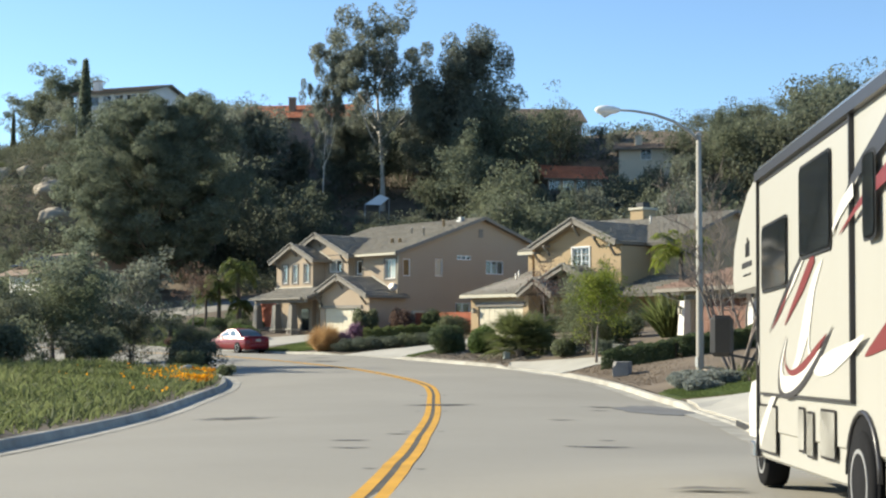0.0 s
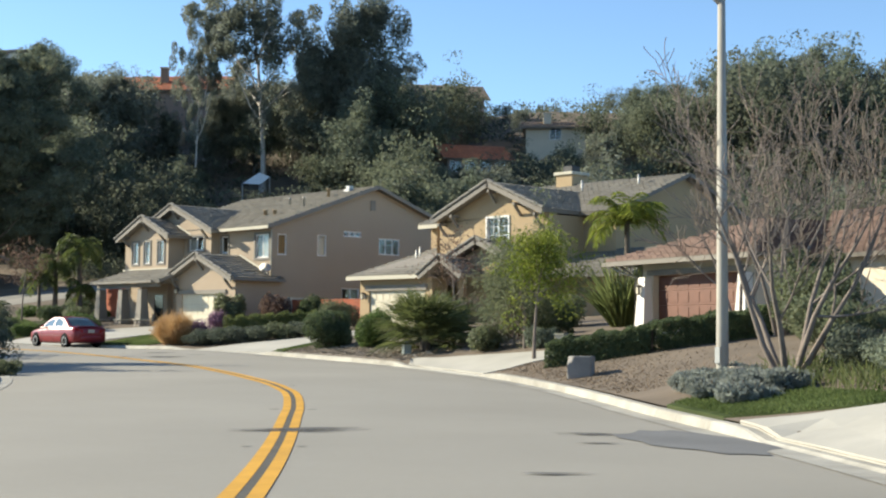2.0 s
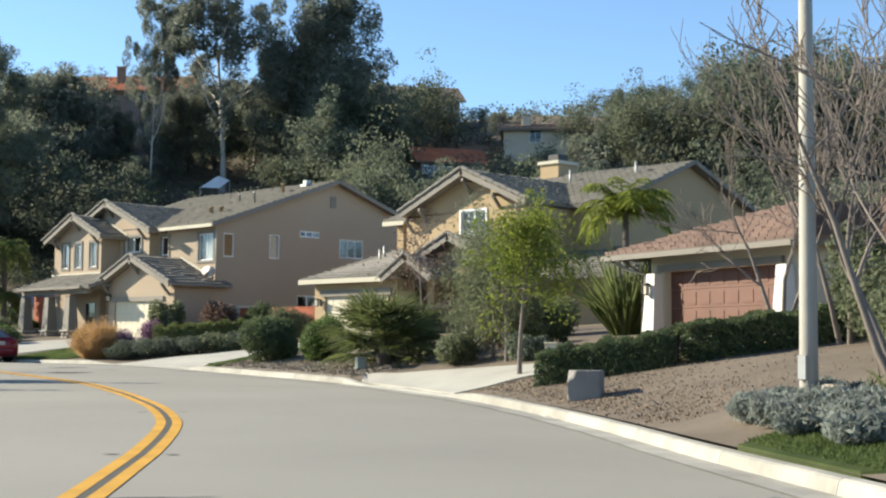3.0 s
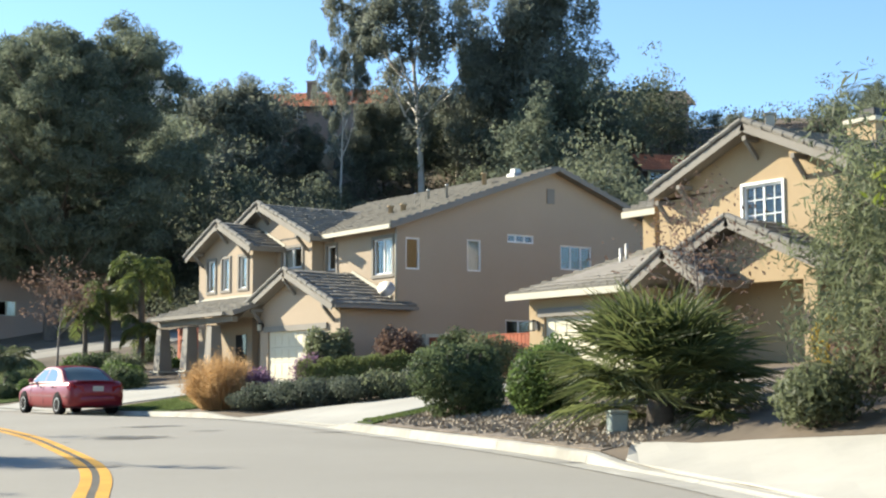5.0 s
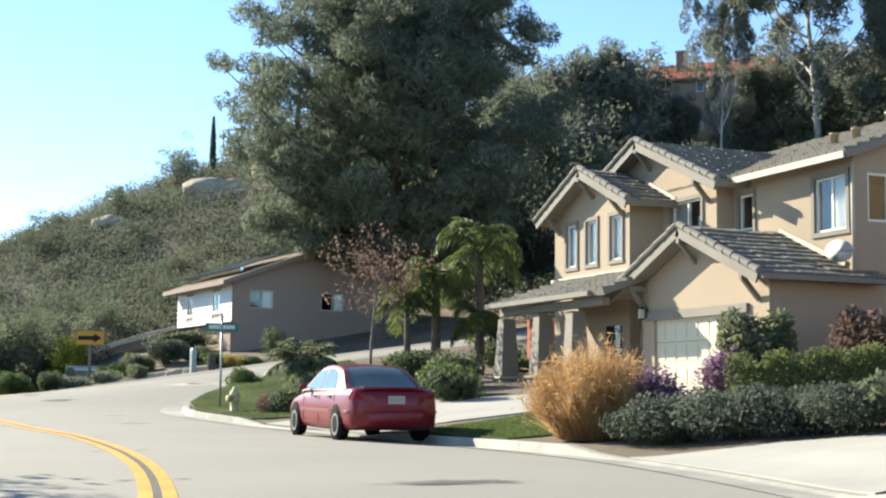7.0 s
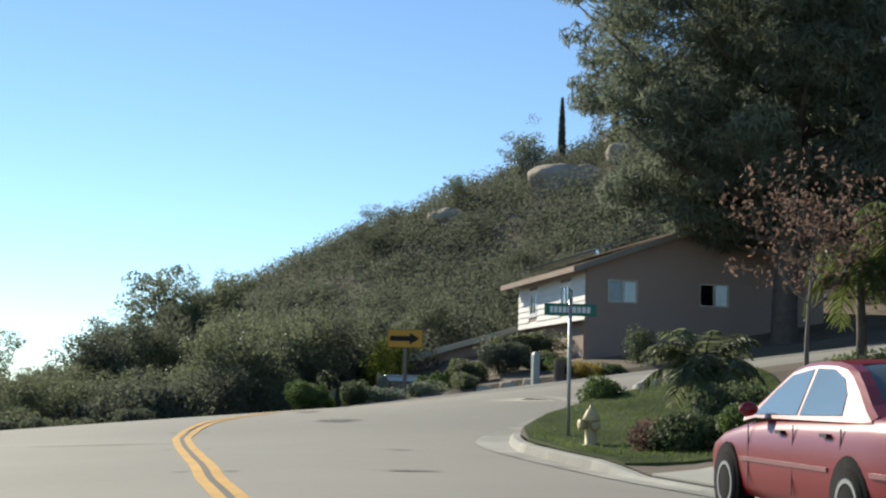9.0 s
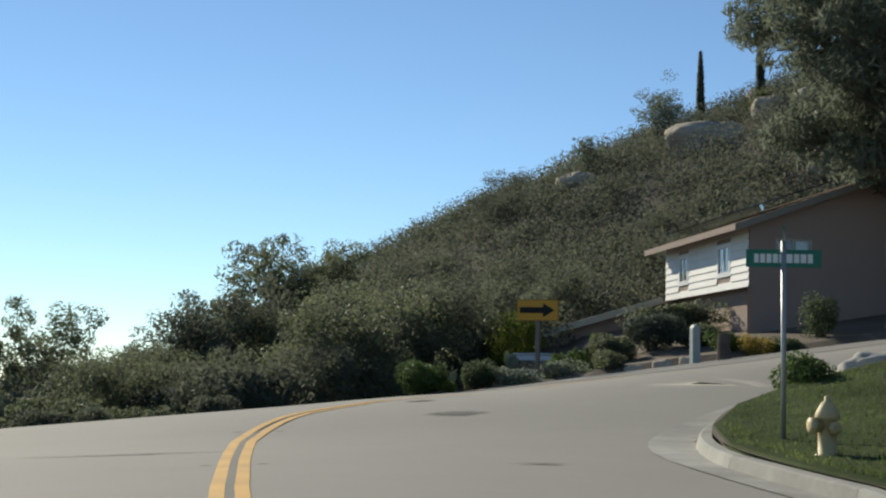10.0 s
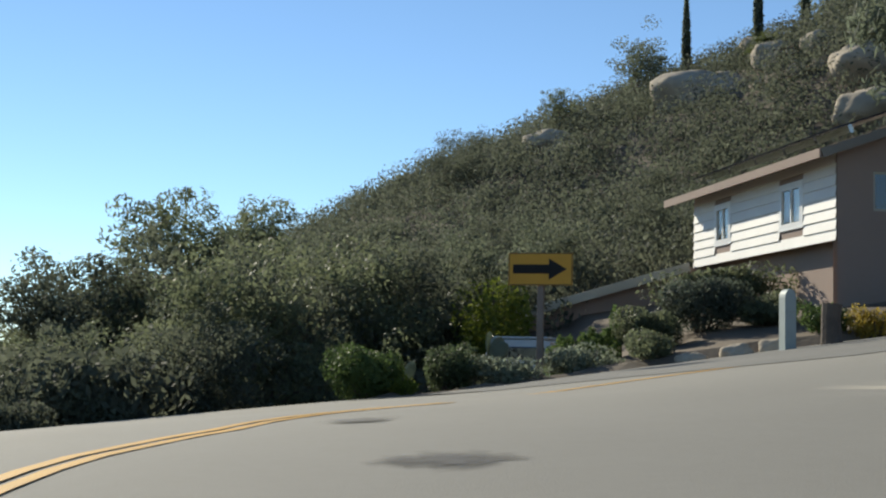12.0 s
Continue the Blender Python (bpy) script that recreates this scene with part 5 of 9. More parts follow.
def house_d():
    """Single-storey house with a clay roof, in its own frame: front to -x, the garage's left corner at the origin."""
    h = thing("house", pose(-7.4, -30.6, 0, 0, 0, -16), "cream stucco single-storey house with clay tiles and brown garage door", "house", "houses along the road")
    st = M["stucco_d"]
    base = -0.4
    roof = lambda *p: roof_slope("roof_tiles", M["tile_red"], h, *p, row=0.36, lip=0.09, under=M["trim"])
    A, B = (0, 0), (0, -5.6)
    wall("wall", st, h, A, B, base, 2.75, [(0.55, 4.9, 0.45, 2.35)], 0.3)
    garage_door(h, A, B, 0.55, 4.9, 0.45, 2.35, M["garage_brown_shaded"], inset=0.22)
    box("door_head", M["trim"], h, -0.1, 0.02, -5.1, -0.35, 2.35, 2.52)
    for y in (-0.28, -5.25):
        bm = bmesh.new()
        v0 = [bm.verts.new((-0.15 + a, y + b, 0.0)) for a, b in ((-0.28, -0.3), (0.16, -0.3), (0.16, 0.3), (-0.28, 0.3))]
        v1 = [bm.verts.new((-0.15 + a, y + b, 0.8)) for a, b in ((-0.2, -0.24), (0.16, -0.24), (0.16, 0.24), (-0.2, 0.24))]
        v2 = [bm.verts.new((-0.15 + a, y + b, 2.3)) for a, b in ((-0.1, -0.17), (0.16, -0.17), (0.16, 0.17), (-0.1, 0.17))]
        for lo, hi in ((v0, v1), (v1, v2)):
            for k in range(4):
                bm.faces.new((lo[k], lo[(k + 1) % 4], hi[(k + 1) % 4], hi[k]))
        bm.faces.new(v2)
        part("pier", bm, M["siding"], h)
    lantern(h, -0.22, -0.28, 1.9)
    wall("wall", st, h, (7.0, 0), (0, 0), base, 2.75)
    wall("wall", st, h, (0, -5.6), (2.5, -5.6), base, 2.75)
    A, B = (2.5, -5.6), (2.5, -14.0)
    w = (3.6, 5.2, 1.1, 2.3)
    wall("wall", st, h, A, B, base, 2.75, [w])
    window(h, A, B, *w, M["white"], "v", 0.1, M["trim_light"], curtain=0.6)
    wall("wall", st, h, (2.5, -14.0), (10.0, -14.0), base, 2.75)
    wall("wall", st, h, (10.0, -14.0), (10.0, 0), base, 2.75)
    roof((-0.6, 1.25, 2.85), (-0.6, -6.1, 2.85), (2.9, -3.0, 4.15), (2.9, -2.4, 4.15))
    roof((8.0, 1.25, 2.85), (-0.6, 1.25, 2.85), (2.9, -2.4, 4.15), (8.0, -2.4, 4.15))
    roof((-0.55, -6.1, 2.85), (4.0, -6.1, 2.85), (8.0, -3.0, 4.15), (2.9, -3.0, 4.15))
    roof((2.0, -5.9, 2.85), (2.0, -14.5, 2.85), (6.2, -11.0, 4.6), (6.2, -2.0, 4.6))
    roof((2.0, -14.5, 2.85), (10.5, -14.5, 2.85), (6.2, -11.0, 4.6), (6.2, -11.0, 4.6))
    roof((10.5, -14.5, 2.85), (10.5, 0.5, 2.85), (6.2, -2.0, 4.6), (6.2, -11.0, 4.6))
    beam("gutter", M["trim"], h, (-0.66, 1.3, 2.74), (-0.66, -6.1, 2.74), 0.13, 0.13)
    tube("downpipe", M["trim_light"], h, [(-0.6, 1.0, 2.7), (-0.35, 0.6, 2.45), (-0.05, 0.2, 2.3), (-0.05, 0.2, 0.5)], 0.045, 6)
    tube("downpipe", M["trim"], h, [(-0.5, 0.6, 2.7), (0.0, 0.4, 2.3), (0.0, 0.4, 0.5)], 0.04, 6)
    return h


house_d()


# ---- trees on the hill and in the yards ----
def big_pine(seed, height, reach, low):
    """An old pine: limbs in loose whorls, each with flat pads of upturned needles, longest at two fifths of the crown."""
    rng = np.random.default_rng(seed)
    tree = thing("pine_tree", Matrix(), "massive dark green pine with a rounded crown of needle pads", "tree")
    stem = lambda z: Vector((1.6 * (z / height) ** 2 - 0.3, 0.25 * math.sin(z * 0.4), z))
    runs = [([stem(height * k / 9) - Vector((0, 0, 0.4 if k == 0 else 0)) for k in range(10)], [0.55 * (1.02 - k / 10) for k in range(10)])]
    pads = []
    n = 82
    for k in range(n):
        f = (k + rng.uniform(0, 0.8)) / n
        z = low + (height - low) * f
        profile = reach * (0.62 + 0.38 * math.sin(math.pi * min(1, f / 0.42 * 0.5))) if f < 0.42 else reach * max(0.04, 1 - ((f - 0.42) / 0.62) ** 2) ** 0.5
        az = k * 2.4 + rng.uniform(-0.5, 0.5)
        length = profile * rng.uniform(0.66, 1.1) * (1 + 0.45 * (f - 0.45) * math.cos(az)) * (1 + 0.3 * max(0, math.cos(az - 2.6)) * math.exp(-((f - 0.5) / 0.24) ** 2))
        d = Vector((math.cos(az), math.sin(az), 0.05 + 0.5 * f))
        p, pts = stem(z - 0.12 * length), []
        for j in range(7):
            pts.append(p.copy())
            d = (d + Vector((rng.normal() * 0.08, rng.normal() * 0.08, 0.07))).normalized()
            p = p + d * (length / 6)
        runs.append((pts, [0.13 * (1.05 - j / 7) * (1.2 - 0.6 * f) for j in range(7)]))
        for j in range(2 if length > 3 else 1, 7):
            for _ in range(2 if j < 6 else 3):
                side = Vector((-d.y, d.x, 0)) * rng.normal() * 0.22 * length
                pads.append((pts[j] + side + Vector((0, 0, rng.uniform(-0.1, 0.55))), rng.uniform(0.55, 1.25) * (1.1 - 0.35 * f)))
    limb_mesh("trunk", runs, M["bark"], tree)
    spots, out = [], []
    for c, r in pads:
        per = int(190 * r * r) + 45
        b = blob_points(rng, per, r, r, r * 0.62, 0.45)
        b[:, 2] += 0.25 * r * (1 - (b[:, 0] ** 2 + b[:, 1] ** 2) / r**2)
        spots.append(np.array(c) + b)
        out.append(b / r + np.array([0, 0, 0.25]))
    quads_mesh("crown", leaf_quads(np.vstack(spots), 0.135, rng, 3.2, 0, 0.7, np.vstack(out), 0.6), M["pine"], tree)
    return tree


pine = big_pine(3, 18.4, 8.5, 6.4)
move_to(pine, 3.6, 38.2, z=0.6)

gum = make_tree("eucalyptus_tree", "tall eucalyptus with pale trunk and airy hanging foliage", "tree", 24, 8.4, M["euc"], M["bark_white"], 11,
                leaves=19000, size=0.24, clump=1.15, flat=1.15, stretch=2.4, droop=0.5, n_limbs=15, fork=0.32, radius=0.32, extra=0.15, rise=0.75)
move_to(gum, 39.0, 53.0, 0.95, 40, z=13.8)
plant_at(gum, 33.8, 56.8, 0.42, 200, tall=1.85)
gum_dense = make_tree("eucalyptus_tree", "dense dark eucalyptus with a full crown", "tree", 21, 4.2, M["euc"], M["bark"], 12,
                      leaves=40000, size=0.22, clump=1.35, flat=1.1, stretch=2.2, droop=0.4, n_limbs=17, fork=0.25, radius=0.34, extra=0.7, rise=0.7)
move_to(gum_dense, 45.5, 45.5, 0.98, 0)
plant_at(gum_dense, 43.0, 49.5, 0.74, 120)

oak = make_tree("oak_tree", "rounded dark evergreen oak on the hillside", "tree", 6.0, 4.0, M["oak"], M["bark"], 21,
                leaves=4200, size=0.2, clump=1.15, flat=0.75, stretch=1.5, n_limbs=9, fork=0.25, radius=0.2, extra=0.8, group="hillside trees")
oak_wide = make_tree("oak_tree", "broad grey-green oak on the hillside", "tree", 5.2, 4.8, M["scrub"], M["bark"], 22,
                     leaves=4200, size=0.2, clump=1.25, flat=0.7, stretch=1.5, n_limbs=9, fork=0.2, radius=0.2, extra=0.8, group="hillside trees")
young_pine = make_tree("pine_tree", "upright dark pine on the hillside", "tree", 10, 3.0, M["pine"], M["bark"], 23,
                       leaves=7500, size=0.20, clump=1.1, flat=0.8, stretch=2.3, n_limbs=16, fork=0.12, radius=0.2, extra=0.7, rise=0.25, up=0.3, group="hillside trees")
thin_gum = make_tree("eucalyptus_tree", "slender grey-green gum on the hillside", "tree", 10, 3.4, M["euc"], M["bark_white"], 24,
                     leaves=4800, size=0.215, clump=1.0, flat=1.0, stretch=2.3, droop=0.35, n_limbs=12, fork=0.25, radius=0.16, extra=0.5, group="hillside trees")


def away(x, y, spots):
    return all((x - a)**2 + (y - b)**2 > r * r for a, b, r in spots)


# clearings kept for the hill houses, the bend and the boulders
CLEAR = [(46, 79, 9), (68, 60, 8), (57.5, 43.5, 7), (66, 40, 6), (26, 86, 8), (4, 38, 9), (0, 46, 9), (8, 31, 8), (20, 31, 6), (6, 93, 8), (10, 81, 4.5), (9, 72, 5), (39, 53, 3), (36, 49, 4), (12, 77, 4), (40.7, 73, 4)]
# the skyline of the canopy by bearing, as slopes from two points of the street
OPEN = [((-54.7, -72.3, 0.8), (15, 21, 22.2, 25.1, 25.6, 28, 28.2, 30.2, 32.6, 33.0, 35.2, 35.5, 41.0, 41.3, 43.9, 47.5, 48.5, 51.2, 52.6, 53.7, 58),
         (0.15, 0.15, 0.16, 0.16, 0.137, 0.137, 0.165, 0.176, 0.174, 0.150, 0.150, 0.16, 0.16, 0.148, 0.146, 0.15, 0.157, 0.166, 0.18, 0.187, 0.18)),
        ((-24.6, -36.9, 0.3), (5, 26, 28.2, 30, 30.4, 32.2, 32.5, 41, 42.4, 44.3, 50, 52, 60), (0.22, 0.217, 0.231, 0.223, 0.195, 0.195, 0.25, 0.25, 0.22, 0.204, 0.2, 0.3, 0.3))]
# gaps in the canopy: eye, bearings, slope, and how far the thing stands that looks out through the gap
GAPS = [((-54.7, -72.3, 0.8), 36.2, 37.6, 0.086, 150), ((-54.7, -72.3, 0.8), 43.2, 45.1, 0.106, 158), ((-54.7, -72.3, 0.8), 32.7, 33.7, 0.118, 172),
        ((-54.7, -72.3, 0.8), 46.4, 47.4, 0.12, 160), ((-54.7, -72.3, 0.8), 22.8, 24.2, 0.08, 156), ((-24.6, -36.9, 0.3), 29.9, 31.4, 0.158, 124)]


# likewise over the trees below the bend
OPEN_BEND = [((-15.5, -7.0, 0.7), (-30, -13, -10.6, -9.6, -8.9, -8.4, -6.9, -5.2, -1, 1.3, 9), (0.05, 0.05, 0.04, 0.018, 0.035, 0.066, 0.07, 0.068, 0.08, 0.093, 0.12)),
             ((-14.6, 11.0, 0.9), (-30, -12, -10.8, -9.6, -6, -2.2, 1.3, 9), (0.02, 0.03, 0.062, 0.084, 0.088, 0.1, 0.115, 0.14))]


def canopy_top(x, y, r, table=OPEN):
    """Greatest height of a crown of radius r at a place."""
    top = 99.0
    for (ex, ey, ez), bear, slope in table:
        dist = math.hypot(x - ex, y - ey)
        mid, half = math.degrees(math.atan2(x - ex, y - ey)), math.degrees(r / dist)
        top = min(top, min(ez + dist * float(np.interp(mid + k * half, bear, slope)) for k in (-0.8, -0.4, 0, 0.4, 0.8)))
    for (ex, ey, ez), b0, b1, slope, reach in GAPS if table is OPEN else ():
        dist = math.hypot(x - ex, y - ey)
        mid, half = math.degrees(math.atan2(x - ex, y - ey)), math.degrees(r * 0.8 / dist)
        if dist < reach and mid + half > b0 and mid - half < b1:
            top = min(top, ez + dist * slope)
    return top


def extent(tree):
    """Height and radius of a tree's crown as built."""
    crown = [c for c in tree.children if c.name.startswith("crown")][0]
    n = len(crown.data.vertices)
    co = np.empty(3 * n, np.float32)
    crown.data.vertices.foreach_get("co", co)
    co = co.reshape(-1, 3)
    return float(np.quantile(co[:, 2], 0.997)), float(np.quantile(np.hypot(co[:, 0], co[:, 1]), 0.9))


EXTENT = {t: extent(t) for t in (oak, oak_wide, young_pine, thin_gum)}


def fitted(kind, x, y, size, table=OPEN):
    """A size at which the crown keeps below the open lines of sight."""
    tall, wide = EXTENT[kind]
    return min(size, (canopy_top(x, y, wide * size, table) - gz(x, y)) / tall)


forest = random.Random(5)
placed = [(35, 30), (50, 20), (40, 40), (70, 10)]
for kind, (x, y) in zip((oak, oak_wide, young_pine, thin_gum), placed):
    move_to(kind, x, y)
KINDS = [(oak, 0.40), (oak_wide, 0.30), (young_pine, 0.18), (thin_gum, 0.12)]
tries = 0
while len(placed) < 240 and tries < 12000:
    tries += 1
    x, y = forest.uniform(8, 95), forest.uniform(-12, 105)
    if 0.262 * x + 0.33 * y < 16 and not (x > 24 and y < 25):
        continue
    if not away(x, y, CLEAR) or any((x - a)**2 + (y - b)**2 < (7 if x < 62 else 14) for a, b in placed):
        continue
    if math.hypot(x + 20, y + 40) > 150:
        continue
    pick, k = forest.random(), 0
    while pick > KINDS[k][1] and k < 3:
        pick -= KINDS[k][1]
        k += 1
    kind = KINDS[k][0]
    size = fitted(kind, x, y, forest.uniform(0.6, 1.2) * (1.0 if x < 66 else 1.5))
    turn = forest.uniform(0, 360)
    if size < 0.3:
        continue
    placed.append((x, y))
    if not (x < 17 and y > 82) and math.hypot(x - 40.2, y - 50) > 2:   # the boulders on the ridge and the canopy stand free
        plant_at(kind, x, y, size, turn, sink=0.2)

# trees with a place of their own
for kind, x, y, s, turn in ((thin_gum, 29, 66, 1.2, 50), (thin_gum, 33, 72.5, 1.2, 150), (thin_gum, 36.3, 70.5, 1.2, 250), (oak, 27.5, 62, 1.2, 70), (oak, 74, 30, 1.6, 10), (oak_wide, 70, 18, 1.9, 80), (oak, 78, 20, 1.8, 200), (young_pine, 82, 16, 1.6, 0), (oak, 66, 26, 1.4, 30), (thin_gum, 31.5, 69, 1.1, 10), (thin_gum, 34, 66.5, 1.05, 200), (young_pine, 25, 72, 1.15, 90), 
                            (oak, 12, 46, 1.25, 30), (oak, 17, 52, 1.3, 210), (thin_gum, 23, 58, 0.9, 140), (oak, 41, 36, 1.75, 20), (oak, 5.0, 95.5, 0.6, 20), (oak_wide, 46, 38, 1.2, 50),
                            (oak, 62.6, 53.5, 0.75, 10), (oak_wide, 60, 56.5, 0.8, 100), (oak, 65.5, 51, 0.75, 200), (oak_wide, 58, 52, 0.8, 300), (oak_wide, 20, 24, 0.9, 40), (oak_wide, 27, 30, 0.9, 0), (oak, 26, 12, 0.8, 70), (oak, 24, -4, 0.7, 10), (young_pine, 27.5, 50, 1.0, 15), (young_pine, 31, 56, 0.95, 60),
                            (oak, 82, 26, 1.5, 0), (young_pine, 86, 22, 1.15, 0), (oak, 80, 12, 1.6, 120), (oak, 72, 22, 1.6, 60), (young_pine, 88, 12, 1.2, 33),
                            (oak_wide, 40, -12, 0.9, 0), (oak, 30, -22, 0.8, 90), (oak_wide, 44, 4, 1.0, 200), (oak, 22, -34, 0.8, 0), (oak_wide, 34, -36, 0.9, 30)):
    plant_at(kind, x, y, max(0.3, fitted(kind, x, y, s)), turn, sink=0.2)

# a screen of gums below the red-roofed hilltop house
for kind, x, y, s, turn in ((gum_dense, 28.6, 63.6, 0.6, 10), (thin_gum, 30.6, 62.6, 1.15, 80), (thin_gum, 26.6, 64.6, 1.1, 200), (gum_dense, 33.6, 61.6, 0.38, 170), (gum_dense, 37.4, 58.8, 0.46, 250), (gum_dense, 40.6, 56.6, 0.5, 40),
                            (oak, 54.7, 48.1, 1.12, 30), (oak_wide, 51.8, 50.0, 1.2, 90), (oak, 59.6, 49.0, 0.98, 210), (oak_wide, 62.8, 50.2, 0.85, 0), (oak, 48.0, 41.5, 1.3, 150)):
    plant_at(kind, x, y, s, turn)

ridge_pine = make_tree("pine_tree", "wind-shaped dark pine with bare trunk on the ridge", "tree", 7.5, 3.6, M["pine"], M["bark"], 26,
                       leaves=9000, size=0.17, clump=0.95, flat=0.6, stretch=2.4, n_limbs=14, fork=0.42, radius=0.22, extra=0.7, rise=0.4, up=0.4)
plant_at(ridge_pine, 20.5, 102.5, 1.0, 110)
move_to(ridge_pine, 24.2, 100.4, 1.15)

# rounded oaks dotted over the open slope
dots = random.Random(17)
for k in range(26):
    x, y = dots.uniform(-42, 4), dots.uniform(56, 100)
    plant_at((oak, oak_wide)[k % 2], x, y, dots.uniform(0.25, 0.42), dots.uniform(0, 360), sink=0.4)

for k in range(46):
    x, y = dots.uniform(-32, 8), dots.uniform(48, 88)
    kind = (oak, oak_wide, oak)[k % 3]
    size = fitted(kind, x, y, dots.uniform(0.35, 0.7), OPEN_BEND)
    if size > 0.15 and away(x, y, CLEAR):
        plant_at(kind, x, y, size, dots.uniform(0, 360), sink=0.3)

# cypress spires on the ridge
spire = thing("cypress_tree", Matrix(), "dark slender cypress spire on the ridge", "tree", "cypress spires")
tube("trunk", M["bark"], spire, [(0, 0, -0.3), (0, 0, 3)], [0.12, 0.06], 6)
srng = np.random.default_rng(31)
hh = srng.uniform(0.2, 6.2, 2600)
rr = 0.42 * np.sin(np.clip(hh / 6.2, 0, 1)**0.55 * math.pi)**0.7 * srng.uniform(0.6, 1.05, 2600) + 0.03
aa = srng.uniform(0, 2 * math.pi, 2600)
quads_mesh("foliage", leaf_quads(np.stack([rr * np.cos(aa), rr * np.sin(aa), hh], 1), 0.22, srng, 1.8, 0, 0.7), M["pine"], spire)
for x, y, s, tall in ((8.4, 97.5, 0.62, 1.5), (11.2, 92, 0.62, 1.75), (16.15, 98, 0.6, 1.5), (18.6, 83.3, 1.6, 1.1)):
    plant_at(spire, x, y, s, tall=tall)
move_to(spire, 26.0, 103.0)

# scrub over the whole slope: finer where it lies open to view
rng = np.random.default_rng(40)


def scrub_clumps(xs, ys, low, high, leaves):
    """Leaf places, and the ways they face, of round clumps standing on the ground."""
    places, faced = [], []
    for x, y, z in zip(xs, ys, ground_z(xs, ys)):
        r = rng.uniform(low, high) if z > 2 else rng.uniform(0.5, 1.1)
        blob = blob_points(rng, leaves, r, r, r * 0.75, 0.55)
        blob = blob[blob[:, 2] > -0.4 * r]
        places.append(np.array([x, y, z + r * 0.35]) + blob)
        faced.append(blob)
    return np.vstack(places), np.vstack(faced)


sx, sy = rng.uniform(-48, 26, 7600), rng.uniform(33, 106, 7600)
keep = (0.262 * sx + 0.33 * sy > 13.5) & (np.hypot(sx + 15, sy) < 112)
keep &= ~((sx > -8) & (sx < 10) & (sy < 53)) & ~((np.abs(sx - 7) < 3) & (np.abs(sy - 86.5) < 2)) & ~((np.abs(sx - 9.9) < 2) & (np.abs(sy - 71) < 1.6)) & ~((np.abs(sx + 1.4) < 1.4) & (np.abs(sy - 88) < 1.6))
near_p, near_f = scrub_clumps(sx[keep], sy[keep], 0.7, 1.9, 120)
fx, fy = rng.uniform(14, 110, 3400), rng.uniform(-50, 110, 3400)
ok = ((0.262 * fx + 0.33 * fy > 12) | (fx > 26)) & ~((fy > 24) & (fy < 38) & (fx < 30)) & ~((fx < 26) & (fy > 40)) & (np.hypot(fx - 40.5, fy - 71.5) > 3.5) & (np.hypot(fx - 36.3, fy - 49.5) > 4.5)
far_p, far_f = scrub_clumps(fx[ok], fy[ok], 0.7, 2.0, 46)
quads_mesh("hillside_scrub", np.vstack([leaf_quads(near_p, 0.135, rng, 1.6, out=near_f), leaf_quads(far_p, 0.22, rng, 1.6, out=far_f)]), M["scrub"])
tagged(bpy.data.objects["hillside_scrub"], "low grey-green chaparral scrub covering the hillside", "scrub", kind="stuff")


# ---- paving, lawns and street things ----
slab("driveway", kerb_points(-55.2, -48.2) + [(-26.2, -50.9), (-21.5, -58.5), (-25.0, -60.5), (-30.4, -54.3)], M["concrete"], "pale concrete driveway apron meeting the kerb", "driveway", lift=0.03)
slab("planting_bed", kerb_points(-59.5, -55.4) + [(-30.3, -54.6), (-25.2, -60.8), (-29.0, -65.0)], M["mulch"], "bed of brown mulch beside the driveway", "bed", lift=0.02)
slab("driveway", kerb_points(-33, -26.9) + [(-13.4, -26.2), (-13.4, -28.3), (-13.5, -30.4), (-13.6, -32.4), (-12.2, -33.0), (-8.4, -31.4), (-8.3, -35.8), (-12.5, -35.2), (-15.4, -33.7)], M["concrete"], "pale concrete driveway between shrubs and hedge", "driveway", lift=0.03)
slab("driveway", kerb_points(-15.6, -8.6) + [(-7.2, -12.6), (-0.9, -10.5), (-0.9, -15.2), (-5.6, -15.4)], M["concrete"], "pale concrete driveway up to the ochre house", "driveway", lift=0.03)
slab("driveway", kerb_points(1.4, 7.6) + [(-7.6, 7.4), (-1.75, 5.6), (-1.75, 0.7), (-5.5, 0.9)], M["concrete"], "pale concrete driveway up to the tan house", "driveway", lift=0.03)
slab("planting_bed", [(-13.3, -26.3), (-3.0, -25.5), (-3.2, -29.3), (-8.6, -31.2), (-12.2, -32.8), (-13.45, -32.3), (-13.35, -30.4)], M["soil"], "bare brown soil bed beside the driveway", "bed", lift=0.02)
slab("planting_bed", kerb_points(-26.7, -17.7) + [(-6, -15.6), (-4, -17), (-3, -25.4)], M["mulch"], "bed of pale wood-chip mulch under shrubs", "bed", lift=0.02)


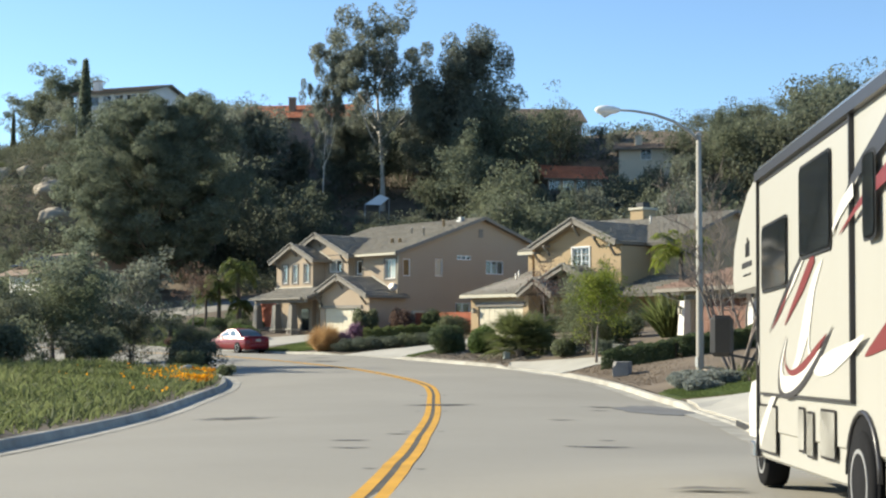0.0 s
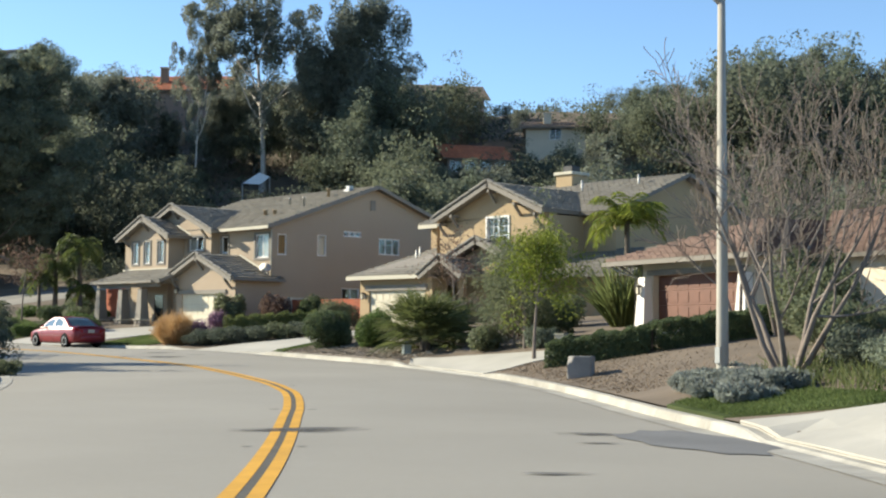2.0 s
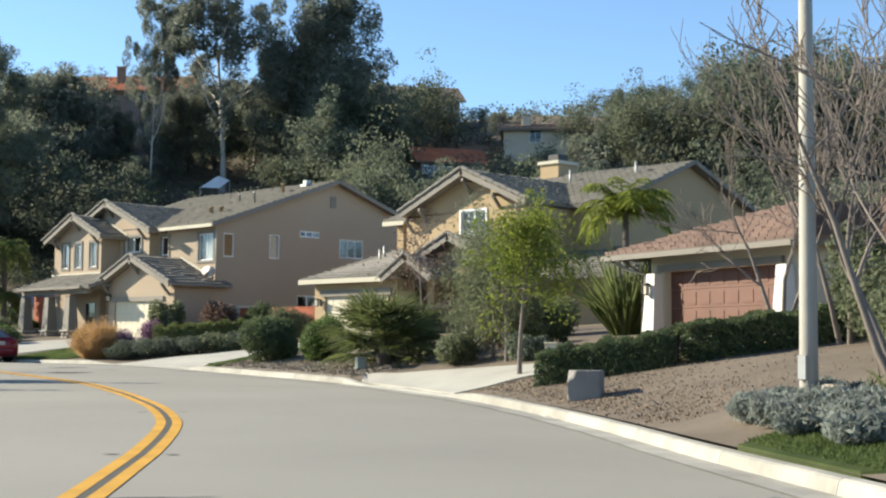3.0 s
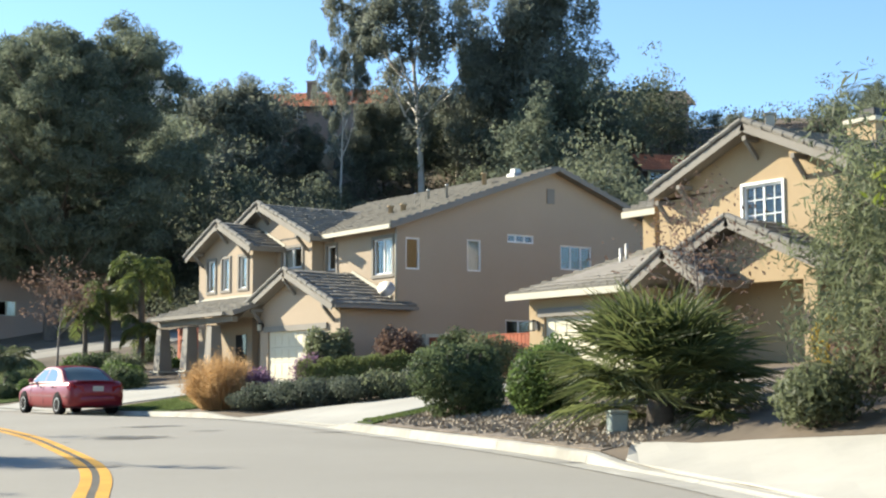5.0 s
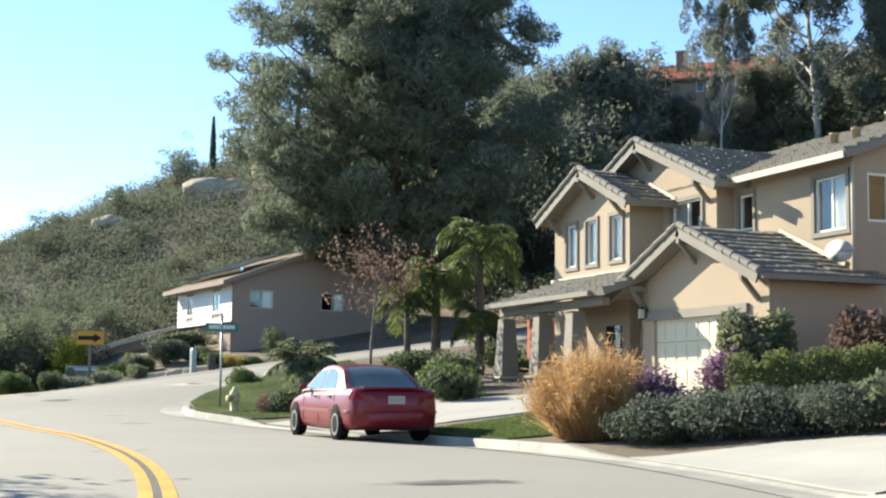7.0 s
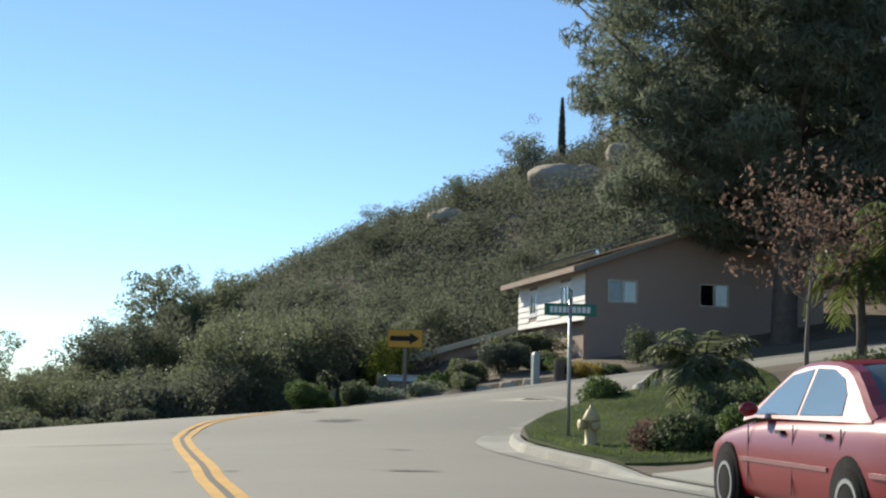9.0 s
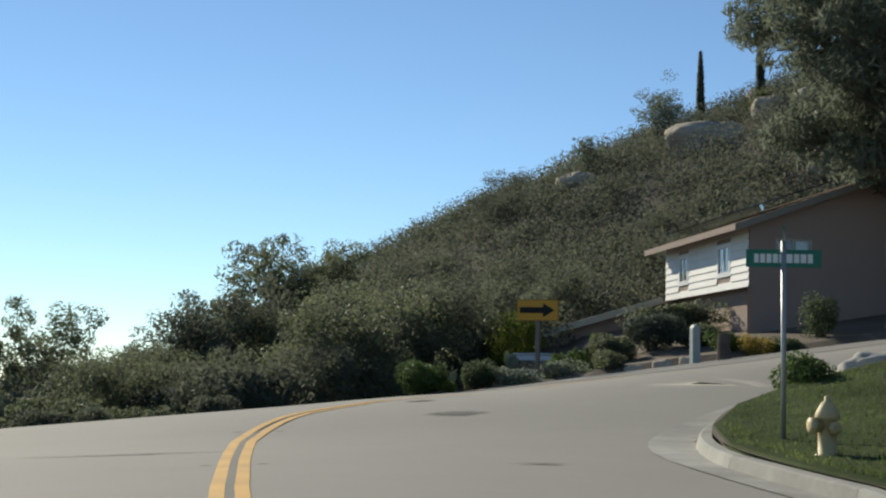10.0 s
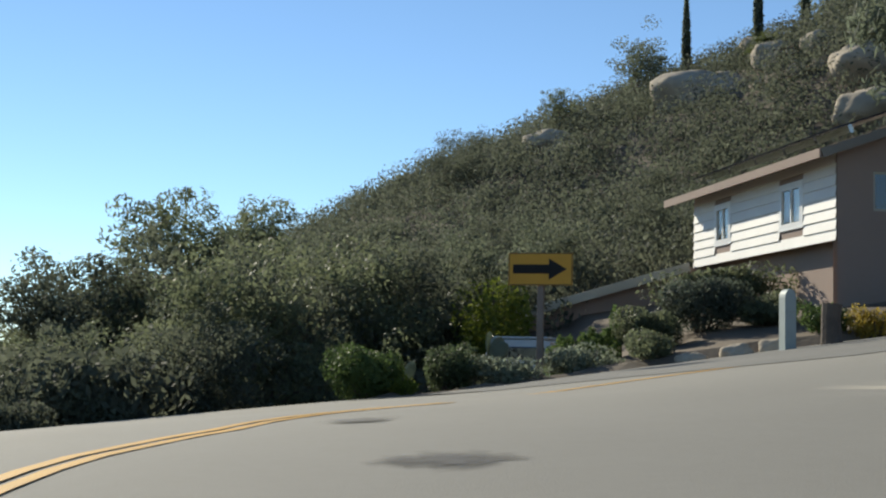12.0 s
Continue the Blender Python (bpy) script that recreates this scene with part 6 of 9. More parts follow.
def grass_patch(name, outline, count, height, width, mat, label, category, seed, lift=0.0):
    """Blades of grass over a patch of ground, one mesh."""
    rng = np.random.default_rng(seed)
    poly = np.array(outline, float)
    lo, hi = poly.min(0), poly.max(0)
    p = rng.uniform(lo, hi, (count, 2))
    inside = np.zeros(len(p), bool)
    j = len(poly) - 1
    for i in range(len(poly)):
        a, b = poly[i], poly[j]
        cross = ((a[1] > p[:, 1]) != (b[1] > p[:, 1])) & (p[:, 0] < (b[0] - a[0]) * (p[:, 1] - a[1]) / (b[1] - a[1] + 1e-12) + a[0])
        inside ^= cross
        j = i
    p = p[inside]
    root = np.c_[p, ground_z(p[:, 0], p[:, 1]) + lift]
    h = height * rng.uniform(0.5, 1.3, len(p))
    tip = root + np.c_[rng.normal(size=(len(p), 2)) * h[:, None] * 0.45, h]
    ob = quads_mesh(name, blade_quads(root, tip, width, rng), mat)
    return tagged(ob, label, category, kind="stuff")


LAWN_A = kerb_points(-4.6, 1.2) + [(-5.6, 0.8), (-6.6, -3.0), (-7.6, -4.6)]
LAWN_B = kerb_points(-17.6, -15.8) + [(-7.2, -15.5), (-7.6, -16.3)]
LAWN_CORNER = kerb_points(7.8, 23.3) + [(-3.4, 21.8), (-6.6, 7.6)]
LAWN_D = kerb_points(-48.0, -44.4) + [(-23.0, -44.9), (-23.6, -46.6), (-25.3, -49.2), (-26.3, -50.6)]
ROUGH = [(-23.6, -46.6), (-22.0, -44.6), (-17.5, -46.0), (-17, -52), (-21.6, -58.0), (-26.1, -50.9), (-25.3, -49.2)]
for poly, seed in ((LAWN_A, 1), (LAWN_B, 2), (LAWN_CORNER, 3), (LAWN_D, 4)):
    slab("lawn", poly, M["grass"], "short green lawn beside the kerb", "lawn", lift=0.03)
    grass_patch("lawn_blades", poly, 26000, 0.045, 0.012, M["grass"], "short green mown grass blades", "grass", seed, 0.03)

grass_patch("rough_grass", ROUGH, 9000, 0.3, 0.025, M["weed"], "rough grey-green weeds in the unkempt yard", "weeds", 5)

# meadow left of the road
rng = np.random.default_rng(50)
i0, i1 = index_at(-62, -78), index_at(-19.0, -24.5)
ii = rng.integers(i0, i1, 60000)
off = HALF + 0.25 + rng.gamma(1.6, 3.2, len(ii))
mp = LINE[ii] - RIGHT[ii] * off[:, None] + rng.normal(size=(len(ii), 2)) * 0.3
away_road = ((mp[:, None, ::1] - LINE[None, ::4])**2).sum(2).min(1) > (HALF + 0.25)**2
mp = mp[away_road & (off < 22)]
root = np.c_[mp, ground_z(mp[:, 0], mp[:, 1])]
h = rng.uniform(0.06, 0.26, len(root)) * (0.6 + 0.8 * (np.sin(root[:, 0] * 0.9) * np.sin(root[:, 1] * 0.7) > 0))
tip = root + np.c_[rng.normal(size=(len(root), 2)) * h[:, None] * 0.6, h]
tagged(quads_mesh("meadow_weeds", blade_quads(root, tip, 0.035, rng), M["weed"]), "rough green weeds on the verge beside the road", "weeds", kind="stuff")
# orange poppies nearest the bend
fi = rng.integers(index_at(-34, -46), index_at(-22.5, -30), 2600)
fo = HALF + 0.35 + rng.gamma(1.2, 0.55, len(fi))
fp = LINE[fi] - RIGHT[fi] * fo[:, None]
dens = (np.sin(fp[:, 0] * 1.3) + np.sin(fp[:, 1] * 1.1 + 1) + rng.normal(size=len(fi)) * 0.7) > (3.0 - 3.4 * step01(fp[:, 1], -41, -30))
fp = fp[dens]
fz = ground_z(fp[:, 0], fp[:, 1]) + rng.uniform(0.15, 0.32, len(fp))
tagged(quads_mesh("poppies", leaf_quads(np.c_[fp, fz], 0.085, rng, 1.0), M["orange_flower"]), "orange poppy flowers among the verge weeds", "flowers", kind="stuff")


def road_mark(name, x, y, along, across, mat, label, seed, lift=0.006, ragged=0.25):
    """An irregular flat stain or patch lying on the road."""
    r = random.Random(seed)
    i = index_at(x, y)
    t, q = TANGENT[i], RIGHT[i]
    n = 22
    pts = []
    for k in range(n):
        a = 2 * math.pi * k / n
        s = 1 + r.uniform(-ragged, ragged)
        px, py = x + t[0] * along * math.cos(a) * s + q[0] * across * math.sin(a) * s, y + t[1] * along * math.cos(a) * s + q[1] * across * math.sin(a) * s
        pts.append((px, py, float(road_z(px, py)) + lift))
    c = (x, y, float(road_z(x, y)) + lift)
    ob = link_mesh(name, [c, *pts], [(0, k + 1, (k + 1) % n + 1) for k in range(n)], mat)
    return tagged(ob, label, "road mark", kind="structure")


for k, (x, y, l, w) in enumerate(((-39, -46.3, 0.7, 1.0), (-41.6, -54, 0.12, 0.5), (-40, -53.1, 0.1, 0.3), (-38.2, -56.2, 0.1, 0.25), (-32.2, -44.9, 0.5, 1.35), (-32.3, -45.0, 0.16, 0.8), (-39.4, -57.3, 0.16, 0.8), (-42.6, -55.5, 0.1, 0.5), (-30.8, -48.6, 0.1, 0.35), (-29.5, -47.4, 0.3, 0.7),
                                   (-13.9, -12.4, 0.35, 0.9), (-19.8, -22.9, 0.12, 0.4), (-14.2, -26, 0.15, 0.5), (-16.2, -16.2, 0.9, 0.8), (-13.9, -14.9, 0.1, 0.5), (-12.2, -16.6, 0.12, 0.6),
                                   (-13.6, 7.3, 0.15, 0.5), (-18.2, 14.7, 0.07, 1.7), (-14.07, 24.6, 0.4, 0.45), (-13.5, 21.1, 0.55, 0.5), (-13.2, 12.5, 0.1, 0.4), (-34.4, -51.2, 0.1, 0.5), (-45.0, -64.0, 0.15, 0.6))):
    road_mark("road_stain", x, y, l, w, M["oil"], "dark oily stain on the grey asphalt", 40 + k, 0.007 + 0.0003 * k, 0.4)
for k, y in enumerate(range(-66, 22, 6)):
    i = int(np.abs(LINE[:, 1] - (y + 0.9)).argmin())
    for side in (-0.3, 0.3):
        x0, y0 = LINE[i] + RIGHT[i] * (paint_at(i) + side)
        road_mark("road_stain", x0, y0, 0.07, 0.13, M["oil"], "small dark scar of a lost lane reflector", 90 + k, 0.0085, 0.3)
road_mark("road_patch", -29.2, -48.9, 2.1, 0.85, M["asphalt_new"], "darker asphalt repair patch beside the gutter", 1, 0.010, 0.12)


def street_lamp():
    x, y = -22.33, -44.39
    z = gz(x, y)
    ob = thing("street_lamp", pose(x, y, z), "tall grey street lamp with a curved arm over the road", "street lamp")
    top = 6.64 - z
    tube("pole", M["pole"], ob, [(0, 0, -0.2), (0, 0, 0.25), (0, 0, top)], [0.13, 0.115, 0.07], 14)
    lathe("pole_cap", M["steel"], ob, [(0.09, top - 0.02), (0.09, top + 0.05), (0.02, top + 0.1)], sides=12)
    i = index_at(x, y)
    d = -RIGHT[i]
    arm = [(d[0] * u, d[1] * u, top - 0.15 + v) for u, v in ((0.0, 0.0), (0.25, 0.26), (0.7, 0.55), (1.3, 0.76), (1.9, 0.86), (2.35, 0.88))]
    tube("arm", M["steel"], ob, arm, [0.055, 0.05, 0.045, 0.04, 0.035, 0.032], 10)
    head = new("lamp_head")
    head.parent = ob
    o = Vector(arm[-1])
    n = Vector((d[0], d[1], 0))
    tube("housing", M["siding"], head, [o - n * 0.05, o + n * 0.08, o + n * 0.35, o + n * 0.6, o + n * 0.68], [0.05, 0.10, 0.14, 0.11, 0.03], 12)
    tube("lens", M["curtain"], head, [o + n * 0.18 - Vector((0, 0, 0.06)), o + n * 0.40 - Vector((0, 0, 0.13)), o + n * 0.58 - Vector((0, 0, 0.06))], [0.05, 0.10, 0.04], 10)
    box("hand_hole", M["steel"], ob, -0.16, -0.12, -0.06, 0.06, 0.4, 0.7, 0.01)


street_lamp()


def arrow_sign():
    x, y = -10.2, 37.75
    z = gz(x, y)
    ob = thing("arrow_sign", pose(x, y, z, 0, 0, -20), "amber sign with a large black arrow on a wooden post", "road sign")
    zc = 2.98 - z
    box("post", M["twig"], ob, -0.06, 0.06, 0.02, 0.14, -0.4, zc + 0.3, 0.01, "brown wooden post")
    box("plate", M["sign_yellow"], ob, -0.61, 0.61, -0.012, 0.0, zc - 0.305, zc + 0.305, 0.004)
    bm = bmesh.new()
    for s in ((-0.52, -0.085, 0.16, 0.085),):
        v = [bm.verts.new((a, -0.017, zc + b)) for a, b in ((s[0], s[1]), (s[2], s[1]), (s[2], -0.2), (0.5, 0.0), (s[2], 0.2), (s[2], s[3]), (s[0], s[3]))]
        bm.faces.new(v)
    bmesh.ops.extrude_face_region(bm, geom=bm.faces[:])
    part("arrow", bm, M["black"], ob, "black arrow pointing right")
    bm = bmesh.new()
    for a, b, c, d in ((-0.6, 0.6, -0.298, -0.285), (-0.6, 0.6, 0.285, 0.298), (-0.6, -0.587, -0.285, 0.285), (0.587, 0.6, -0.285, 0.285)):
        add_box(bm, a, b, -0.015, -0.011, zc + c, zc + d)
    part("border", bm, M["black"], ob)


arrow_sign()


def street_sign():
    x, y = -9.98, 14.35
    z = gz(x, y)
    ob = thing("street_sign", pose(x, y, z), "green street name blades on a thin steel post", "street sign")
    h = 2.46 - z
    tube("post", M["steel"], ob, [(0, 0, -0.3), (0, 0, h + 0.22)], 0.033, 8)
    for turn, zz, w in ((-8, h + 0.0, 0.46), (72, h + 0.26, 0.42)):
        blade = new("name_blade")
        blade.parent = ob
        blade.matrix_local = pose(0, 0, zz, 0, 0, turn)
        box("blade_plate", M["sign_green"], blade, -w, w, -0.006, 0.006, -0.11, 0.11, 0.004)
        bm = bmesh.new()
        u = -w + 0.10
        r = random.Random(int(turn) + 100)
        while u < w - 0.14:
            l = r.uniform(0.04, 0.075)
            add_box(bm, u, u + l, -0.010, -0.005, -0.055, 0.055)
            u += l + 0.018
        part("lettering_bars", bm, M["white"], blade, "unreadable pale lettering as bars")
    return ob


street_sign()


def hydrant():
    x, y = -10.0, 12.6
    ob = thing("fire_hydrant", pose(x, y, gz(x, y)), "faded yellow fire hydrant on the corner lawn", "hydrant")
    m = M["hydrant"]
    lathe("barrel", m, ob, [(0.15, -0.05), (0.15, 0.04), (0.105, 0.05), (0.105, 0.42), (0.14, 0.43), (0.14, 0.47), (0.12, 0.52), (0.07, 0.61), (0.035, 0.63), (0.035, 0.68), (0.01, 0.69)], sides=16)
    lathe("outlet", m, ob, [(0.075, 0.0), (0.075, 0.16), (0.09, 0.16), (0.09, 0.21), (0.03, 0.22)], ((0, 0, 0.36), (-1, -0.2, 0)), 12)
    lathe("outlet", m, ob, [(0.055, 0.0), (0.055, 0.15), (0.07, 0.15), (0.07, 0.19), (0.03, 0.2)], ((0, 0, 0.34), (0.2, -1, 0)), 12)
    lathe("outlet", m, ob, [(0.055, 0.0), (0.055, 0.15), (0.07, 0.15), (0.07, 0.19), (0.03, 0.2)], ((0, 0, 0.34), (-0.2, 1, 0)), 12)


hydrant()


def mailbox():
    x, y = -6.15, 35.7
    ob = thing("mailbox_pillar", pose(x, y, gz(x, y), 0, 0, 10) @ Matrix.Diagonal((0.72, 0.72, 1.0, 1)), "grey-green mailbox pillar with a rounded top", "mailbox")
    bm = bmesh.new()
    prof = [(-0.15, -0.2), (-0.15, 0.98)] + [(-0.15 * math.cos(a), 0.98 + 0.15 * math.sin(a)) for a in (math.pi * k / 8 for k in range(1, 8))] + [(0.15, 0.98), (0.15, -0.2)]
    v = [bm.verts.new((a, -0.14, b)) for a, b in prof]
    f = bm.faces.new(v)
    r = bmesh.ops.extrude_face_region(bm, geom=[f])
    for e in r["geom"]:
        if isinstance(e, bmesh.types.BMVert):
            e.co.y += 0.3
    part("body", bm, M["mailbox"], ob)
    box("door", M["mailbox"], ob, -0.11, 0.11, -0.155, -0.142, 0.72, 0.98, 0.005)
    st = thing("tree_stump", pose(-5.35, 35.75, gz(-5.35, 35.75)), "dark cut tree stump beside the road", "stump")
    bm = bmesh.new()
    add_ring_tube(bm, [(0, 0, -0.2), (0.01, 0, 0.1), (0, 0.01, 0.5), (0.02, 0, 0.78)], [0.24, 0.19, 0.17, 0.18], 11)
    part("stump_wood", bm, M["bark"], st)


mailbox()


def rock(name, x, y, sx, sy, sz, seed, mat=None, label="weathered pale granite boulder", sink=0.25, z=None, turn=0, cap=1.0):
    """A rounded boulder with broken faces."""
    bm = bmesh.new()
    bmesh.ops.create_icosphere(bm, subdivisions=4, radius=1.0)
    off = Vector((seed * 3.7, seed * 1.9, seed * 0.7))
    for v in bm.verts:
        n = noise.noise(v.co * 1.3 + off) * 0.28 + noise.noise(v.co * 3.1 + off) * 0.10 + noise.noise(v.co * 8 + off) * 0.025
        c = v.co * (1 + n)
        v.co = Vector((max(-cap, min(cap, c.x)) / cap * sx, max(-cap, min(cap, c.y)) / cap * sy, max(-0.9 * cap, min(1.05 * cap, c.z)) / cap * sz))
    ob = part(name, bm, mat or M["granite"], None)
    ob.data.shade_smooth()
    ob.matrix_basis = pose(x, y, (gz(x, y) if z is None else z) + sz * (0.8 - sink * 2), 0, 0, turn)
    return tagged(ob, label, "boulder")


rock("boulder", -19.0, -38.1, 0.38, 0.28, 0.28, 1, M["granite_grey"], "squared grey granite boulder beside the kerb", turn=35, sink=0.1, cap=0.66)
rock("boulder", -20.1, -38.5, 0.55, 0.28, 0.06, 2, M["concrete"], "flat pale stone slab lying on the bare soil", turn=40)
rock("boulder", -22.6, -44.9, 0.34, 0.30, 0.26, 3, label="pale rounded rock at the foot of the lamp post")
rock("boulder", -5.6, 23.0, 0.75, 0.5, 0.32, 4, M["concrete"], "large whitish boulder beside the corner lawn")
rock("boulder", 7.0, 88.4, 3.1, 2.2, 1.6, 5, z=16.0, label="huge rounded tan granite outcrop on the ridge")
rock("boulder", -1.4, 89.3, 1.5, 1.2, 0.8, 6, label="low tan granite outcrop on the ridge")
rock("boulder", 12.5, 95.5, 1.4, 1.2, 1.0, 7)
for x, y, r, seed in ((10.1, 81.8, 0.8, 24), (10.9, 81.0, 0.6, 25), (8.7, 83.9, 0.4, 26), (12.6, 80.0, 0.85, 27), (14.0, 82.5, 1.0, 8), (16.4, 81.0, 1.2, 9), (12.2, 84.5, 1.3, 10), (18.2, 80.5, 1.4, 11), (20.5, 80.0, 1.1, 12), (10.6, 87.0, 1.6, 15), (13.0, 79.5, 0.9, 16)):
    rock("boulder", x, y, r * 0.8, r * 0.65, r * 0.6, seed, label="tan granite boulder among others on the ridge")
rock("boulder", 10.2, 72.0, 2.1, 1.5, 1.1, 28, label="long pale granite boulder on the open slope")
rock("boulder", 12.0, 77.0, 2.0, 1.6, 1.3, 17, label="pale granite boulder on the open slope")
rock("boulder", 40.7, 73.0, 2.6, 2.0, 1.7, 18, label="rounded pale boulder below the red-roofed house")
rock("boulder", -9.5, 70.0, 1.2, 0.9, 0.5, 13)
rock("boulder", -28.0, -24.6, 0.30, 0.22, 0.24, 14, M["concrete"], "small white painted rock on the verge")
for k, (x, y) in enumerate(((-6.9, 36.2), (-6.1, 36.6), (-7.6, 36.7))):
    rock("boulder", x, y, 0.3, 0.24, 0.22, 20 + k, label="mossy pale rock along the road edge")


def utility_box():
    x, y = -12.5, -24.95
    ob = thing("utility_box", pose(x, y, gz(x, y), 0, 0, 60), "low grey-green utility cabinet under the fan palm", "utility box")
    box("cabinet", M["mailbox"], ob, -0.15, 0.15, -0.13, 0.13, 0.04, 0.30, 0.02)
    box("lid", M["mailbox"], ob, -0.165, 0.165, -0.145, 0.145, 0.30, 0.34, 0.015)
    box("plinth", M["concrete"], ob, -0.22, 0.22, -0.18, 0.18, -0.1, 0.04, 0.02)


utility_box()
box("storm_drain", M["black"], None, 0, 0.03, -0.95, 0.95, 0.0, 0.11)
drain = bpy.data.objects["storm_drain"]
i = int(np.abs(KERB_R[:, 1] + 54.9).argmin())
drain.matrix_basis = pose(KERB_R[i, 0] - 0.03, KERB_R[i, 1], float(road_z(*KERB_R[i])) + 0.012, 0, 0, math.degrees(math.atan2(KERB_T[i, 1], KERB_T[i, 0])) - 90)
tagged(drain, "dark storm drain mouth in the kerb", "drain", kind="structure")


def fence():
    ob = thing("fence", Matrix(), "redwood board fence between the two houses", "fence")
    base = gz(1.8, -4)
    for k in range(44):
        y = -0.15 - 0.19 * k
        box("board", M["fence"], ob, 1.80, 1.82, y - 0.086, y + 0.086, base - 0.1, 2.15 + 0.02 * ((k * 7) % 3 - 1))
    for k in range(5):
        y = -0.2 - 2.05 * k
        box("post", M["fence"], ob, 1.83, 1.93, y - 0.05, y + 0.05, base - 0.2, 2.2)
    beam("rail", M["fence"], ob, (1.86, -0.1, 2.17), (1.86, -8.5, 2.17), 0.14, 0.04)
    beam("rail", M["fence"], ob, (1.85, -0.1, 1.0), (1.85, -8.5, 1.0), 0.05, 0.09)


fence()
gate = thing("fence", Matrix(), "redwood board fence beside the porch", "fence")
for k in range(11):
    box("board", M["fence"], gate, -0.62, -0.60, 12.0 + 0.19 * k, 12.172 + 0.19 * k, 0.3, 2.9)
for y in (12.0, 14.05):
    box("post", M["fence"], gate, -0.59, -0.49, y - 0.05, y + 0.05, 0.2, 2.95)
beam("rail", M["fence"], gate, (-0.56, 12.0, 2.92), (-0.56, 14.1, 2.92), 0.14, 0.04)
mb = thing("meter_box", pose(2.1, -0.12, 1.7), "pale metal meter cabinet on the stucco wall", "meter box")
box("case", M["trim_light"], mb, -0.45, 0.45, -0.12, 0.1, -0.25, 0.62, 0.02)
wk = thing("garden_post", pose(-13.0, -32.1, gz(-13.0, -32.1), 0, 0, 25), "short white cabinet post at the driveway edge", "post")
box("stake", M["trim_light"], wk, -0.18, 0.18, -0.14, 0.14, -0.1, 0.36, 0.02)
box("cap", M["trim_light"], wk, -0.2, 0.2, -0.16, 0.16, 0.36, 0.4, 0.015)


def overlay():
    """Darker resurfaced lane on the climbing branch, with a ragged start."""
    r = random.Random(88)
    i0, i1 = index_at(-11.2, 29.7), LAST - 2
    verts, faces = [], []
    for n, i in enumerate(range(i0, i1)):
        a, b = -5.6, min(2.0, -5.4 + 2.0 * n) + r.uniform(-0.08, 0.08)
        for c in range(10):
            x, y = LINE[i] + RIGHT[i] * (a + (b - a) * c / 9)
            verts.append((x, y, float(road_z(x, y)) + 0.008))
    for k in range(i1 - i0 - 1):
        for c in range(9):
            j = k * 10 + c
            faces.append((j, j + 10, j + 11, j + 1))
    tagged(link_mesh("road_patch", verts, faces, M["asphalt_old"], None, smooth=True), "darker resurfaced lane on the climbing road", "road mark", kind="structure")


overlay()


def cactus(x, y, seed):
    """Prickly pear: flat oval pads growing out of one another."""
    r = random.Random(seed)
    ob = thing("cactus", pose(x, y, gz(x, y)), "prickly pear cactus with pale flat pads", "cactus", "prickly pears")
    tops = [(Vector((0, 0, 0.0)), 0.0)]
    for k in range(20):
        base, lean = tops[r.randrange(min(len(tops), 7))]
        lean = max(-1.1, min(1.1, lean + r.uniform(-0.9, 0.9)))
        w, h, turn = r.uniform(0.13, 0.2), r.uniform(0.22, 0.32), r.uniform(0, math.pi)
        bm = bmesh.new()
        bmesh.ops.create_icosphere(bm, subdivisions=2, radius=1)
        m = Matrix.Translation(base) @ Matrix.Rotation(turn, 4, "Z") @ Matrix.Rotation(lean, 4, "Y") @ Matrix.Translation((0, 0, h * 0.9)) @ Matrix.Diagonal((w, 0.028, h, 1))
        bm.transform(m)
        pad = part("pad", bm, M["leaf_grey"] if k % 4 else M["mailbox"], ob)
        pad.data.shade_smooth()
        tops.append((m @ Vector((0, 0, 0.85)), lean))


for k, (x, y) in enumerate(((-11.6, 39.6), (-12.3, 40.2), (-10.9, 40.4))):
    cactus(x, y, 300 + k)


# ---- yard plants ----
def fan_palm(x, y, trunk, frond, count, seed, mat, label, droop=0.25, name="fan_palm", low=84):
    """Fan fronds: each a stalk with a wheel of narrow blades."""
    rng = np.random.default_rng(seed)
    ob = thing(name, pose(x, y, gz(x, y)), label, "palm")
    tube("trunk", M["bark"], ob, [(0, 0, -0.2), (0, 0, trunk * 0.6), (0, 0, trunk)], [0.22, 0.19, 0.15], 9)
    roots, tips = [], []
    bm = bmesh.new()
    for k in range(count):
        az = k * 2.4 + rng.uniform(-0.2, 0.2)
        el = math.radians(rng.uniform(-14, low))
        d = Vector((math.cos(az) * math.cos(el), math.sin(az) * math.cos(el), math.sin(el)))
        s = Vector((-math.sin(az), math.cos(az), 0))
        u = s.cross(d)
        hub = Vector((0, 0, trunk)) + d * frond * rng.uniform(0.45, 0.6)
        add_ring_tube(bm, [(0, 0, trunk - 0.05), tuple(hub)], [0.018, 0.01], 4, cap=False)
        for b in range(26):
            a = (b / 25 - 0.5) * math.radians(210)
            t = d * math.cos(a) + s * math.sin(a)
            length = frond * rng.uniform(0.5, 0.62) * (0.75 + 0.25 * math.cos(a))
            tip = hub + t * length + Vector((0, 0, -droop * length * rng.uniform(0.4, 1.1)))
            roots.append(tuple(hub))
            tips.append(tuple(tip))
    part("stalk", bm, M["leaf_olive"], ob)
    quads_mesh("frond_crown", blade_quads(np.array(roots), np.array(tips), 0.03, rng), mat, ob)
    return ob


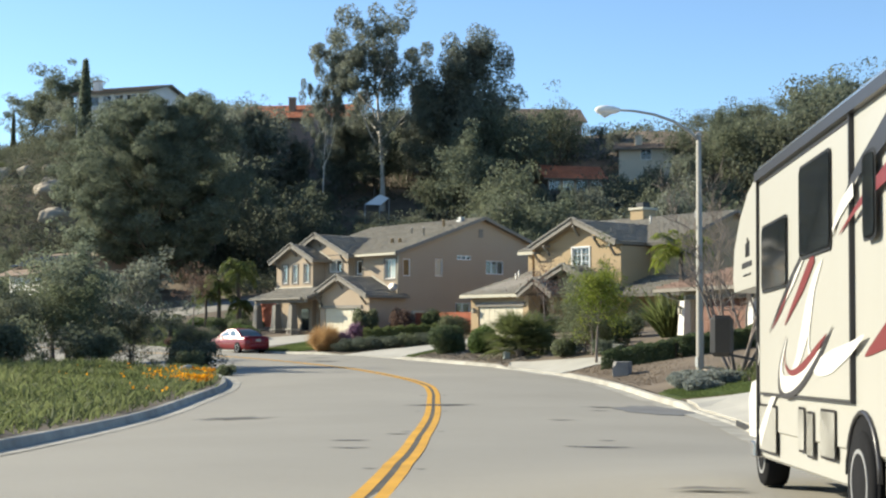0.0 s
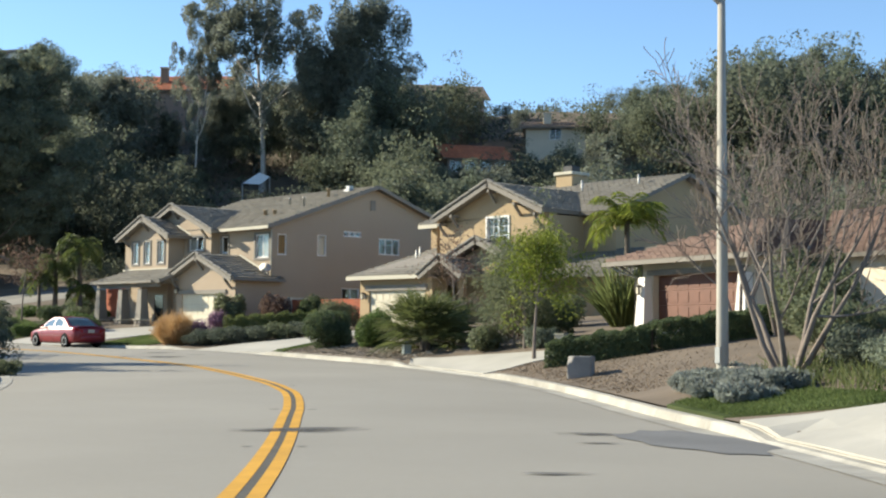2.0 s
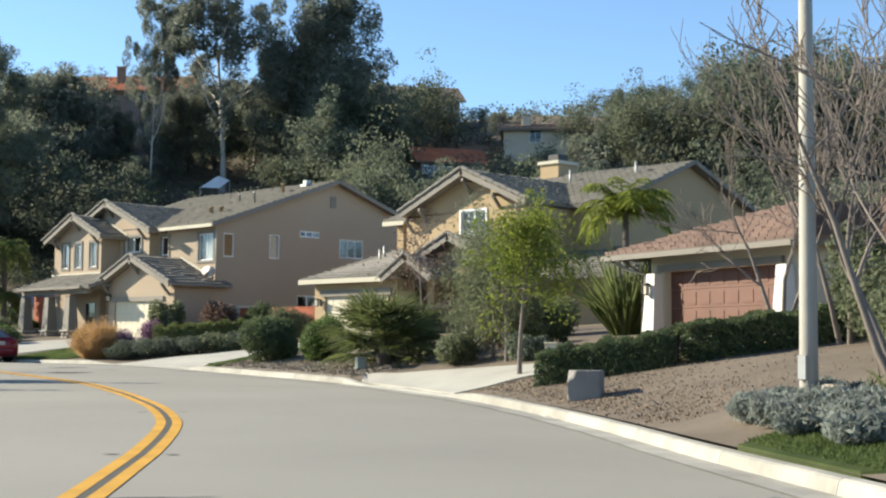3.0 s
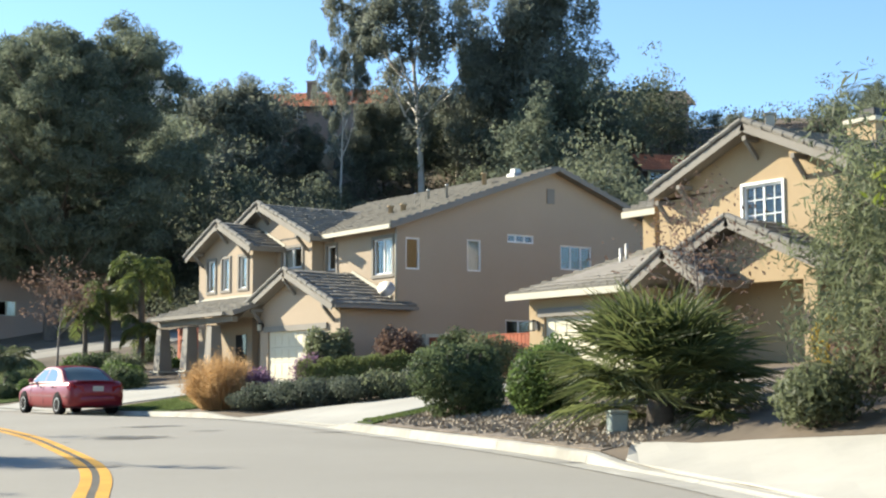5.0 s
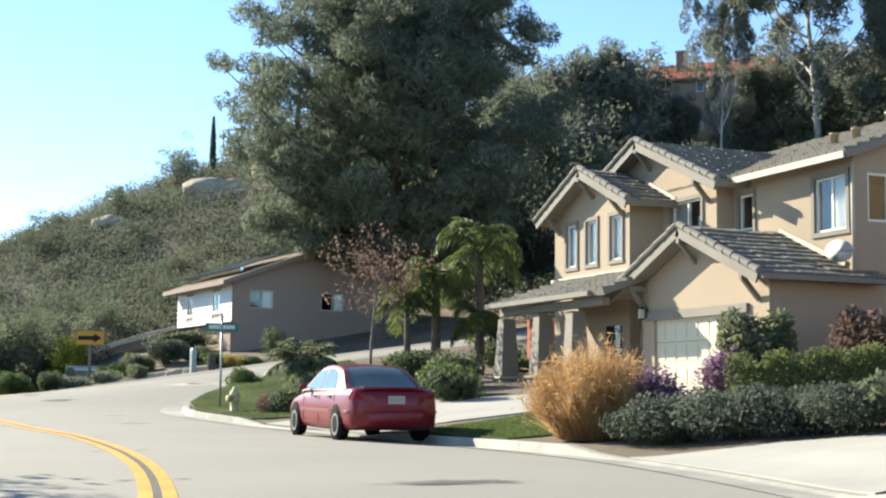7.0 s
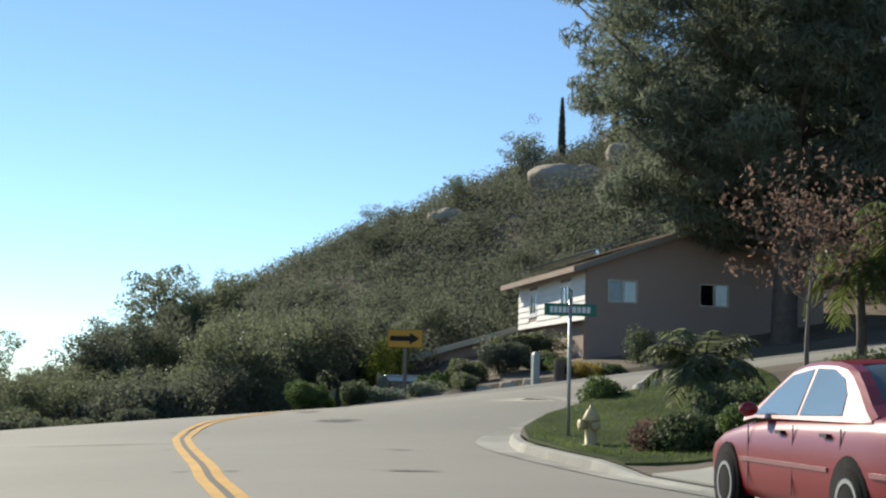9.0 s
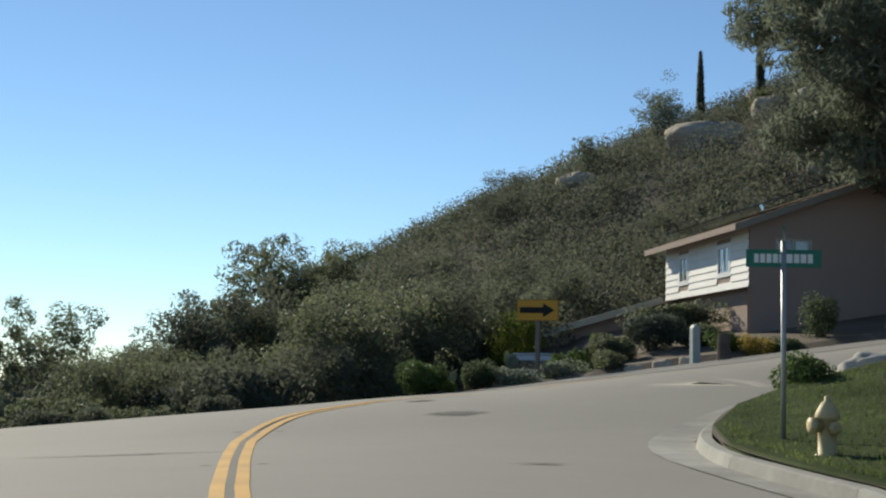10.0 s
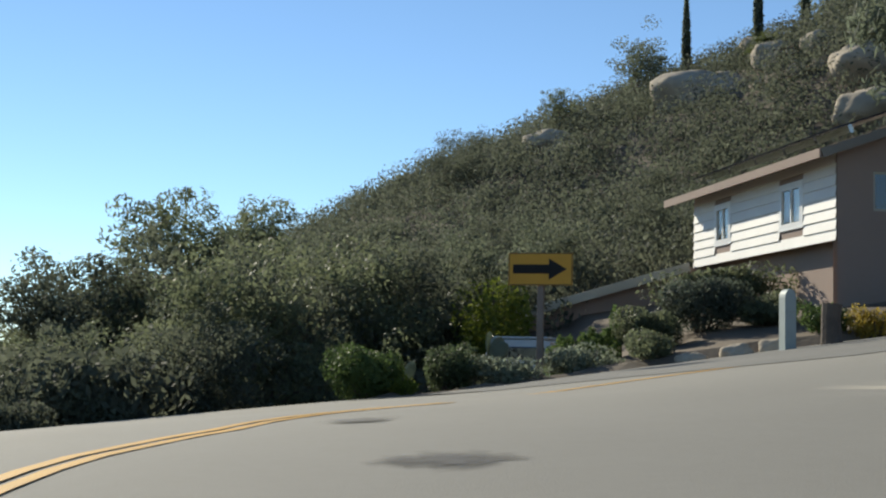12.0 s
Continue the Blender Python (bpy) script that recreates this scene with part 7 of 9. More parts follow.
def feather_palm(x, y, trunk, frond, count, seed, mat, label, arch=1.0, radius=0.13, name="queen_palm"):
    """Arching feather fronds with hanging leaflets."""
    rng = np.random.default_rng(seed)
    ob = thing(name, pose(x, y, gz(x, y)), label, "palm")
    tube("trunk", M["bark"], ob, [(0, 0, -0.3), (0.03, 0, trunk * 0.5), (0, 0.02, trunk)], [radius * 1.3, radius, radius * 0.8], 10)
    roots, tips = [], []
    bm = bmesh.new()
    for k in range(count):
        az = k * 2.4 + rng.uniform(-0.3, 0.3)
        el = math.radians(rng.uniform(10, 75))
        d = Vector((math.cos(az) * math.cos(el), math.sin(az) * math.cos(el), math.sin(el)))
        p, line = Vector((0, 0, trunk)), []
        for j in range(13):
            line.append(tuple(p))
            p = p + d * (frond / 12)
            d = (d + Vector((0, 0, -0.20 * arch * (0.5 + j / 9)))).normalized()
        add_ring_tube(bm, line, list(np.linspace(0.022, 0.005, 13)), 4, cap=False)
        for j in range(2, 13):
            a, b = Vector(line[j - 1]), Vector(line[j])
            t = (b - a).normalized()
            s = t.cross(Vector((0, 0, 1))).normalized()
            for q in range(3):
                root = a.lerp(b, q / 3)
                for sgn in (-1, 1):
                    length = frond * 0.26 * math.sin(math.pi * min(1, (j + 1) / 13)) * rng.uniform(0.8, 1.2) + 0.05
                    tip = root + (s * sgn * 0.8 + t * 0.5 + Vector((0, 0, -0.5 + rng.normal() * 0.15))) * length
                    roots.append(tuple(root))
                    tips.append(tuple(tip))
    part("midrib", bm, M["leaf_olive"], ob)
    quads_mesh("frond_crown", blade_quads(np.array(roots), np.array(tips), 0.045, rng), mat, ob)
    return ob


def spiky(x, y, count, length, width, seed, mat, label, category, name, spread=0.5, base=0.25, sag=0.2, flowers=None):
    """A tuft of upright blades out of one root: pampas grass, flax, strap leaves."""
    rng = np.random.default_rng(seed)
    ob = thing(name, pose(x, y, gz(x, y)), label, category)
    a = rng.uniform(0, 2 * math.pi, count)
    r = base * np.sqrt(rng.uniform(0, 1, count))
    root = np.c_[r * np.cos(a), r * np.sin(a), np.zeros(count)]
    tilt = spread * np.sqrt(rng.uniform(0, 1, count))
    l = length * rng.uniform(0.55, 1.1, count)
    tip = root + np.c_[np.cos(a) * np.sin(tilt) * l, np.sin(a) * np.sin(tilt) * l, np.cos(tilt) * l * (1 - sag * tilt)]
    quads_mesh("blade_tuft", blade_quads(root, tip, width, rng), mat, ob)
    bm = bmesh.new()
    add_ring_tube(bm, [(0, 0, -0.1), (0, 0, 0.15)], [base * 0.8, base * 0.5], 8)
    part("crown", bm, M["soil"], ob)
    return ob


fan_palm(-12.0, -25.3, 0.42, 1.85, 84, 60, M["palm"], "bushy green fan palm with wide fronds", 0.34, low=74)
fan_palm(-10.7, -24.0, 0.5, 1.6, 50, 61, M["palm"], "bushy low fan palm beside the larger one", 0.34, low=74)
fan_palm(10.4, 88.0, 0.7, 1.3, 30, 59, M["palm"], "small fan palm among the ridge boulders", 0.2)
feather_palm(-1.7, 15.3, 4.1, 2.1, 22, 62, M["frond"], "queen palm with a full head of arching fronds", 1.5, 0.15)
feather_palm(-2.9, 15.9, 2.9, 1.7, 18, 58, M["frond"], "queen palm with drooping green fronds", 1.6, 0.14)
feather_palm(-3.7, 16.3, 2.1, 1.7, 15, 63, M["frond"], "small queen palm with drooping fronds", 1.7, 0.10)
feather_palm(-2.1, 14.4, 1.6, 1.4, 15, 57, M["frond"], "short queen palm with yellowing fronds", 1.6, 0.10)
feather_palm(-7.6, 14.2, 0.75, 1.4, 30, 64, M["leaf_olive"], "short date palm with dull brown-green fronds", 0.9, 0.15, "date_palm")
feather_palm(0.6, -23.4, 3.6, 2.2, 30, 65, M["leaf_lime"], "queen palm with yellowing fronds beside the ochre house", 1.0, 0.12)
def grass_dome(x, y, radius, height, count, seed):
    """A mound of fine dry blades that arch over at the rim, with feathery ends."""
    rng = np.random.default_rng(seed)
    ob = thing("ornamental_grass", pose(x, y, gz(x, y)), "large tuft of dry straw-coloured ornamental grass", "ornamental grass")
    a = rng.uniform(0, 2 * math.pi, count)
    f = np.sqrt(rng.uniform(0, 1, count))
    lump = 1 + 0.12 * np.sin(3 * a + 1) + 0.08 * np.sin(7 * a)
    root = np.c_[np.cos(a) * f * radius * 0.55, np.sin(a) * f * radius * 0.55, np.zeros(count)]
    hh = height * lump * (np.sqrt(1 - 0.72 * f**2) * rng.uniform(0.55, 1.08, count))
    tip = np.c_[np.cos(a) * f * radius * lump, np.sin(a) * f * radius * lump, hh] + rng.normal(size=(count, 3)) * 0.09
    quads_mesh("blade_tuft", blade_quads(root, tip, 0.009, rng), M["straw"], ob)
    k = rng.integers(0, count, count // 2)
    quads_mesh("plume_tuft", leaf_quads(tip[k] + rng.normal(size=(len(k), 3)) * 0.05, 0.035, rng, 4.0, 0.3), M["straw"], ob)


grass_dome(-9.05, -6.2, 0.98, 1.28, 10000, 66)
spiky(-6.7, -29.2, 320, 2.5, 0.075, 67, M["leaf_hedge"], "tall flax with upright striped yellow-green blades", "flax", "flax_plant", 0.75, 0.4, 0.25)
spiky(-6.0, -29.9, 240, 2.2, 0.07, 68, M["leaf_olive"], "tall flax with upright green blades", "flax", "flax_plant", 0.7, 0.4, 0.25)
spiky(-30.5, -54.3, 110, 1.1, 0.05, 69, M["leaf_brown"], "dark maroon yucca beside the driveway", "yucca", "yucca_plant", 0.9, 0.15, 0.1)
shrubs = [
    # x, y, rx, ry, rz, material, leaves, leaf size, label
    (-10.4, -18.3, 0.9, 0.9, 1.3, "leaf_dark", 11000, 0.06, "dense dark green shrub with pale new tips"),
    (-10.5, -20.9, 0.78, 0.78, 1.25, "leaf", 9500, 0.06, "dense bright green rounded shrub"),
    (-2.9, -9.7, 0.75, 0.75, 1.45, "leaf_olive", 5200, 0.055, "loose green shrub at the garage corner"),
    (-8.3, -6.9, 0.45, 0.45, 0.95, "purple_flower", 1600, 0.06, "mound of small mauve flowers"),
    (-8.9, -7.9, 0.92, 0.8, 0.64, "rosemary", 5200, 0.042, "low grey-green lavender shrub"),
    (-8.5, -8.9, 0.92, 0.8, 0.64, "rosemary", 5200, 0.042, "low grey-green rosemary shrub"),
    (-8.1, -9.8, 0.92, 0.8, 0.64, "rosemary", 5200, 0.042, "low grey-green lavender shrub"),
    (-7.7, -10.7, 0.92, 0.8, 0.64, "rosemary", 5200, 0.042, "low grey-green rosemary shrub"),
    (-7.2, -11.6, 0.92, 0.8, 0.64, "leaf_olive", 2400, 0.06, "low olive-green shrub in the bed"),
    (-6.6, -12.3, 0.92, 0.8, 0.64, "rosemary", 5200, 0.042, "low grey-green rosemary shrub"),
    (-2.6, -1.1, 0.85, 0.7, 1.75, "leaf_olive", 2600, 0.12, "tall glossy shrub against the garage wall"),
    (-3.4, -1.2, 0.70, 0.60, 1.00, "purple_flower", 2200, 0.06, "mauve flowering shrub against the garage"),
    (-0.9, -2.4, 0.85, 0.80, 1.75, "leaf_brown", 2800, 0.09, "dark reddish shrub against the shaded wall"),
    (0.5, -3.6, 0.90, 0.80, 1.5, "leaf_dark", 2800, 0.09, "dark green shrub against the shaded wall"),
    (0.7, -6.0, 0.8, 0.8, 1.1, "leaf_brown", 2200, 0.08, "dull mauve shrub in front of the fence"),
    (-6.1, 6.6, 0.75, 0.65, 0.75, "leaf_dark", 2200, 0.07, "dark green shrub beside the walk"),
    (-5.5, 8.4, 0.85, 0.80, 0.85, "leaf", 2400, 0.08, "green shrub beside the porch"),
    (-4.6, 10.6, 0.9, 0.8, 1.0, "leaf_olive", 2400, 0.08, "olive-green shrub beside the porch"),
    (-4.3, 13.0, 1.0, 0.9, 1.0, "leaf_dark", 2600, 0.08, "dark green shrub on the slope"),
    (-2.6, 18.5, 1.0, 0.9, 0.8, "leaf", 2600, 0.08, "green shrub on the slope"),
    (0.8, 19.5, 1.2, 1.0, 0.9, "leaf_dark", 2600, 0.08, "dark green shrub on the slope"),
    (-0.6, 14.2, 1.0, 0.9, 0.8, "leaf", 2600, 0.08, "green shrub on the slope"),
    (-9.2, 9.8, 0.62, 0.55, 0.6, "leaf_dark", 3000, 0.05, "low dark shrub on the corner lawn"),
    (-9.5, 10.7, 0.52, 0.48, 0.5, "leaf_brown", 2400, 0.045, "low dull brown-pink shrub on the corner lawn"),
    (-8.5, 8.8, 0.72, 0.65, 0.65, "leaf", 3200, 0.05, "low green shrub on the corner lawn"),
    (-8.0, 11.3, 0.75, 0.7, 0.8, "leaf_dark", 3200, 0.055, "dark green shrub on the corner lawn"),
    (-7.3, 8.7, 0.6, 0.6, 0.6, "leaf_olive", 2600, 0.05, "yellow-green shrub on the corner lawn"),
    (-13.5, 36.3, 0.72, 0.72, 0.95, "leaf", 8000, 0.045, "clipped round green bush at the road edge"),
    (-11.9, 37.4, 0.55, 0.55, 0.85, "leaf_dark", 6000, 0.045, "clipped round dark bush at the road edge"),
    (-12.9, 36.2, 0.50, 0.40, 0.32, "leaf_lime", 1600, 0.05, "low yellow-green clump at the road edge"),
    (-11.0, 37.3, 0.80, 0.50, 0.50, "leaf_grey", 2000, 0.06, "low grey shrub under the arrow sign"),
    (-9.4, 38.0, 0.9, 0.6, 0.55, "leaf_grey", 2200, 0.06, "low grey shrub along the road"),
    (-8.2, 37.4, 0.8, 0.5, 0.55, "leaf_olive", 2200, 0.06, "low olive shrub along the road"),
    (-7.6, 39.7, 0.8, 0.8, 0.8, "leaf_olive", 7000, 0.055, "tall dark shrub below the lap-sided house"),
    (-6.4, 40.3, 0.9, 0.9, 1.1, "rosemary", 7000, 0.055, "tall straggling shrub below the lap-sided house"),
    (-5.2, 39.7, 0.8, 0.7, 0.6, "leaf_olive", 5200, 0.055, "dark shrub below the lap-sided house"),
    (-4.6, 44.6, 0.5, 2.0, 1.1, "leaf_olive", 4200, 0.09, "climbing vine under the white siding"),
    (-9.7, 47.6, 1.0, 0.9, 2.6, "leaf_lime", 3200, 0.09, "yellow-green shrub behind the arrow sign"),
    (-4.2, 36.6, 0.5, 0.45, 0.62, "leaf_yellow", 1500, 0.05, "small golden yellow bush"),
    (-3.4, 36.6, 0.6, 0.5, 0.45, "leaf_dark", 1500, 0.06, "low dark bush at the road edge"),
    (-4.9, 37.4, 0.6, 0.5, 0.55, "leaf", 1500, 0.06, "low green bush at the road edge"),
    (-2.0, 38.0, 0.6, 0.5, 1.3, "leaf_dark", 1800, 0.06, "dark upright bush against the pinkish wall"),
    (-7.7, 20.8, 0.58, 0.58, 0.62, "leaf", 2600, 0.05, "clipped round green bush on the corner lawn"),
    (-6.0, -26.0, 1.0, 0.9, 1.2, "leaf_olive", 3000, 0.08, "green shrub beside the driveway"),
    (-8.3, -22.2, 1.1, 1.0, 0.9, "leaf_dark", 3000, 0.08, "low dark shrub behind the fan palm"),
    (-4.4, -22.8, 1.0, 0.9, 1.3, "leaf_yellow", 2600, 0.08, "yellowing shrub in front of the ochre house"),
    (-3.6, -17.6, 1.0, 0.9, 1.2, "leaf_dark", 2800, 0.08, "dark shrub in front of the ochre house"),
    (-12.6, -28.6, 0.8, 0.7, 0.8, "leaf_olive", 2600, 0.07, "loose olive-green shrub beside the driveway"),
    (-12.9, -31.3, 0.5, 0.45, 0.6, "leaf_grey", 1800, 0.07, "silvery spiky shrub beside the driveway"),
    (-10.6, -29.6, 1.0, 0.9, 1.3, "leaf_dark", 3000, 0.08, "dark green shrub behind the wispy trees"),
    (-9.6, -27.4, 0.9, 0.9, 1.2, "leaf_brown", 2600, 0.07, "dull purple shrub behind the fan palm"),
    (-16.5, -43.0, 1.2, 1.0, 1.1, "leaf_olive", 3000, 0.08, "straggling grey-green shrub near the lamp"),
    (-13.5, -41.0, 1.3, 1.1, 1.6, "leaf_olive", 4200, 0.09, "green shrub in front of the cream house"),
    (-11.5, -39.5, 1.0, 0.9, 2.0, "leaf_olive", 4000, 0.10, "lush green shrub by the entry"),
    (-20.6, -48.2, 1.2, 1.0, 0.75, "leaf_olive", 4200, 0.06, "loose olive-green shrub behind the bare tree"),
    (-19.4, -50.2, 1.3, 1.1, 0.9, "rosemary", 4600, 0.06, "dull grey-green shrub beside the lawn"),
    (-21.8, -50.6, 0.9, 0.8, 0.5, "leaf", 3200, 0.05, "low bright green shrub on the lawn"),
    (-22.4, -53.2, 1.0, 0.9, 0.8, "leaf_olive", 3600, 0.06, "straggling shrub at the driveway edge"),
    (-22.0, -47.0, 0.9, 0.8, 0.75, "rosemary", 3800, 0.055, "dull grey-green shrub behind the bare tree"),
    (-23.2, -48.6, 0.8, 0.8, 0.6, "leaf_grey", 3200, 0.05, "loose grey shrub beside the lawn strip"),
    (-24.3, -50.4, 0.85, 0.8, 0.55, "leaf_olive", 3400, 0.05, "low olive-green shrub beside the lawn strip"),
    (-24.9, -52.2, 0.9, 0.8, 0.75, "rosemary", 3600, 0.055, "dull grey-green shrub at the driveway edge"),
    (-20.4, -46.2, 0.9, 0.9, 1.0, "leaf_olive", 3600, 0.06, "straggling olive-green shrub behind the lamp"),
    (-32.2, -56.9, 1.05, 1.0, 1.25, "leaf_olive", 8000, 0.05, "full green bush in the bed beside the driveway"),
    (-30.6, -57.4, 1.0, 1.0, 1.2, "leaf", 6000, 0.055, "green bush in the bed beside the driveway"),
    (-33.6, -56.2, 0.5, 0.4, 0.28, "leaf_lime", 2400, 0.035, "low yellow-green clump beside the kerb"),
    (-33.9, -55.9, 0.3, 0.22, 0.3, "orange_flower", 160, 0.035, "small orange flowers beside the kerb"),
]
for k, (x, y, rx, ry, rz, mat, n, size, label) in enumerate(shrubs):
    move_to(make_shrub("shrub", label, rx, ry, rz, M[mat], k + 100, n, size), x, y, turn=(k * 47) % 360)

# succulents round the lamp
rng = np.random.default_rng(72)
for k in range(16):
    a = k / 16
    x, y = -22.3 - 2.6 * a + rng.normal() * 0.4, -43.9 - 3.3 * a + rng.normal() * 0.35
    move_to(make_shrub("succulent", "silvery grey-green succulent clump", 0.5, 0.45, 0.36, M["leaf_silver"], 130 + k, 1500, 0.055, 7, 2.2, "succulent", "succulents round the lamp", up=0.5), x, y)


def hedge(name, a, b, depth, height, mat, seed, label, leaves=9000, size=0.06):
    """A clipped hedge from a to b that follows the ground."""
    rng = np.random.default_rng(seed)
    a, b = np.array(a, float), np.array(b, float)
    n = max(1, int(np.linalg.norm(b - a) / 1.1))
    ob = thing(name, Matrix(), label, "hedge")
    d = (b - a) / np.linalg.norm(b - a)
    s = np.array([-d[1], d[0]])
    pts, out = [], []
    for k in range(leaves):
        u, v, w = rng.uniform(0, 1), rng.uniform(-1, 1), rng.uniform(0, 1)
        f = rng.integers(0, 4)
        if f == 0:
            w = rng.uniform(0.9, 1.05)
        elif f < 3:
            v = (1 if f == 1 else -1) * rng.uniform(0.85, 1.05)
        wave = 1 + 0.07 * math.sin(u * 19 + seed) + 0.05 * math.sin(u * 43)
        p = a + (b - a) * u + s * v * depth / 2 * (1 - 0.12 * w)
        pts.append((p[0], p[1], w * height * wave))
        out.append((0, 0, 1) if f == 0 else (s[0] * v, s[1] * v, 0.2))
    p = np.array(pts)
    p[:, 2] += ground_z(p[:, 0], p[:, 1])
    quads_mesh("foliage", leaf_quads(p, size, rng, 1.5, out=np.array(out), loose=0.7), mat, ob)
    bm = bmesh.new()
    for k in range(n + 1):
        q = a + (b - a) * (k / n)
        z = gz(q[0], q[1])
        add_ring_tube(bm, [(q[0], q[1], z - 0.1), (q[0], q[1], z + height * 0.8)], [0.04, 0.02], 5)
    part("stem", bm, M["bark"], ob)
    return ob


hedge("hedge", (-16.7, -35.0), (-15.4, -37.3), 1.0, 0.62, M["leaf_dark"], 80, "low clipped dark green hedge", 16000, 0.05)
hedge("hedge", (-15.4, -37.3), (-11.8, -39.0), 0.9, 0.68, M["leaf_dark"], 81, "low clipped dark green hedge", 20000, 0.05)
hedge("hedge", (-7.6, -7.8), (-6.6, -9.6), 0.7, 0.95, M["leaf_hedge"], 83, "low yellow-green hedge in front of the tan house", 11000, 0.045)
hedge("hedge", (-6.6, -9.6), (-5.4, -11.4), 0.7, 0.95, M["leaf_hedge"], 84, "low yellow-green hedge in front of the tan house", 12000, 0.045)
hedge("hedge", (-9.6, 40.6), (-8.1, 40.3), 0.9, 0.95, M["leaf"], 85, "clipped green hedge block behind the arrow sign", 5000)

olive = make_tree("young_tree", "slender young tree with a light green crown", "tree", 3.7, 1.1, M["leaf_lime"], M["twig"], 90,
                  leaves=6500, size=0.06, clump=0.42, flat=0.9, stretch=1.7, n_limbs=10, fork=0.5, radius=0.055, extra=0.5, rise=0.6)
move_to(olive, -15.1, -33.0)
willow = make_tree("young_tree", "wispy grey-green tree in front of the ochre house", "tree", 4.2, 1.5, M["leaf_olive"], M["twig"], 91,
                   leaves=11000, size=0.06, clump=0.5, flat=1.3, stretch=2.8, droop=0.5, n_limbs=16, fork=0.1, radius=0.06, extra=0.5, rise=0.7)
move_to(willow, -12.7, -30.4, 0.9)
plant_at(willow, -11.9, -29.2, 0.8, 100)
red_tree = make_tree("young_tree", "twiggy purple-leaved young tree by the ochre house", "tree", 4.0, 1.3, M["leaf_brown"], M["twig"], 92,
                     leaves=700, size=0.07, clump=0.5, flat=1.0, stretch=1.6, n_limbs=12, fork=0.25, radius=0.05, extra=0.3, rise=0.8)
move_to(red_tree, -5.0, -19.4)
brown = make_tree("young_tree", "small tree with sparse withered brown leaves", "tree", 5.0, 2.1, M["leaf_brown"], M["twig"], 93,
                  leaves=1400, size=0.10, clump=0.5, flat=0.9, stretch=1.5, n_limbs=11, fork=0.45, radius=0.07, extra=0.2, rise=0.8)
move_to(brown, -5.2, 15.4, 0.84)


def bare_tree(x, y, height, seed, trunks=5, lean=0.28):
    """A leafless tree of several thin trunks."""
    rng = np.random.default_rng(seed)
    ob = thing("bare_tree", pose(x, y, gz(x, y)), "leafless multi-trunk tree with fine grey-pink twigs", "tree", "bare trees")
    thick, fine = [], []

    def grow(p, d, length, r, level):
        pts, rad, q = [p], [r], p
        for i in range(5):
            d = (d + Vector(rng.normal(size=3) * 0.10) + Vector((0, 0, 0.06))).normalized()
            q = q + d * (length / 5)
            pts.append(q)
            rad.append(r * (1 - 0.15 * (i + 1)))
        (thick if level > 1 else fine).append((pts, rad))
        if level > 0:
            for j in range(2, 6):
                for _ in range(2 if level == 2 else 1):
                    side = (d + Vector(rng.normal(size=3) * 0.42)).normalized()
                    grow(pts[j], side, length * rng.uniform(0.38, 0.6), rad[j] * 0.6, level - 1)

    for k in range(trunks):
        a = 2 * math.pi * k / trunks + rng.uniform(-0.3, 0.3)
        d = Vector((math.cos(a) * lean, math.sin(a) * lean, 1)).normalized()
        grow(Vector((0.1 * math.cos(a), 0.1 * math.sin(a), -0.1)), d, height * rng.uniform(0.55, 0.7), 0.065, 3)
    limb_mesh("trunk", thick, M["twig"], ob, 6)
    tagged(limb_mesh("twig_mass", fine, M["twig"], ob, 3), kind="stuff")
    return ob


bare_tree(-22.5, -45.9, 5.6, 94, 6, 0.5)
bare_tree(-13.2, -39.6, 6.2, 95, 3, 0.25)
bare_tree(-10.6, -36.6, 5.4, 96, 3, 0.3)

# trees and shrubs left of the road
for kind, x, y, s, turn in ((young_pine, -27.6, -14.6, 0.5, 20), (oak, -31.5, -13.5, 0.55, 40), (oak_wide, -36.0, -19.0, 0.5, 100), (thin_gum, -24.5, -13.5, 0.5, 0),
                            (oak, -40, -22, 0.5, 10), (young_pine, -33, -6, 0.55, 60), (oak_wide, -44, -14, 0.55, 60), (oak, -24, -4, 0.7, 33)):
    plant_at(kind, x, y, s, turn)
wild = make_shrub("wild_shrub", "wild grey-green shrub on the slope", 2.1, 1.9, 2.3, M["scrub"], 97, 3600, 0.18, 12, 1.6, "shrub", "wild shrubs")
wild_b = make_shrub("wild_shrub", "wild dark green shrub on the slope", 1.9, 2.0, 2.6, M["oak"], 98, 3600, 0.18, 12, 1.6, "shrub", "wild shrubs")
wild_c = make_shrub("wild_shrub", "wild olive-green shrub on the slope", 1.6, 1.5, 1.7, M["leaf_olive"], 99, 3400, 0.13, 10, 1.8, "shrub", "wild shrubs")
move_to(wild, -19.5, 41.5, 0.8)
move_to(wild_b, -16.0, 43.0, 0.8)
move_to(wild_c, -23.5, 37.5, 0.7)
bush = random.Random(9)
rooted = []
for k in range(900):
    x, y = bush.uniform(-38, -10.5), bush.uniform(24, 70)
    clear = math.sqrt(((LINE - np.array([x, y]))**2).sum(1).min()) - HALF
    if clear < 1.0 or (x > -13.5 + 0.12 * (y - 36)) or any((x - a)**2 + (y - b)**2 < 2.6 for a, b in rooted):
        continue
    pick = bush.randrange(3)
    tall = (2.5, 2.8, 1.9)[pick]
    size = min(bush.uniform(0.75, 1.35), (canopy_top(x, y, 1.2, OPEN_BEND) - gz(x, y)) / tall)
    if size < 0.3 or len(rooted) > 130:
        continue
    rooted.append((x, y))
    plant_at((wild, wild_b, wild_c)[pick], x, y, size, bush.uniform(0, 360))
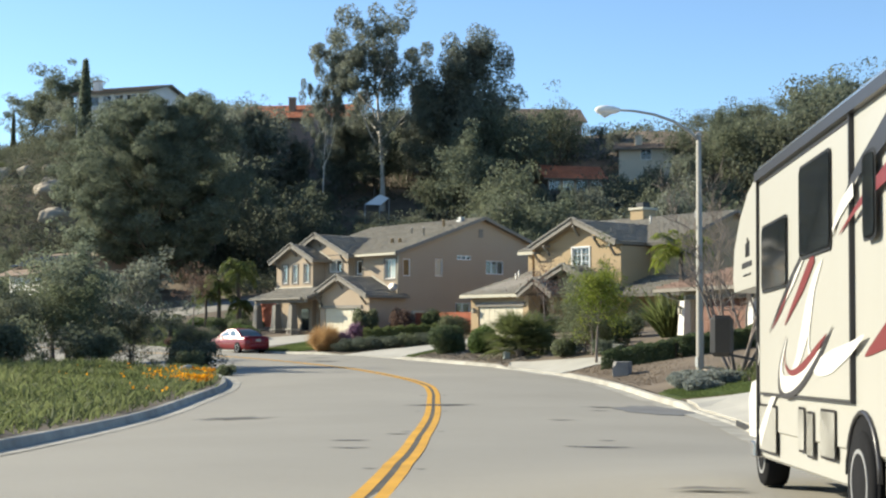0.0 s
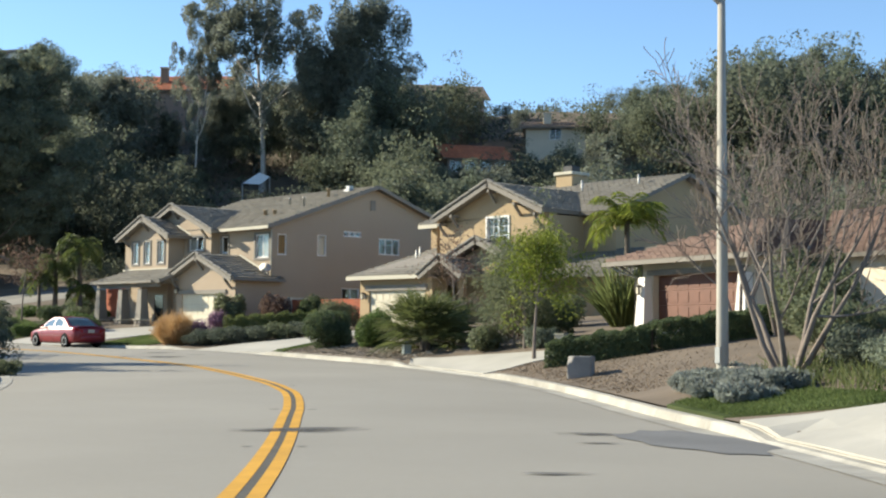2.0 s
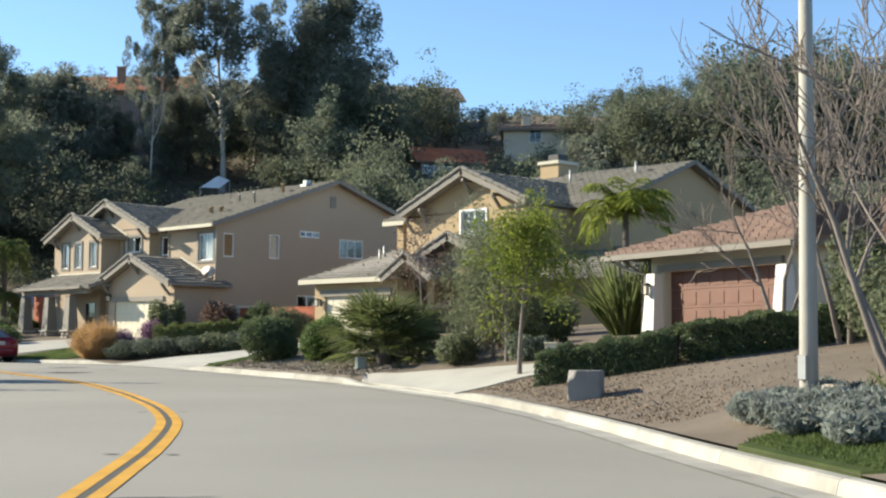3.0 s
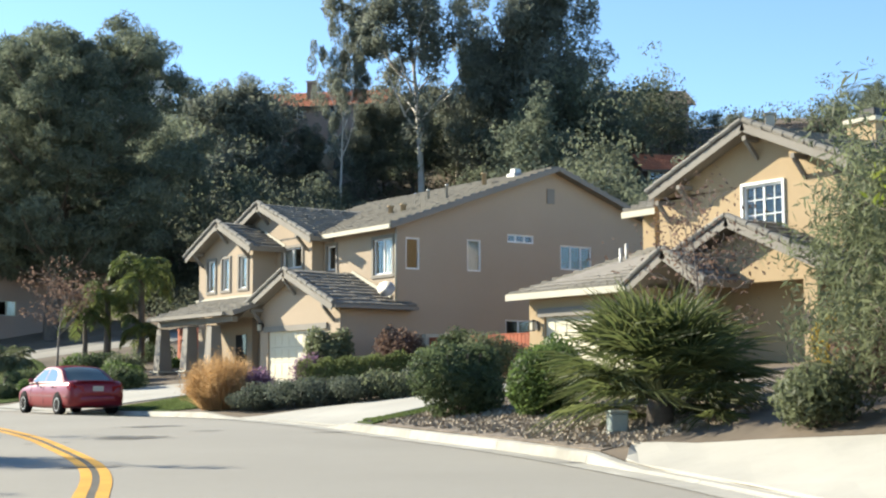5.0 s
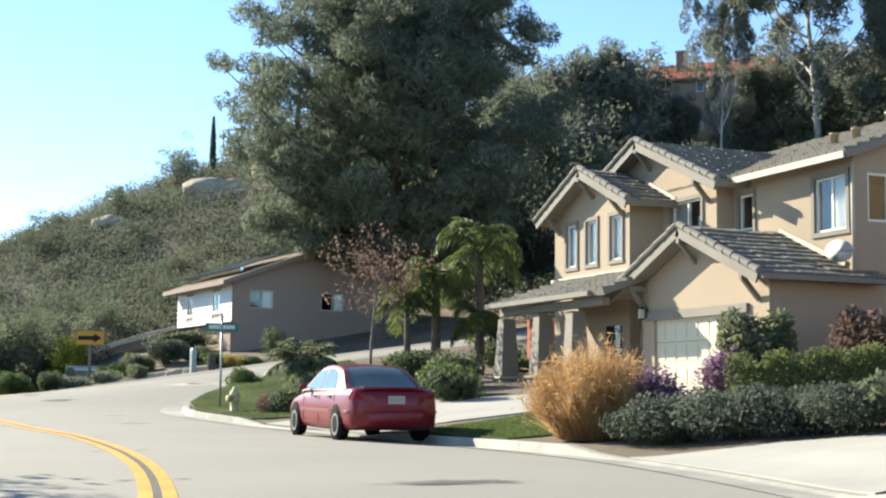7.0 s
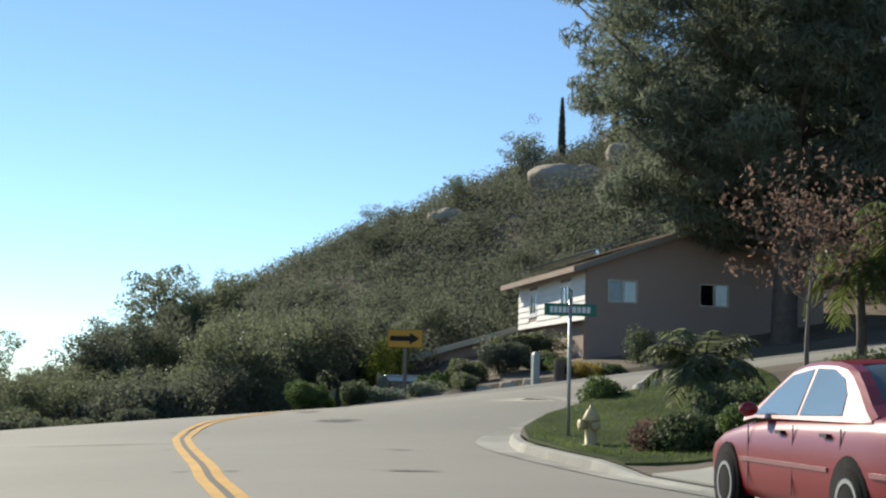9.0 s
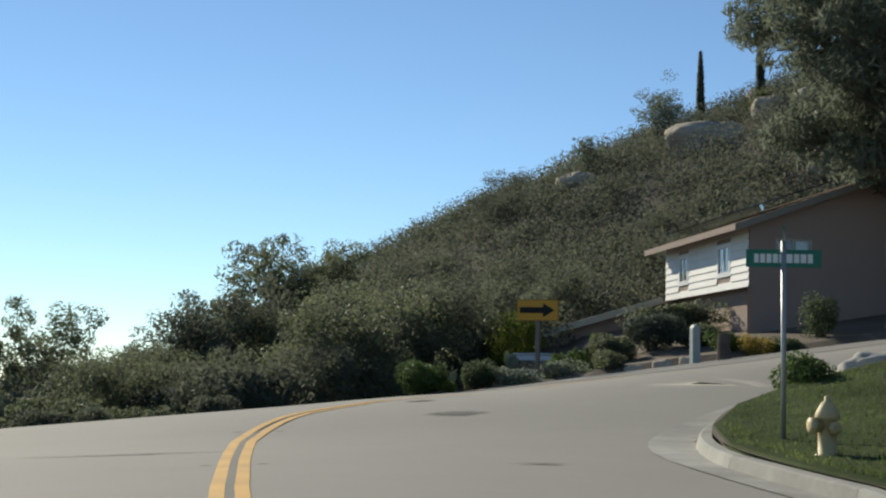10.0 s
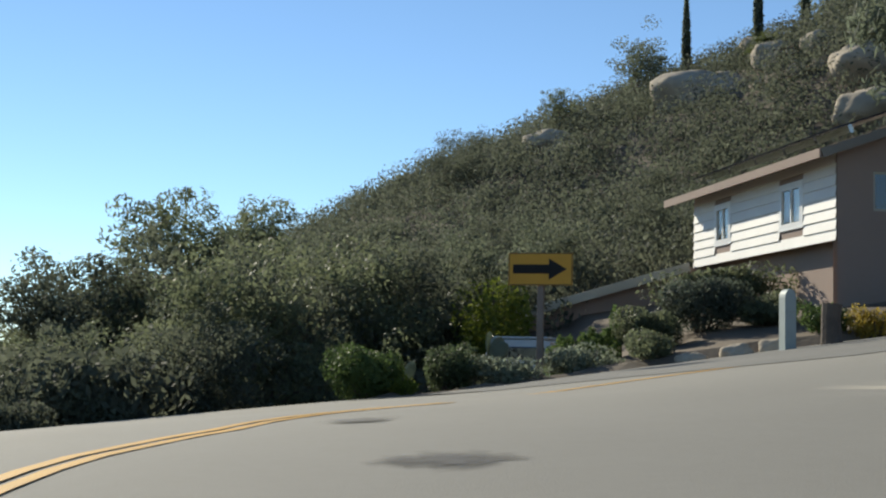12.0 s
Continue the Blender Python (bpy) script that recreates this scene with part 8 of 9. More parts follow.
for x, y, s, kind in ((-26.0, -21.0, 0.62, wild_c), (-29.5, -19.5, 0.7, wild_b), (-33.5, -20.5, 0.8, wild_b), (-24.3, -18.2, 0.7, wild), (-38.5, -25.5, 0.7, wild), (-25.8, -23.6, 0.4, wild_c)):
    plant_at(kind, x, y, s, x * 40)
for k, i in enumerate(range(index_at(-16.5, 14.5), index_at(-12.4, 29.2))):
    q = LINE[i] - RIGHT[i] * (HALF + 0.55 + bush.uniform(0, 0.5))
    plant_at((wild_c, wild, wild_b)[k % 3], q[0], q[1], bush.uniform(0.26, 0.4), bush.uniform(0, 360), sink=0.1)
# full crowns that rise from below the outer edge of the bend
full = make_tree("wild_tree", "bushy dull olive-green tree rising from below the road edge", "tree", 4.6, 2.5, M["leaf_olive"], M["bark"], 111,
                 leaves=15000, size=0.10, clump=0.7, flat=0.8, stretch=1.7, n_limbs=18, fork=0.1, radius=0.12, extra=1.0, rise=0.5)
full_b = make_tree("wild_tree", "bushy dark grey-green tree rising from below the road edge", "tree", 4.4, 2.7, M["scrub"], M["bark"], 112,
                   leaves=15000, size=0.10, clump=0.7, flat=0.75, stretch=1.6, n_limbs=18, fork=0.1, radius=0.12, extra=1.0, rise=0.5)
EXTENT[full], EXTENT[full_b] = extent(full), extent(full_b)
for k, (bearing, dist) in enumerate(((-11.2, 30), (-9.2, 27), (-6.9, 28.5), (-4.6, 28), (-2.4, 31), (-0.6, 33.5), (1.2, 36), (2.9, 38), (-10.3, 36), (-8.0, 37), (-5.6, 38), (-3.2, 40), (-1.0, 43), (-13.6, 31), (-15.8, 29), (-12.6, 38))):
    x, y = -14.56 + dist * math.sin(math.radians(bearing)), 11.0 + dist * math.cos(math.radians(bearing))
    kind = (full, full_b)[k % 2]
    plant_at(kind, x, y, max(fitted(kind, x, y, 1.5, OPEN_BEND), 0.25), turn=k * 77)
for kind, x, y, top in ((full_b, -20.5, 48.5, 3.7), (full, -21.7, 49.6, 1.9), (full_b, -19.4, 49.5, 4.4)):
    plant_at(kind, x, y, (top - gz(x, y)) / EXTENT[kind][0], turn=x * 50)
move_to(full, -36.0, 34.0)
move_to(full_b, -41.0, 37.0)
for kind, x, y, s, turn in ((full, -28.6, -15.6, 0.62, 20), (full_b, -31.8, -16.5, 0.5, 140), (full_b, -25.6, -15.4, 0.5, 60), (full, -34.5, -19.5, 0.42, 0), (full_b, -37.8, -23.0, 0.36, 200),
                            (full, -29.8, -11.5, 0.7, 90), (full_b, -23.6, -17.4, 0.4, 300), (full_b, -40.5, -26.0, 0.34, 30)):
    plant_at(kind, x, y, s, turn)
pale = make_tree("wild_tree", "airy pale-leaved wild tree on the slope", "tree", 5.6, 2.9, M["leaf_olive"], M["twig"], 101,
                 leaves=6500, size=0.11, clump=0.55, flat=0.8, stretch=1.8, n_limbs=13, fork=0.2, radius=0.12, extra=0.2, rise=0.7)
move_to(pale, -18.9, 64.0, (6.5 - gz(-18.9, 64.0)) / 5.7)
plant_at(pale, -17.8, 65.0, 0.9, 100)
plant_at(pale, -17.4, 63.0, 0.8, 210)
plant_at(pale, -26.5, 47.0, max(0.3, (2.4 - gz(-26.5, 47.0)) / 5.9), 130)
plant_at(pale, -30.5, 46.0, max(0.3, (2.8 - gz(-30.5, 46.0)) / 5.9), 30)
plant_at(pale, -0.5, 92, 0.4, 30)

# wood chips lying on the bed
rng = np.random.default_rng(140)
cy = rng.uniform(-26.4, -16.4, 9000)
cx = np.array([kerb_at(v)[0] for v in cy]) + 0.35 + rng.gamma(1.3, 1.3, len(cy))
good = cx < -5
cx, cy = cx[good], cy[good]
cz = ground_z(cx, cy, dip=False) + 0.03 + rng.uniform(0, 0.015, len(cx))
tagged(quads_mesh("wood_chips", leaf_quads(np.c_[cx, cy, cz], 0.06, rng, 1.4, 0, 0), M["chip"]), "pale wood chips scattered over the bed", "mulch", kind="stuff")

# crumbs of soil and dry litter on the bare ground by the hedge
cy = rng.uniform(-42.5, -33.2, 7000)
cx = np.array([kerb_at(v)[0] for v in cy]) + 0.35 + rng.gamma(1.5, 1.1, len(cy))
good = cx < -13.5
cx, cy = cx[good], cy[good]
cz = ground_z(cx, cy, dip=False) + 0.01 + rng.uniform(0, 0.015, len(cx))
tagged(quads_mesh("soil_litter", leaf_quads(np.c_[cx, cy, cz], 0.028, rng, 1.3, 0, 0), M["litter"]), "brown soil crumbs and dry litter beside the hedge", "soil", kind="stuff")


# ---- vehicles ----
def wheel(parent, x, y, z, r, w, out, spokes=7):
    """A wheel at rest: tyre, rim and spokes; out is +1 or -1 along x."""
    wh = new("wheel")
    wh.parent = parent
    lathe("tyre", M["rubber"], wh, [(r * 0.62, -w / 2), (r * 0.93, -w / 2), (r, -w / 2 + 0.03), (r, w / 2 - 0.03), (r * 0.93, w / 2), (r * 0.62, w / 2)], ((x, y, z), (out, 0, 0)), 24)
    bm = bmesh.new()
    add_ring_tube(bm, [(x + out * (w / 2 - 0.05), y, z), (x + out * (w / 2 - 0.01), y, z)], [r * 0.16, r * 0.13], 12)
    for k in range(spokes):
        a = 2 * math.pi * k / spokes
        add_beam(bm, (x + out * (w / 2 - 0.03), y, z), (x + out * (w / 2 - 0.03), y + math.cos(a) * r * 0.6, z + math.sin(a) * r * 0.6), r * 0.17, 0.03, (out, 0, 0.01))
    for k in range(24):
        a, b = 2 * math.pi * k / 24, 2 * math.pi * (k + 1) / 24
        add_beam(bm, (x + out * (w / 2 - 0.02), y + math.cos(a) * r * 0.61, z + math.sin(a) * r * 0.61), (x + out * (w / 2 - 0.02), y + math.cos(b) * r * 0.61, z + math.sin(b) * r * 0.61), 0.035, 0.05, (out, 0, 0.01))
    part("rim", bm, M["rim"], wh)
    lathe("brake_disc", M["black"], wh, [(r * 0.6, -0.02), (r * 0.6, 0.02), (0.02, 0.03)], ((x + out * (w / 2 - 0.10), y, z), (out, 0, 0)), 16)


def loft(bm, rings, close=True):
    rows = [[bm.verts.new(p) for p in r] for r in rings]
    n = len(rows[0])
    for a, b in zip(rows, rows[1:]):
        for k in range(n if close else n - 1):
            bm.faces.new((a[k], a[(k + 1) % n], b[(k + 1) % n], b[k]))
    if close:
        bm.faces.new(rows[0][::-1])
        bm.faces.new(rows[-1])
    return rows


def sedan(x, y, turn):
    """Parked saloon, nose to +y, rear bumper at y = 0 of its own frame."""
    z = float(road_z(x, y + 2))
    car = thing("car", pose(x, y, z, 0.6, 0, turn) @ Matrix.Diagonal((0.985, 1, 0.965, 1)), "dark red saloon car parked at the kerb", "car")
    W = 0.862

    def section(hw, z0, zb, zt, crown):
        """Half section mirrored: sill, bulge, waist, rounded shoulder, deck."""
        h = [(hw * 0.78, z0), (hw * 0.92, z0 + 0.03), (hw * 0.975, z0 + 0.12), (hw * 0.995, (z0 + zb) / 2 + 0.05), (hw, zb), (hw * 0.99, zb + 0.3 * (zt - zb)),
             (hw * 0.965, zb + 0.65 * (zt - zb)), (hw * 0.92, zt - 0.035), (hw * 0.85, zt - 0.006), (hw * 0.55, zt + crown * 0.7), (hw * 0.15, zt + crown)]
        return h + [(-a, b) for a, b in h[::-1]]

    stations = [(-0.02, 0.60, 0.44, 0.52, 0.66, 0.0), (0.0, 0.70, 0.36, 0.54, 0.80, 0.0), (0.05, 0.775, 0.29, 0.57, 0.90, 0.008), (0.13, 0.82, 0.25, 0.59, 0.965, 0.012), (0.24, 0.842, 0.22, 0.60, 0.995, 0.015),
                (0.6, W, 0.20, 0.62, 0.985, 0.02), (1.1, W, 0.19, 0.62, 0.965, 0.02), (1.9, W, 0.18, 0.62, 0.95, 0.015), (2.7, W, 0.18, 0.61, 0.93, 0.02),
                (3.3, W * 0.99, 0.19, 0.60, 0.885, 0.04), (3.9, W * 0.965, 0.21, 0.58, 0.80, 0.04), (4.25, W * 0.90, 0.24, 0.54, 0.72, 0.03), (4.44, W * 0.78, 0.28, 0.50, 0.64, 0.02), (4.54, W * 0.55, 0.36, 0.47, 0.56, 0.0)]
    bm = bmesh.new()
    loft(bm, [[(a, yy, b) for a, b in section(hw, z0, zb, zt, c)] for yy, hw, z0, zb, zt, c in stations])
    bmesh.ops.recalc_face_normals(bm, faces=bm.faces[:])
    part("body", bm, M["car_red"], car).data.shade_smooth()
    # cabin: one side profile, leaning in towards the roof
    profile = [(0.56, 0.975), (0.74, 1.06), (0.98, 1.20), (1.20, 1.315), (1.40, 1.375), (1.62, 1.405), (1.95, 1.418), (2.25, 1.405), (2.50, 1.36), (2.72, 1.25), (3.0, 1.08), (3.26, 0.925)]
    half = lambda zz: 0.805 - 0.42 * (zz - 0.95)

    def over(i, wide, lift=0.0):
        """One row across the cabin at the profile's point i."""
        yy, zz = profile[i]
        hw = half(zz)
        return [(a * hw * wide, yy, zz + lift + 0.035 * (1 - a * a)) for a in (-1, -0.8, -0.45, 0, 0.45, 0.8, 1)]

    def strip(name, mat, i0, i1, wide, lift=0.0, label=""):
        bm = bmesh.new()
        loft(bm, [over(i, wide, lift) for i in range(i0, i1 + 1)], close=False)
        part(name, bm, mat, car, label).data.shade_smooth()

    strip("roof", M["car_red"], 4, 8, 0.97)
    strip("rear_window", M["car_glass"], 0, 4, 0.84)
    strip("windscreen", M["dark_pane"], 8, 11, 0.9)
    for s in (-1, 1):
        bm = bmesh.new()
        edge = [bm.verts.new((s * half(zz) * 0.97, yy, zz)) for yy, zz in profile]
        rim = [bm.verts.new((s * half(zz - 0.035), yy + (0.03 if i < 4 else -0.03 if i > 8 else 0), zz - 0.035)) for i, (yy, zz) in enumerate(profile)]
        foot = [bm.verts.new((s * half(0.93), yy, 0.925)) for yy, zz in profile]
        for i in range(len(profile) - 1):
            for a, b in ((edge, rim), (rim, foot)):
                bm.faces.new((a[i], a[i + 1], b[i + 1], b[i]))
        for i in list(range(0, 4)) + list(range(8, 11)):
            wide = 0.84 if i < 4 else 0.9
            a = [bm.verts.new((s * half(profile[k][1]) * wide, profile[k][0], profile[k][1] + 0.012)) for k in (i, i + 1)]
            bm.faces.new((edge[i], edge[i + 1], a[1], a[0]))
        bmesh.ops.recalc_face_normals(bm, faces=bm.faces[:])
        part("pillar", bm, M["car_red"], car)
        for pane in (((2.04, 0.965), (3.02, 0.955), (2.72, 1.17), (2.48, 1.305), (2.04, 1.355)), ((1.14, 0.975), (1.98, 0.965), (1.98, 1.358), (1.62, 1.345), (1.36, 1.27), (1.2, 1.14))):
            bm = bmesh.new()
            f = bm.faces.new([bm.verts.new((s * (half(zz) + 0.005), yy, zz)) for yy, zz in pane])
            part("side_window", bm, M["side_glass"], car)
        bm = bmesh.new()
        for a, b in ((0.22, 0.50), (1.26, 3.22)):
            add_box(bm, s * 0.86 - 0.012, s * 0.86 + 0.012, a, b, 0.535, 0.57)
        part("side_strip", bm, M["car_strip"], car)
        for yy in (1.25, 2.2):
            bm = bmesh.new()
            add_box(bm, s * 0.855 - 0.02, s * 0.855 + 0.02, yy, yy + 0.14, 0.80, 0.83)
            part("door_handle", bm, M["black"], car)
        bm = bmesh.new()
        for a, b in ((1.06, 1.04), (2.0, 2.0), (3.02, 3.06)):
            add_beam(bm, (s * 0.862, a, 0.30), (s * 0.846, b, 0.88), 0.012, 0.008, (s, 0, 0))
        part("door_seam", bm, M["black"], car)
        bm = bmesh.new()
        bmesh.ops.create_icosphere(bm, subdivisions=2, radius=0.1)
        for v in bm.verts:
            v.co = Vector((s * 0.93 + v.co.x * 0.9, 2.82 + v.co.y * 0.5, 1.0 + v.co.z * 0.65))
        part("wing_mirror", bm, M["car_red"], car)
        bm = bmesh.new()
        v = [bm.verts.new(p) for p in ((s * 0.42, -0.022, 0.68), (s * 0.70, 0.02, 0.68), (s * 0.80, 0.10, 0.70), (s * 0.835, 0.24, 0.80), (s * 0.80, 0.20, 0.94), (s * 0.755, 0.08, 0.93), (s * 0.68, 0.015, 0.87), (s * 0.42, -0.012, 0.84))]
        bm.faces.new((v[0], v[1], v[6], v[7]))
        bm.faces.new((v[1], v[2], v[5], v[6]))
        bm.faces.new((v[2], v[3], v[4], v[5]))
        bmesh.ops.solidify(bm, geom=bm.faces[:], thickness=0.03)
        part("tail_lamp", bm, M["lamp_red"], car)
        for yy in (0.88, 3.6):
            # dark ring on the uncut body, painting the shaded gap round each wheel
            lathe("wheel_arch", M["rubber"], car, [(0.285, -0.06), (0.30, 0.004), (0.345, 0.006), (0.36, -0.01)], ((s * 0.858, yy, 0.33), (s, 0, 0)), 24)
            wheel(car, s * 0.775, yy, 0.305, 0.305, 0.20, s)
    bm = bmesh.new()
    rows = []
    for a in (-0.80, -0.78, -0.6, -0.25, 0.25, 0.6, 0.78, 0.80):
        back = 0.17 * (abs(a) / 0.8) ** 4
        rows.append([(a, -0.06 + back + b, c) for b, c in ((0.10, 0.27), (0.02, 0.30), (0.0, 0.42), (0.0, 0.53), (0.03, 0.57), (0.10, 0.58))])
    loft(bm, rows, close=False)
    part("rear_bumper", bm, M["car_red"], car).data.shade_smooth()
    box("boot_lip", M["car_red"], car, -0.62, 0.62, 0.05, 0.16, 0.985, 1.012, 0.012)
    beam("boot_seam", M["black"], car, (-0.66, -0.004, 0.64), (0.66, -0.004, 0.64), 0.012, 0.012)
    plate = box("number_plate", M["trim_light"], car, -0.16, 0.16, -0.035, -0.012, 0.70, 0.85, 0.004)
    bm = bmesh.new()
    for k in range(6):
        add_box(bm, -0.125 + 0.043 * k, -0.095 + 0.043 * k, -0.039, -0.034, 0.745, 0.805)
    part("plate_bars", bm, M["steel"], plate)
    box("underbody", M["black"], car, -0.72, 0.72, 0.15, 4.35, 0.23, 0.34)
    return car


sedan(-10.55, -1.55, -0.6)


def motorhome():
    """Parked coach-built motorhome; x across (left side at 0), y forward, the body's front edge at y = 0."""
    o = Vector((-44.48, -64.19, 0))
    z = float(road_z(-44.3, -65.1)) + 0.01
    m = pose(o.x, o.y, z, -1.3, 0.6, -math.degrees(math.atan2(0.665, 0.747))) @ Matrix.Diagonal((0.79, 0.79, 0.79, 1))
    rv = thing("motorhome", m, "beige motorhome with swooping maroon and white decals", "motorhome")
    box("body", M["rv_body"], rv, 0.0, 2.4, -8.6, 0.0, 0.62, 3.52, 0.05)
    box("skirt", M["rv_body"], rv, 0.02, 2.38, -4.15, -0.02, 0.34, 0.72, 0.03)
    # cab-over front cap
    bm = bmesh.new()
    prof = [(-0.02, 2.25), (1.72, 2.25), (1.84, 2.4), (1.74, 2.78), (1.32, 3.1), (0.72, 3.36), (-0.02, 3.51)]
    rows = [[(xx, yy * (1 - 0.04 * e), zz) for yy, zz in prof] for xx, e in ((-0.02, 1), (0.05, 0), (2.35, 0), (2.42, 1))]
    loft(bm, rows, close=True)
    part("cab_over", bm, M["rv_body"], rv)
    # van cab
    bm = bmesh.new()
    prof = [(-0.02, 0.5), (1.9, 0.5), (1.95, 0.95), (1.75, 1.15), (0.95, 1.25), (0.55, 2.18), (-0.02, 2.19)]
    loft(bm, [[(xx, yy, zz) for yy, zz in prof] for xx in (0.2, 2.2)], close=True)
    part("cab", bm, M["rv_white"], rv)
    box("mirror", M["black"], rv, -0.36, -0.08, 1.3, 1.42, 1.46, 1.96, 0.05)
    beam("mirror_arm", M["black"], rv, (-0.2, 1.36, 1.5), (0.3, 1.2, 1.4), 0.03, 0.03)
    beam("awning_rail", M["rv_dark"], rv, (-0.03, -8.5, 3.45), (-0.03, -0.02, 3.45), 0.07, 0.10)
    beam("roof_edge", M["chrome"], rv, (0.02, -8.5, 3.54), (0.02, 0.02, 3.54), 0.06, 0.05)
    # slide-out panel with its seams
    box("slide_out", M["rv_body"], rv, -0.035, 0.0, -4.4, -0.2, 1.06, 3.34, 0.01)
    for a, b, c, d in ((-4.45, -4.41, 1.04, 3.4), (-0.04, -0.01, 0.36, 3.45), (-4.4, -0.2, 1.04, 1.058), (-4.4, -0.2, 3.34, 3.355)):
        box("seam", M["rv_dark"], rv, -0.042, 0.0, a, b, c, d)

    def rounded(name, mat, y0, y1, z0, z1, lift, r=0.07, parent=None):
        bm = bmesh.new()
        pts = []
        for cy, cz, a0 in ((y1 - r, z1 - r, 0), (y0 + r, z1 - r, 90), (y0 + r, z0 + r, 180), (y1 - r, z0 + r, 270)):
            for k in range(5):
                a = math.radians(a0 + 22.5 * k)
                pts.append((lift, cy + r * math.cos(a), cz + r * math.sin(a)))
        f = bm.faces.new([bm.verts.new(p) for p in pts])
        bmesh.ops.solidify(bm, geom=[f], thickness=0.02)
        return part(name, bm, mat, parent or rv)

    for y0, y1, z0, z1 in ((-1.81, -0.45, 2.16, 2.83), (-3.77, -2.48, 2.37, 3.2), (-5.3, -4.95, 2.33, 2.97), (-7.6, -6.4, 2.3, 3.0)):
        w = new("window")
        w.parent = rv
        rounded("frame", M["black"], y0 - 0.03, y1 + 0.03, z0 - 0.03, z1 + 0.03, -0.05, parent=w)
        rounded("pane", M["dark_pane"], y0, y1, z0, z1, -0.06, parent=w)
    for y0, y1, z0, z1 in ((-1.08, -0.06, 0.42, 0.94), (-2.5, -2.18, 0.53, 0.96), (-2.9, -2.58, 0.5, 0.93), (-3.78, -3.16, 0.53, 0.97)):
        hatch = new("hatch")
        hatch.parent = rv
        rounded("hatch_frame", M["rv_dark"], y0, y1, z0, z1, -0.012, 0.04, hatch)
        rounded("hatch_door", M["rv_body"], y0 + 0.025, y1 - 0.025, z0 + 0.025, z1 - 0.025, -0.02, 0.03, hatch)

    def decal(mat, pts, widths, lift):
        """A tapering swoosh along a smooth line of (y, z) points."""
        bm = bmesh.new()
        line = smooth_line(pts, 0.06)
        u = np.linspace(0, len(widths) - 1, len(line))
        w = np.interp(u, range(len(widths)), widths)
        t = np.gradient(line, axis=0)
        t /= np.linalg.norm(t, axis=1)[:, None]
        n = np.c_[-t[:, 1], t[:, 0]] * w[:, None] / 2
        left = [bm.verts.new((lift, *q)) for q in line + n]
        right = [bm.verts.new((lift, *q)) for q in line - n]
        for k in range(len(line) - 1):
            bm.faces.new((left[k], left[k + 1], right[k + 1], right[k]))
        part("decal", bm, mat, rv)

    decal(M["rv_white"], [(-3.42, 2.28), (-3.05, 2.08), (-2.7, 1.72), (-2.3, 1.4), (-2.05, 1.3)], (0.01, 0.14, 0.3, 0.2, 0.04), -0.042)
    decal(M["rv_white"], [(-2.88, 1.75), (-2.85, 1.46), (-3.3, 1.34), (-4.3, 1.46), (-4.9, 1.58)], (0.02, 0.16, 0.2, 0.12, 0.01), -0.043)
    decal(M["rv_white"], [(-1.78, 1.62), (-1.5, 1.38), (-1.55, 1.2), (-1.9, 1.16), (-2.6, 1.28), (-3.4, 1.5)], (0.03, 0.16, 0.18, 0.16, 0.08, 0.02), -0.045)
    decal(M["rv_dark"], [(-1.78, 1.64), (-1.42, 1.36), (-1.36, 1.13), (-1.72, 1.05), (-2.4, 1.14), (-3.2, 1.4), (-3.82, 1.68)], (0.01, 0.05, 0.06, 0.07, 0.07, 0.06, 0.01), -0.046)
    decal(M["rv_red"], [(-1.68, 1.5), (-1.72, 1.36), (-2.05, 1.28), (-2.7, 1.37), (-3.6, 1.62)], (0.02, 0.06, 0.08, 0.07, 0.01), -0.048)
    decal(M["rv_red"], [(-3.08, 2.34), (-2.55, 2.1), (-2.05, 1.9), (-1.68, 1.75)], (0.12, 0.14, 0.08, 0.01), -0.046)
    decal(M["rv_dark"], [(-2.7, 2.42), (-2.1, 2.22), (-1.4, 1.94), (-0.85, 1.7)], (0.07, 0.07, 0.05, 0.01), -0.047)
    decal(M["rv_white"], [(-2.6, 2.36), (-2.1, 2.14), (-1.75, 2.0)], (0.06, 0.06, 0.01), -0.0465)
    decal(M["rv_red"], [(-2.0, 2.12), (-1.4, 1.88), (-1.0, 1.74)], (0.02, 0.05, 0.01), -0.045)
    decal(M["rv_dark"], [(-6.4, 3.3), (-5.5, 3.06), (-4.55, 2.83), (-3.85, 2.44)], (0.22, 0.2, 0.1, 0.01), -0.046)
    decal(M["rv_white"], [(-4.6, 2.76), (-4.2, 2.66), (-3.85, 2.5)], (0.12, 0.12, 0.03), -0.047)
    decal(M["rv_red"], [(-6.2, 2.86), (-5.5, 2.74), (-4.9, 2.64), (-4.1, 2.44)], (0.2, 0.12, 0.06, 0.01), -0.048)
    decal(M["rv_red"], [(-6.2, 1.72), (-5.5, 1.58), (-4.78, 1.42)], (0.25, 0.2, 0.01), -0.008)
    decal(M["rv_white"], [(-0.12, 1.6), (-0.22, 1.5), (-0.14, 1.36)], (0.02, 0.05, 0.02), -0.044)
    decal(M["rv_white"], [(-1.5, 1.2), (-0.85, 0.98), (-0.12, 0.55)], (0.02, 0.12, 0.22), -0.0225)
    box("rear_skirt", M["rv_body"], rv, 0.02, 2.38, -8.58, -5.26, 0.34, 0.72, 0.03)
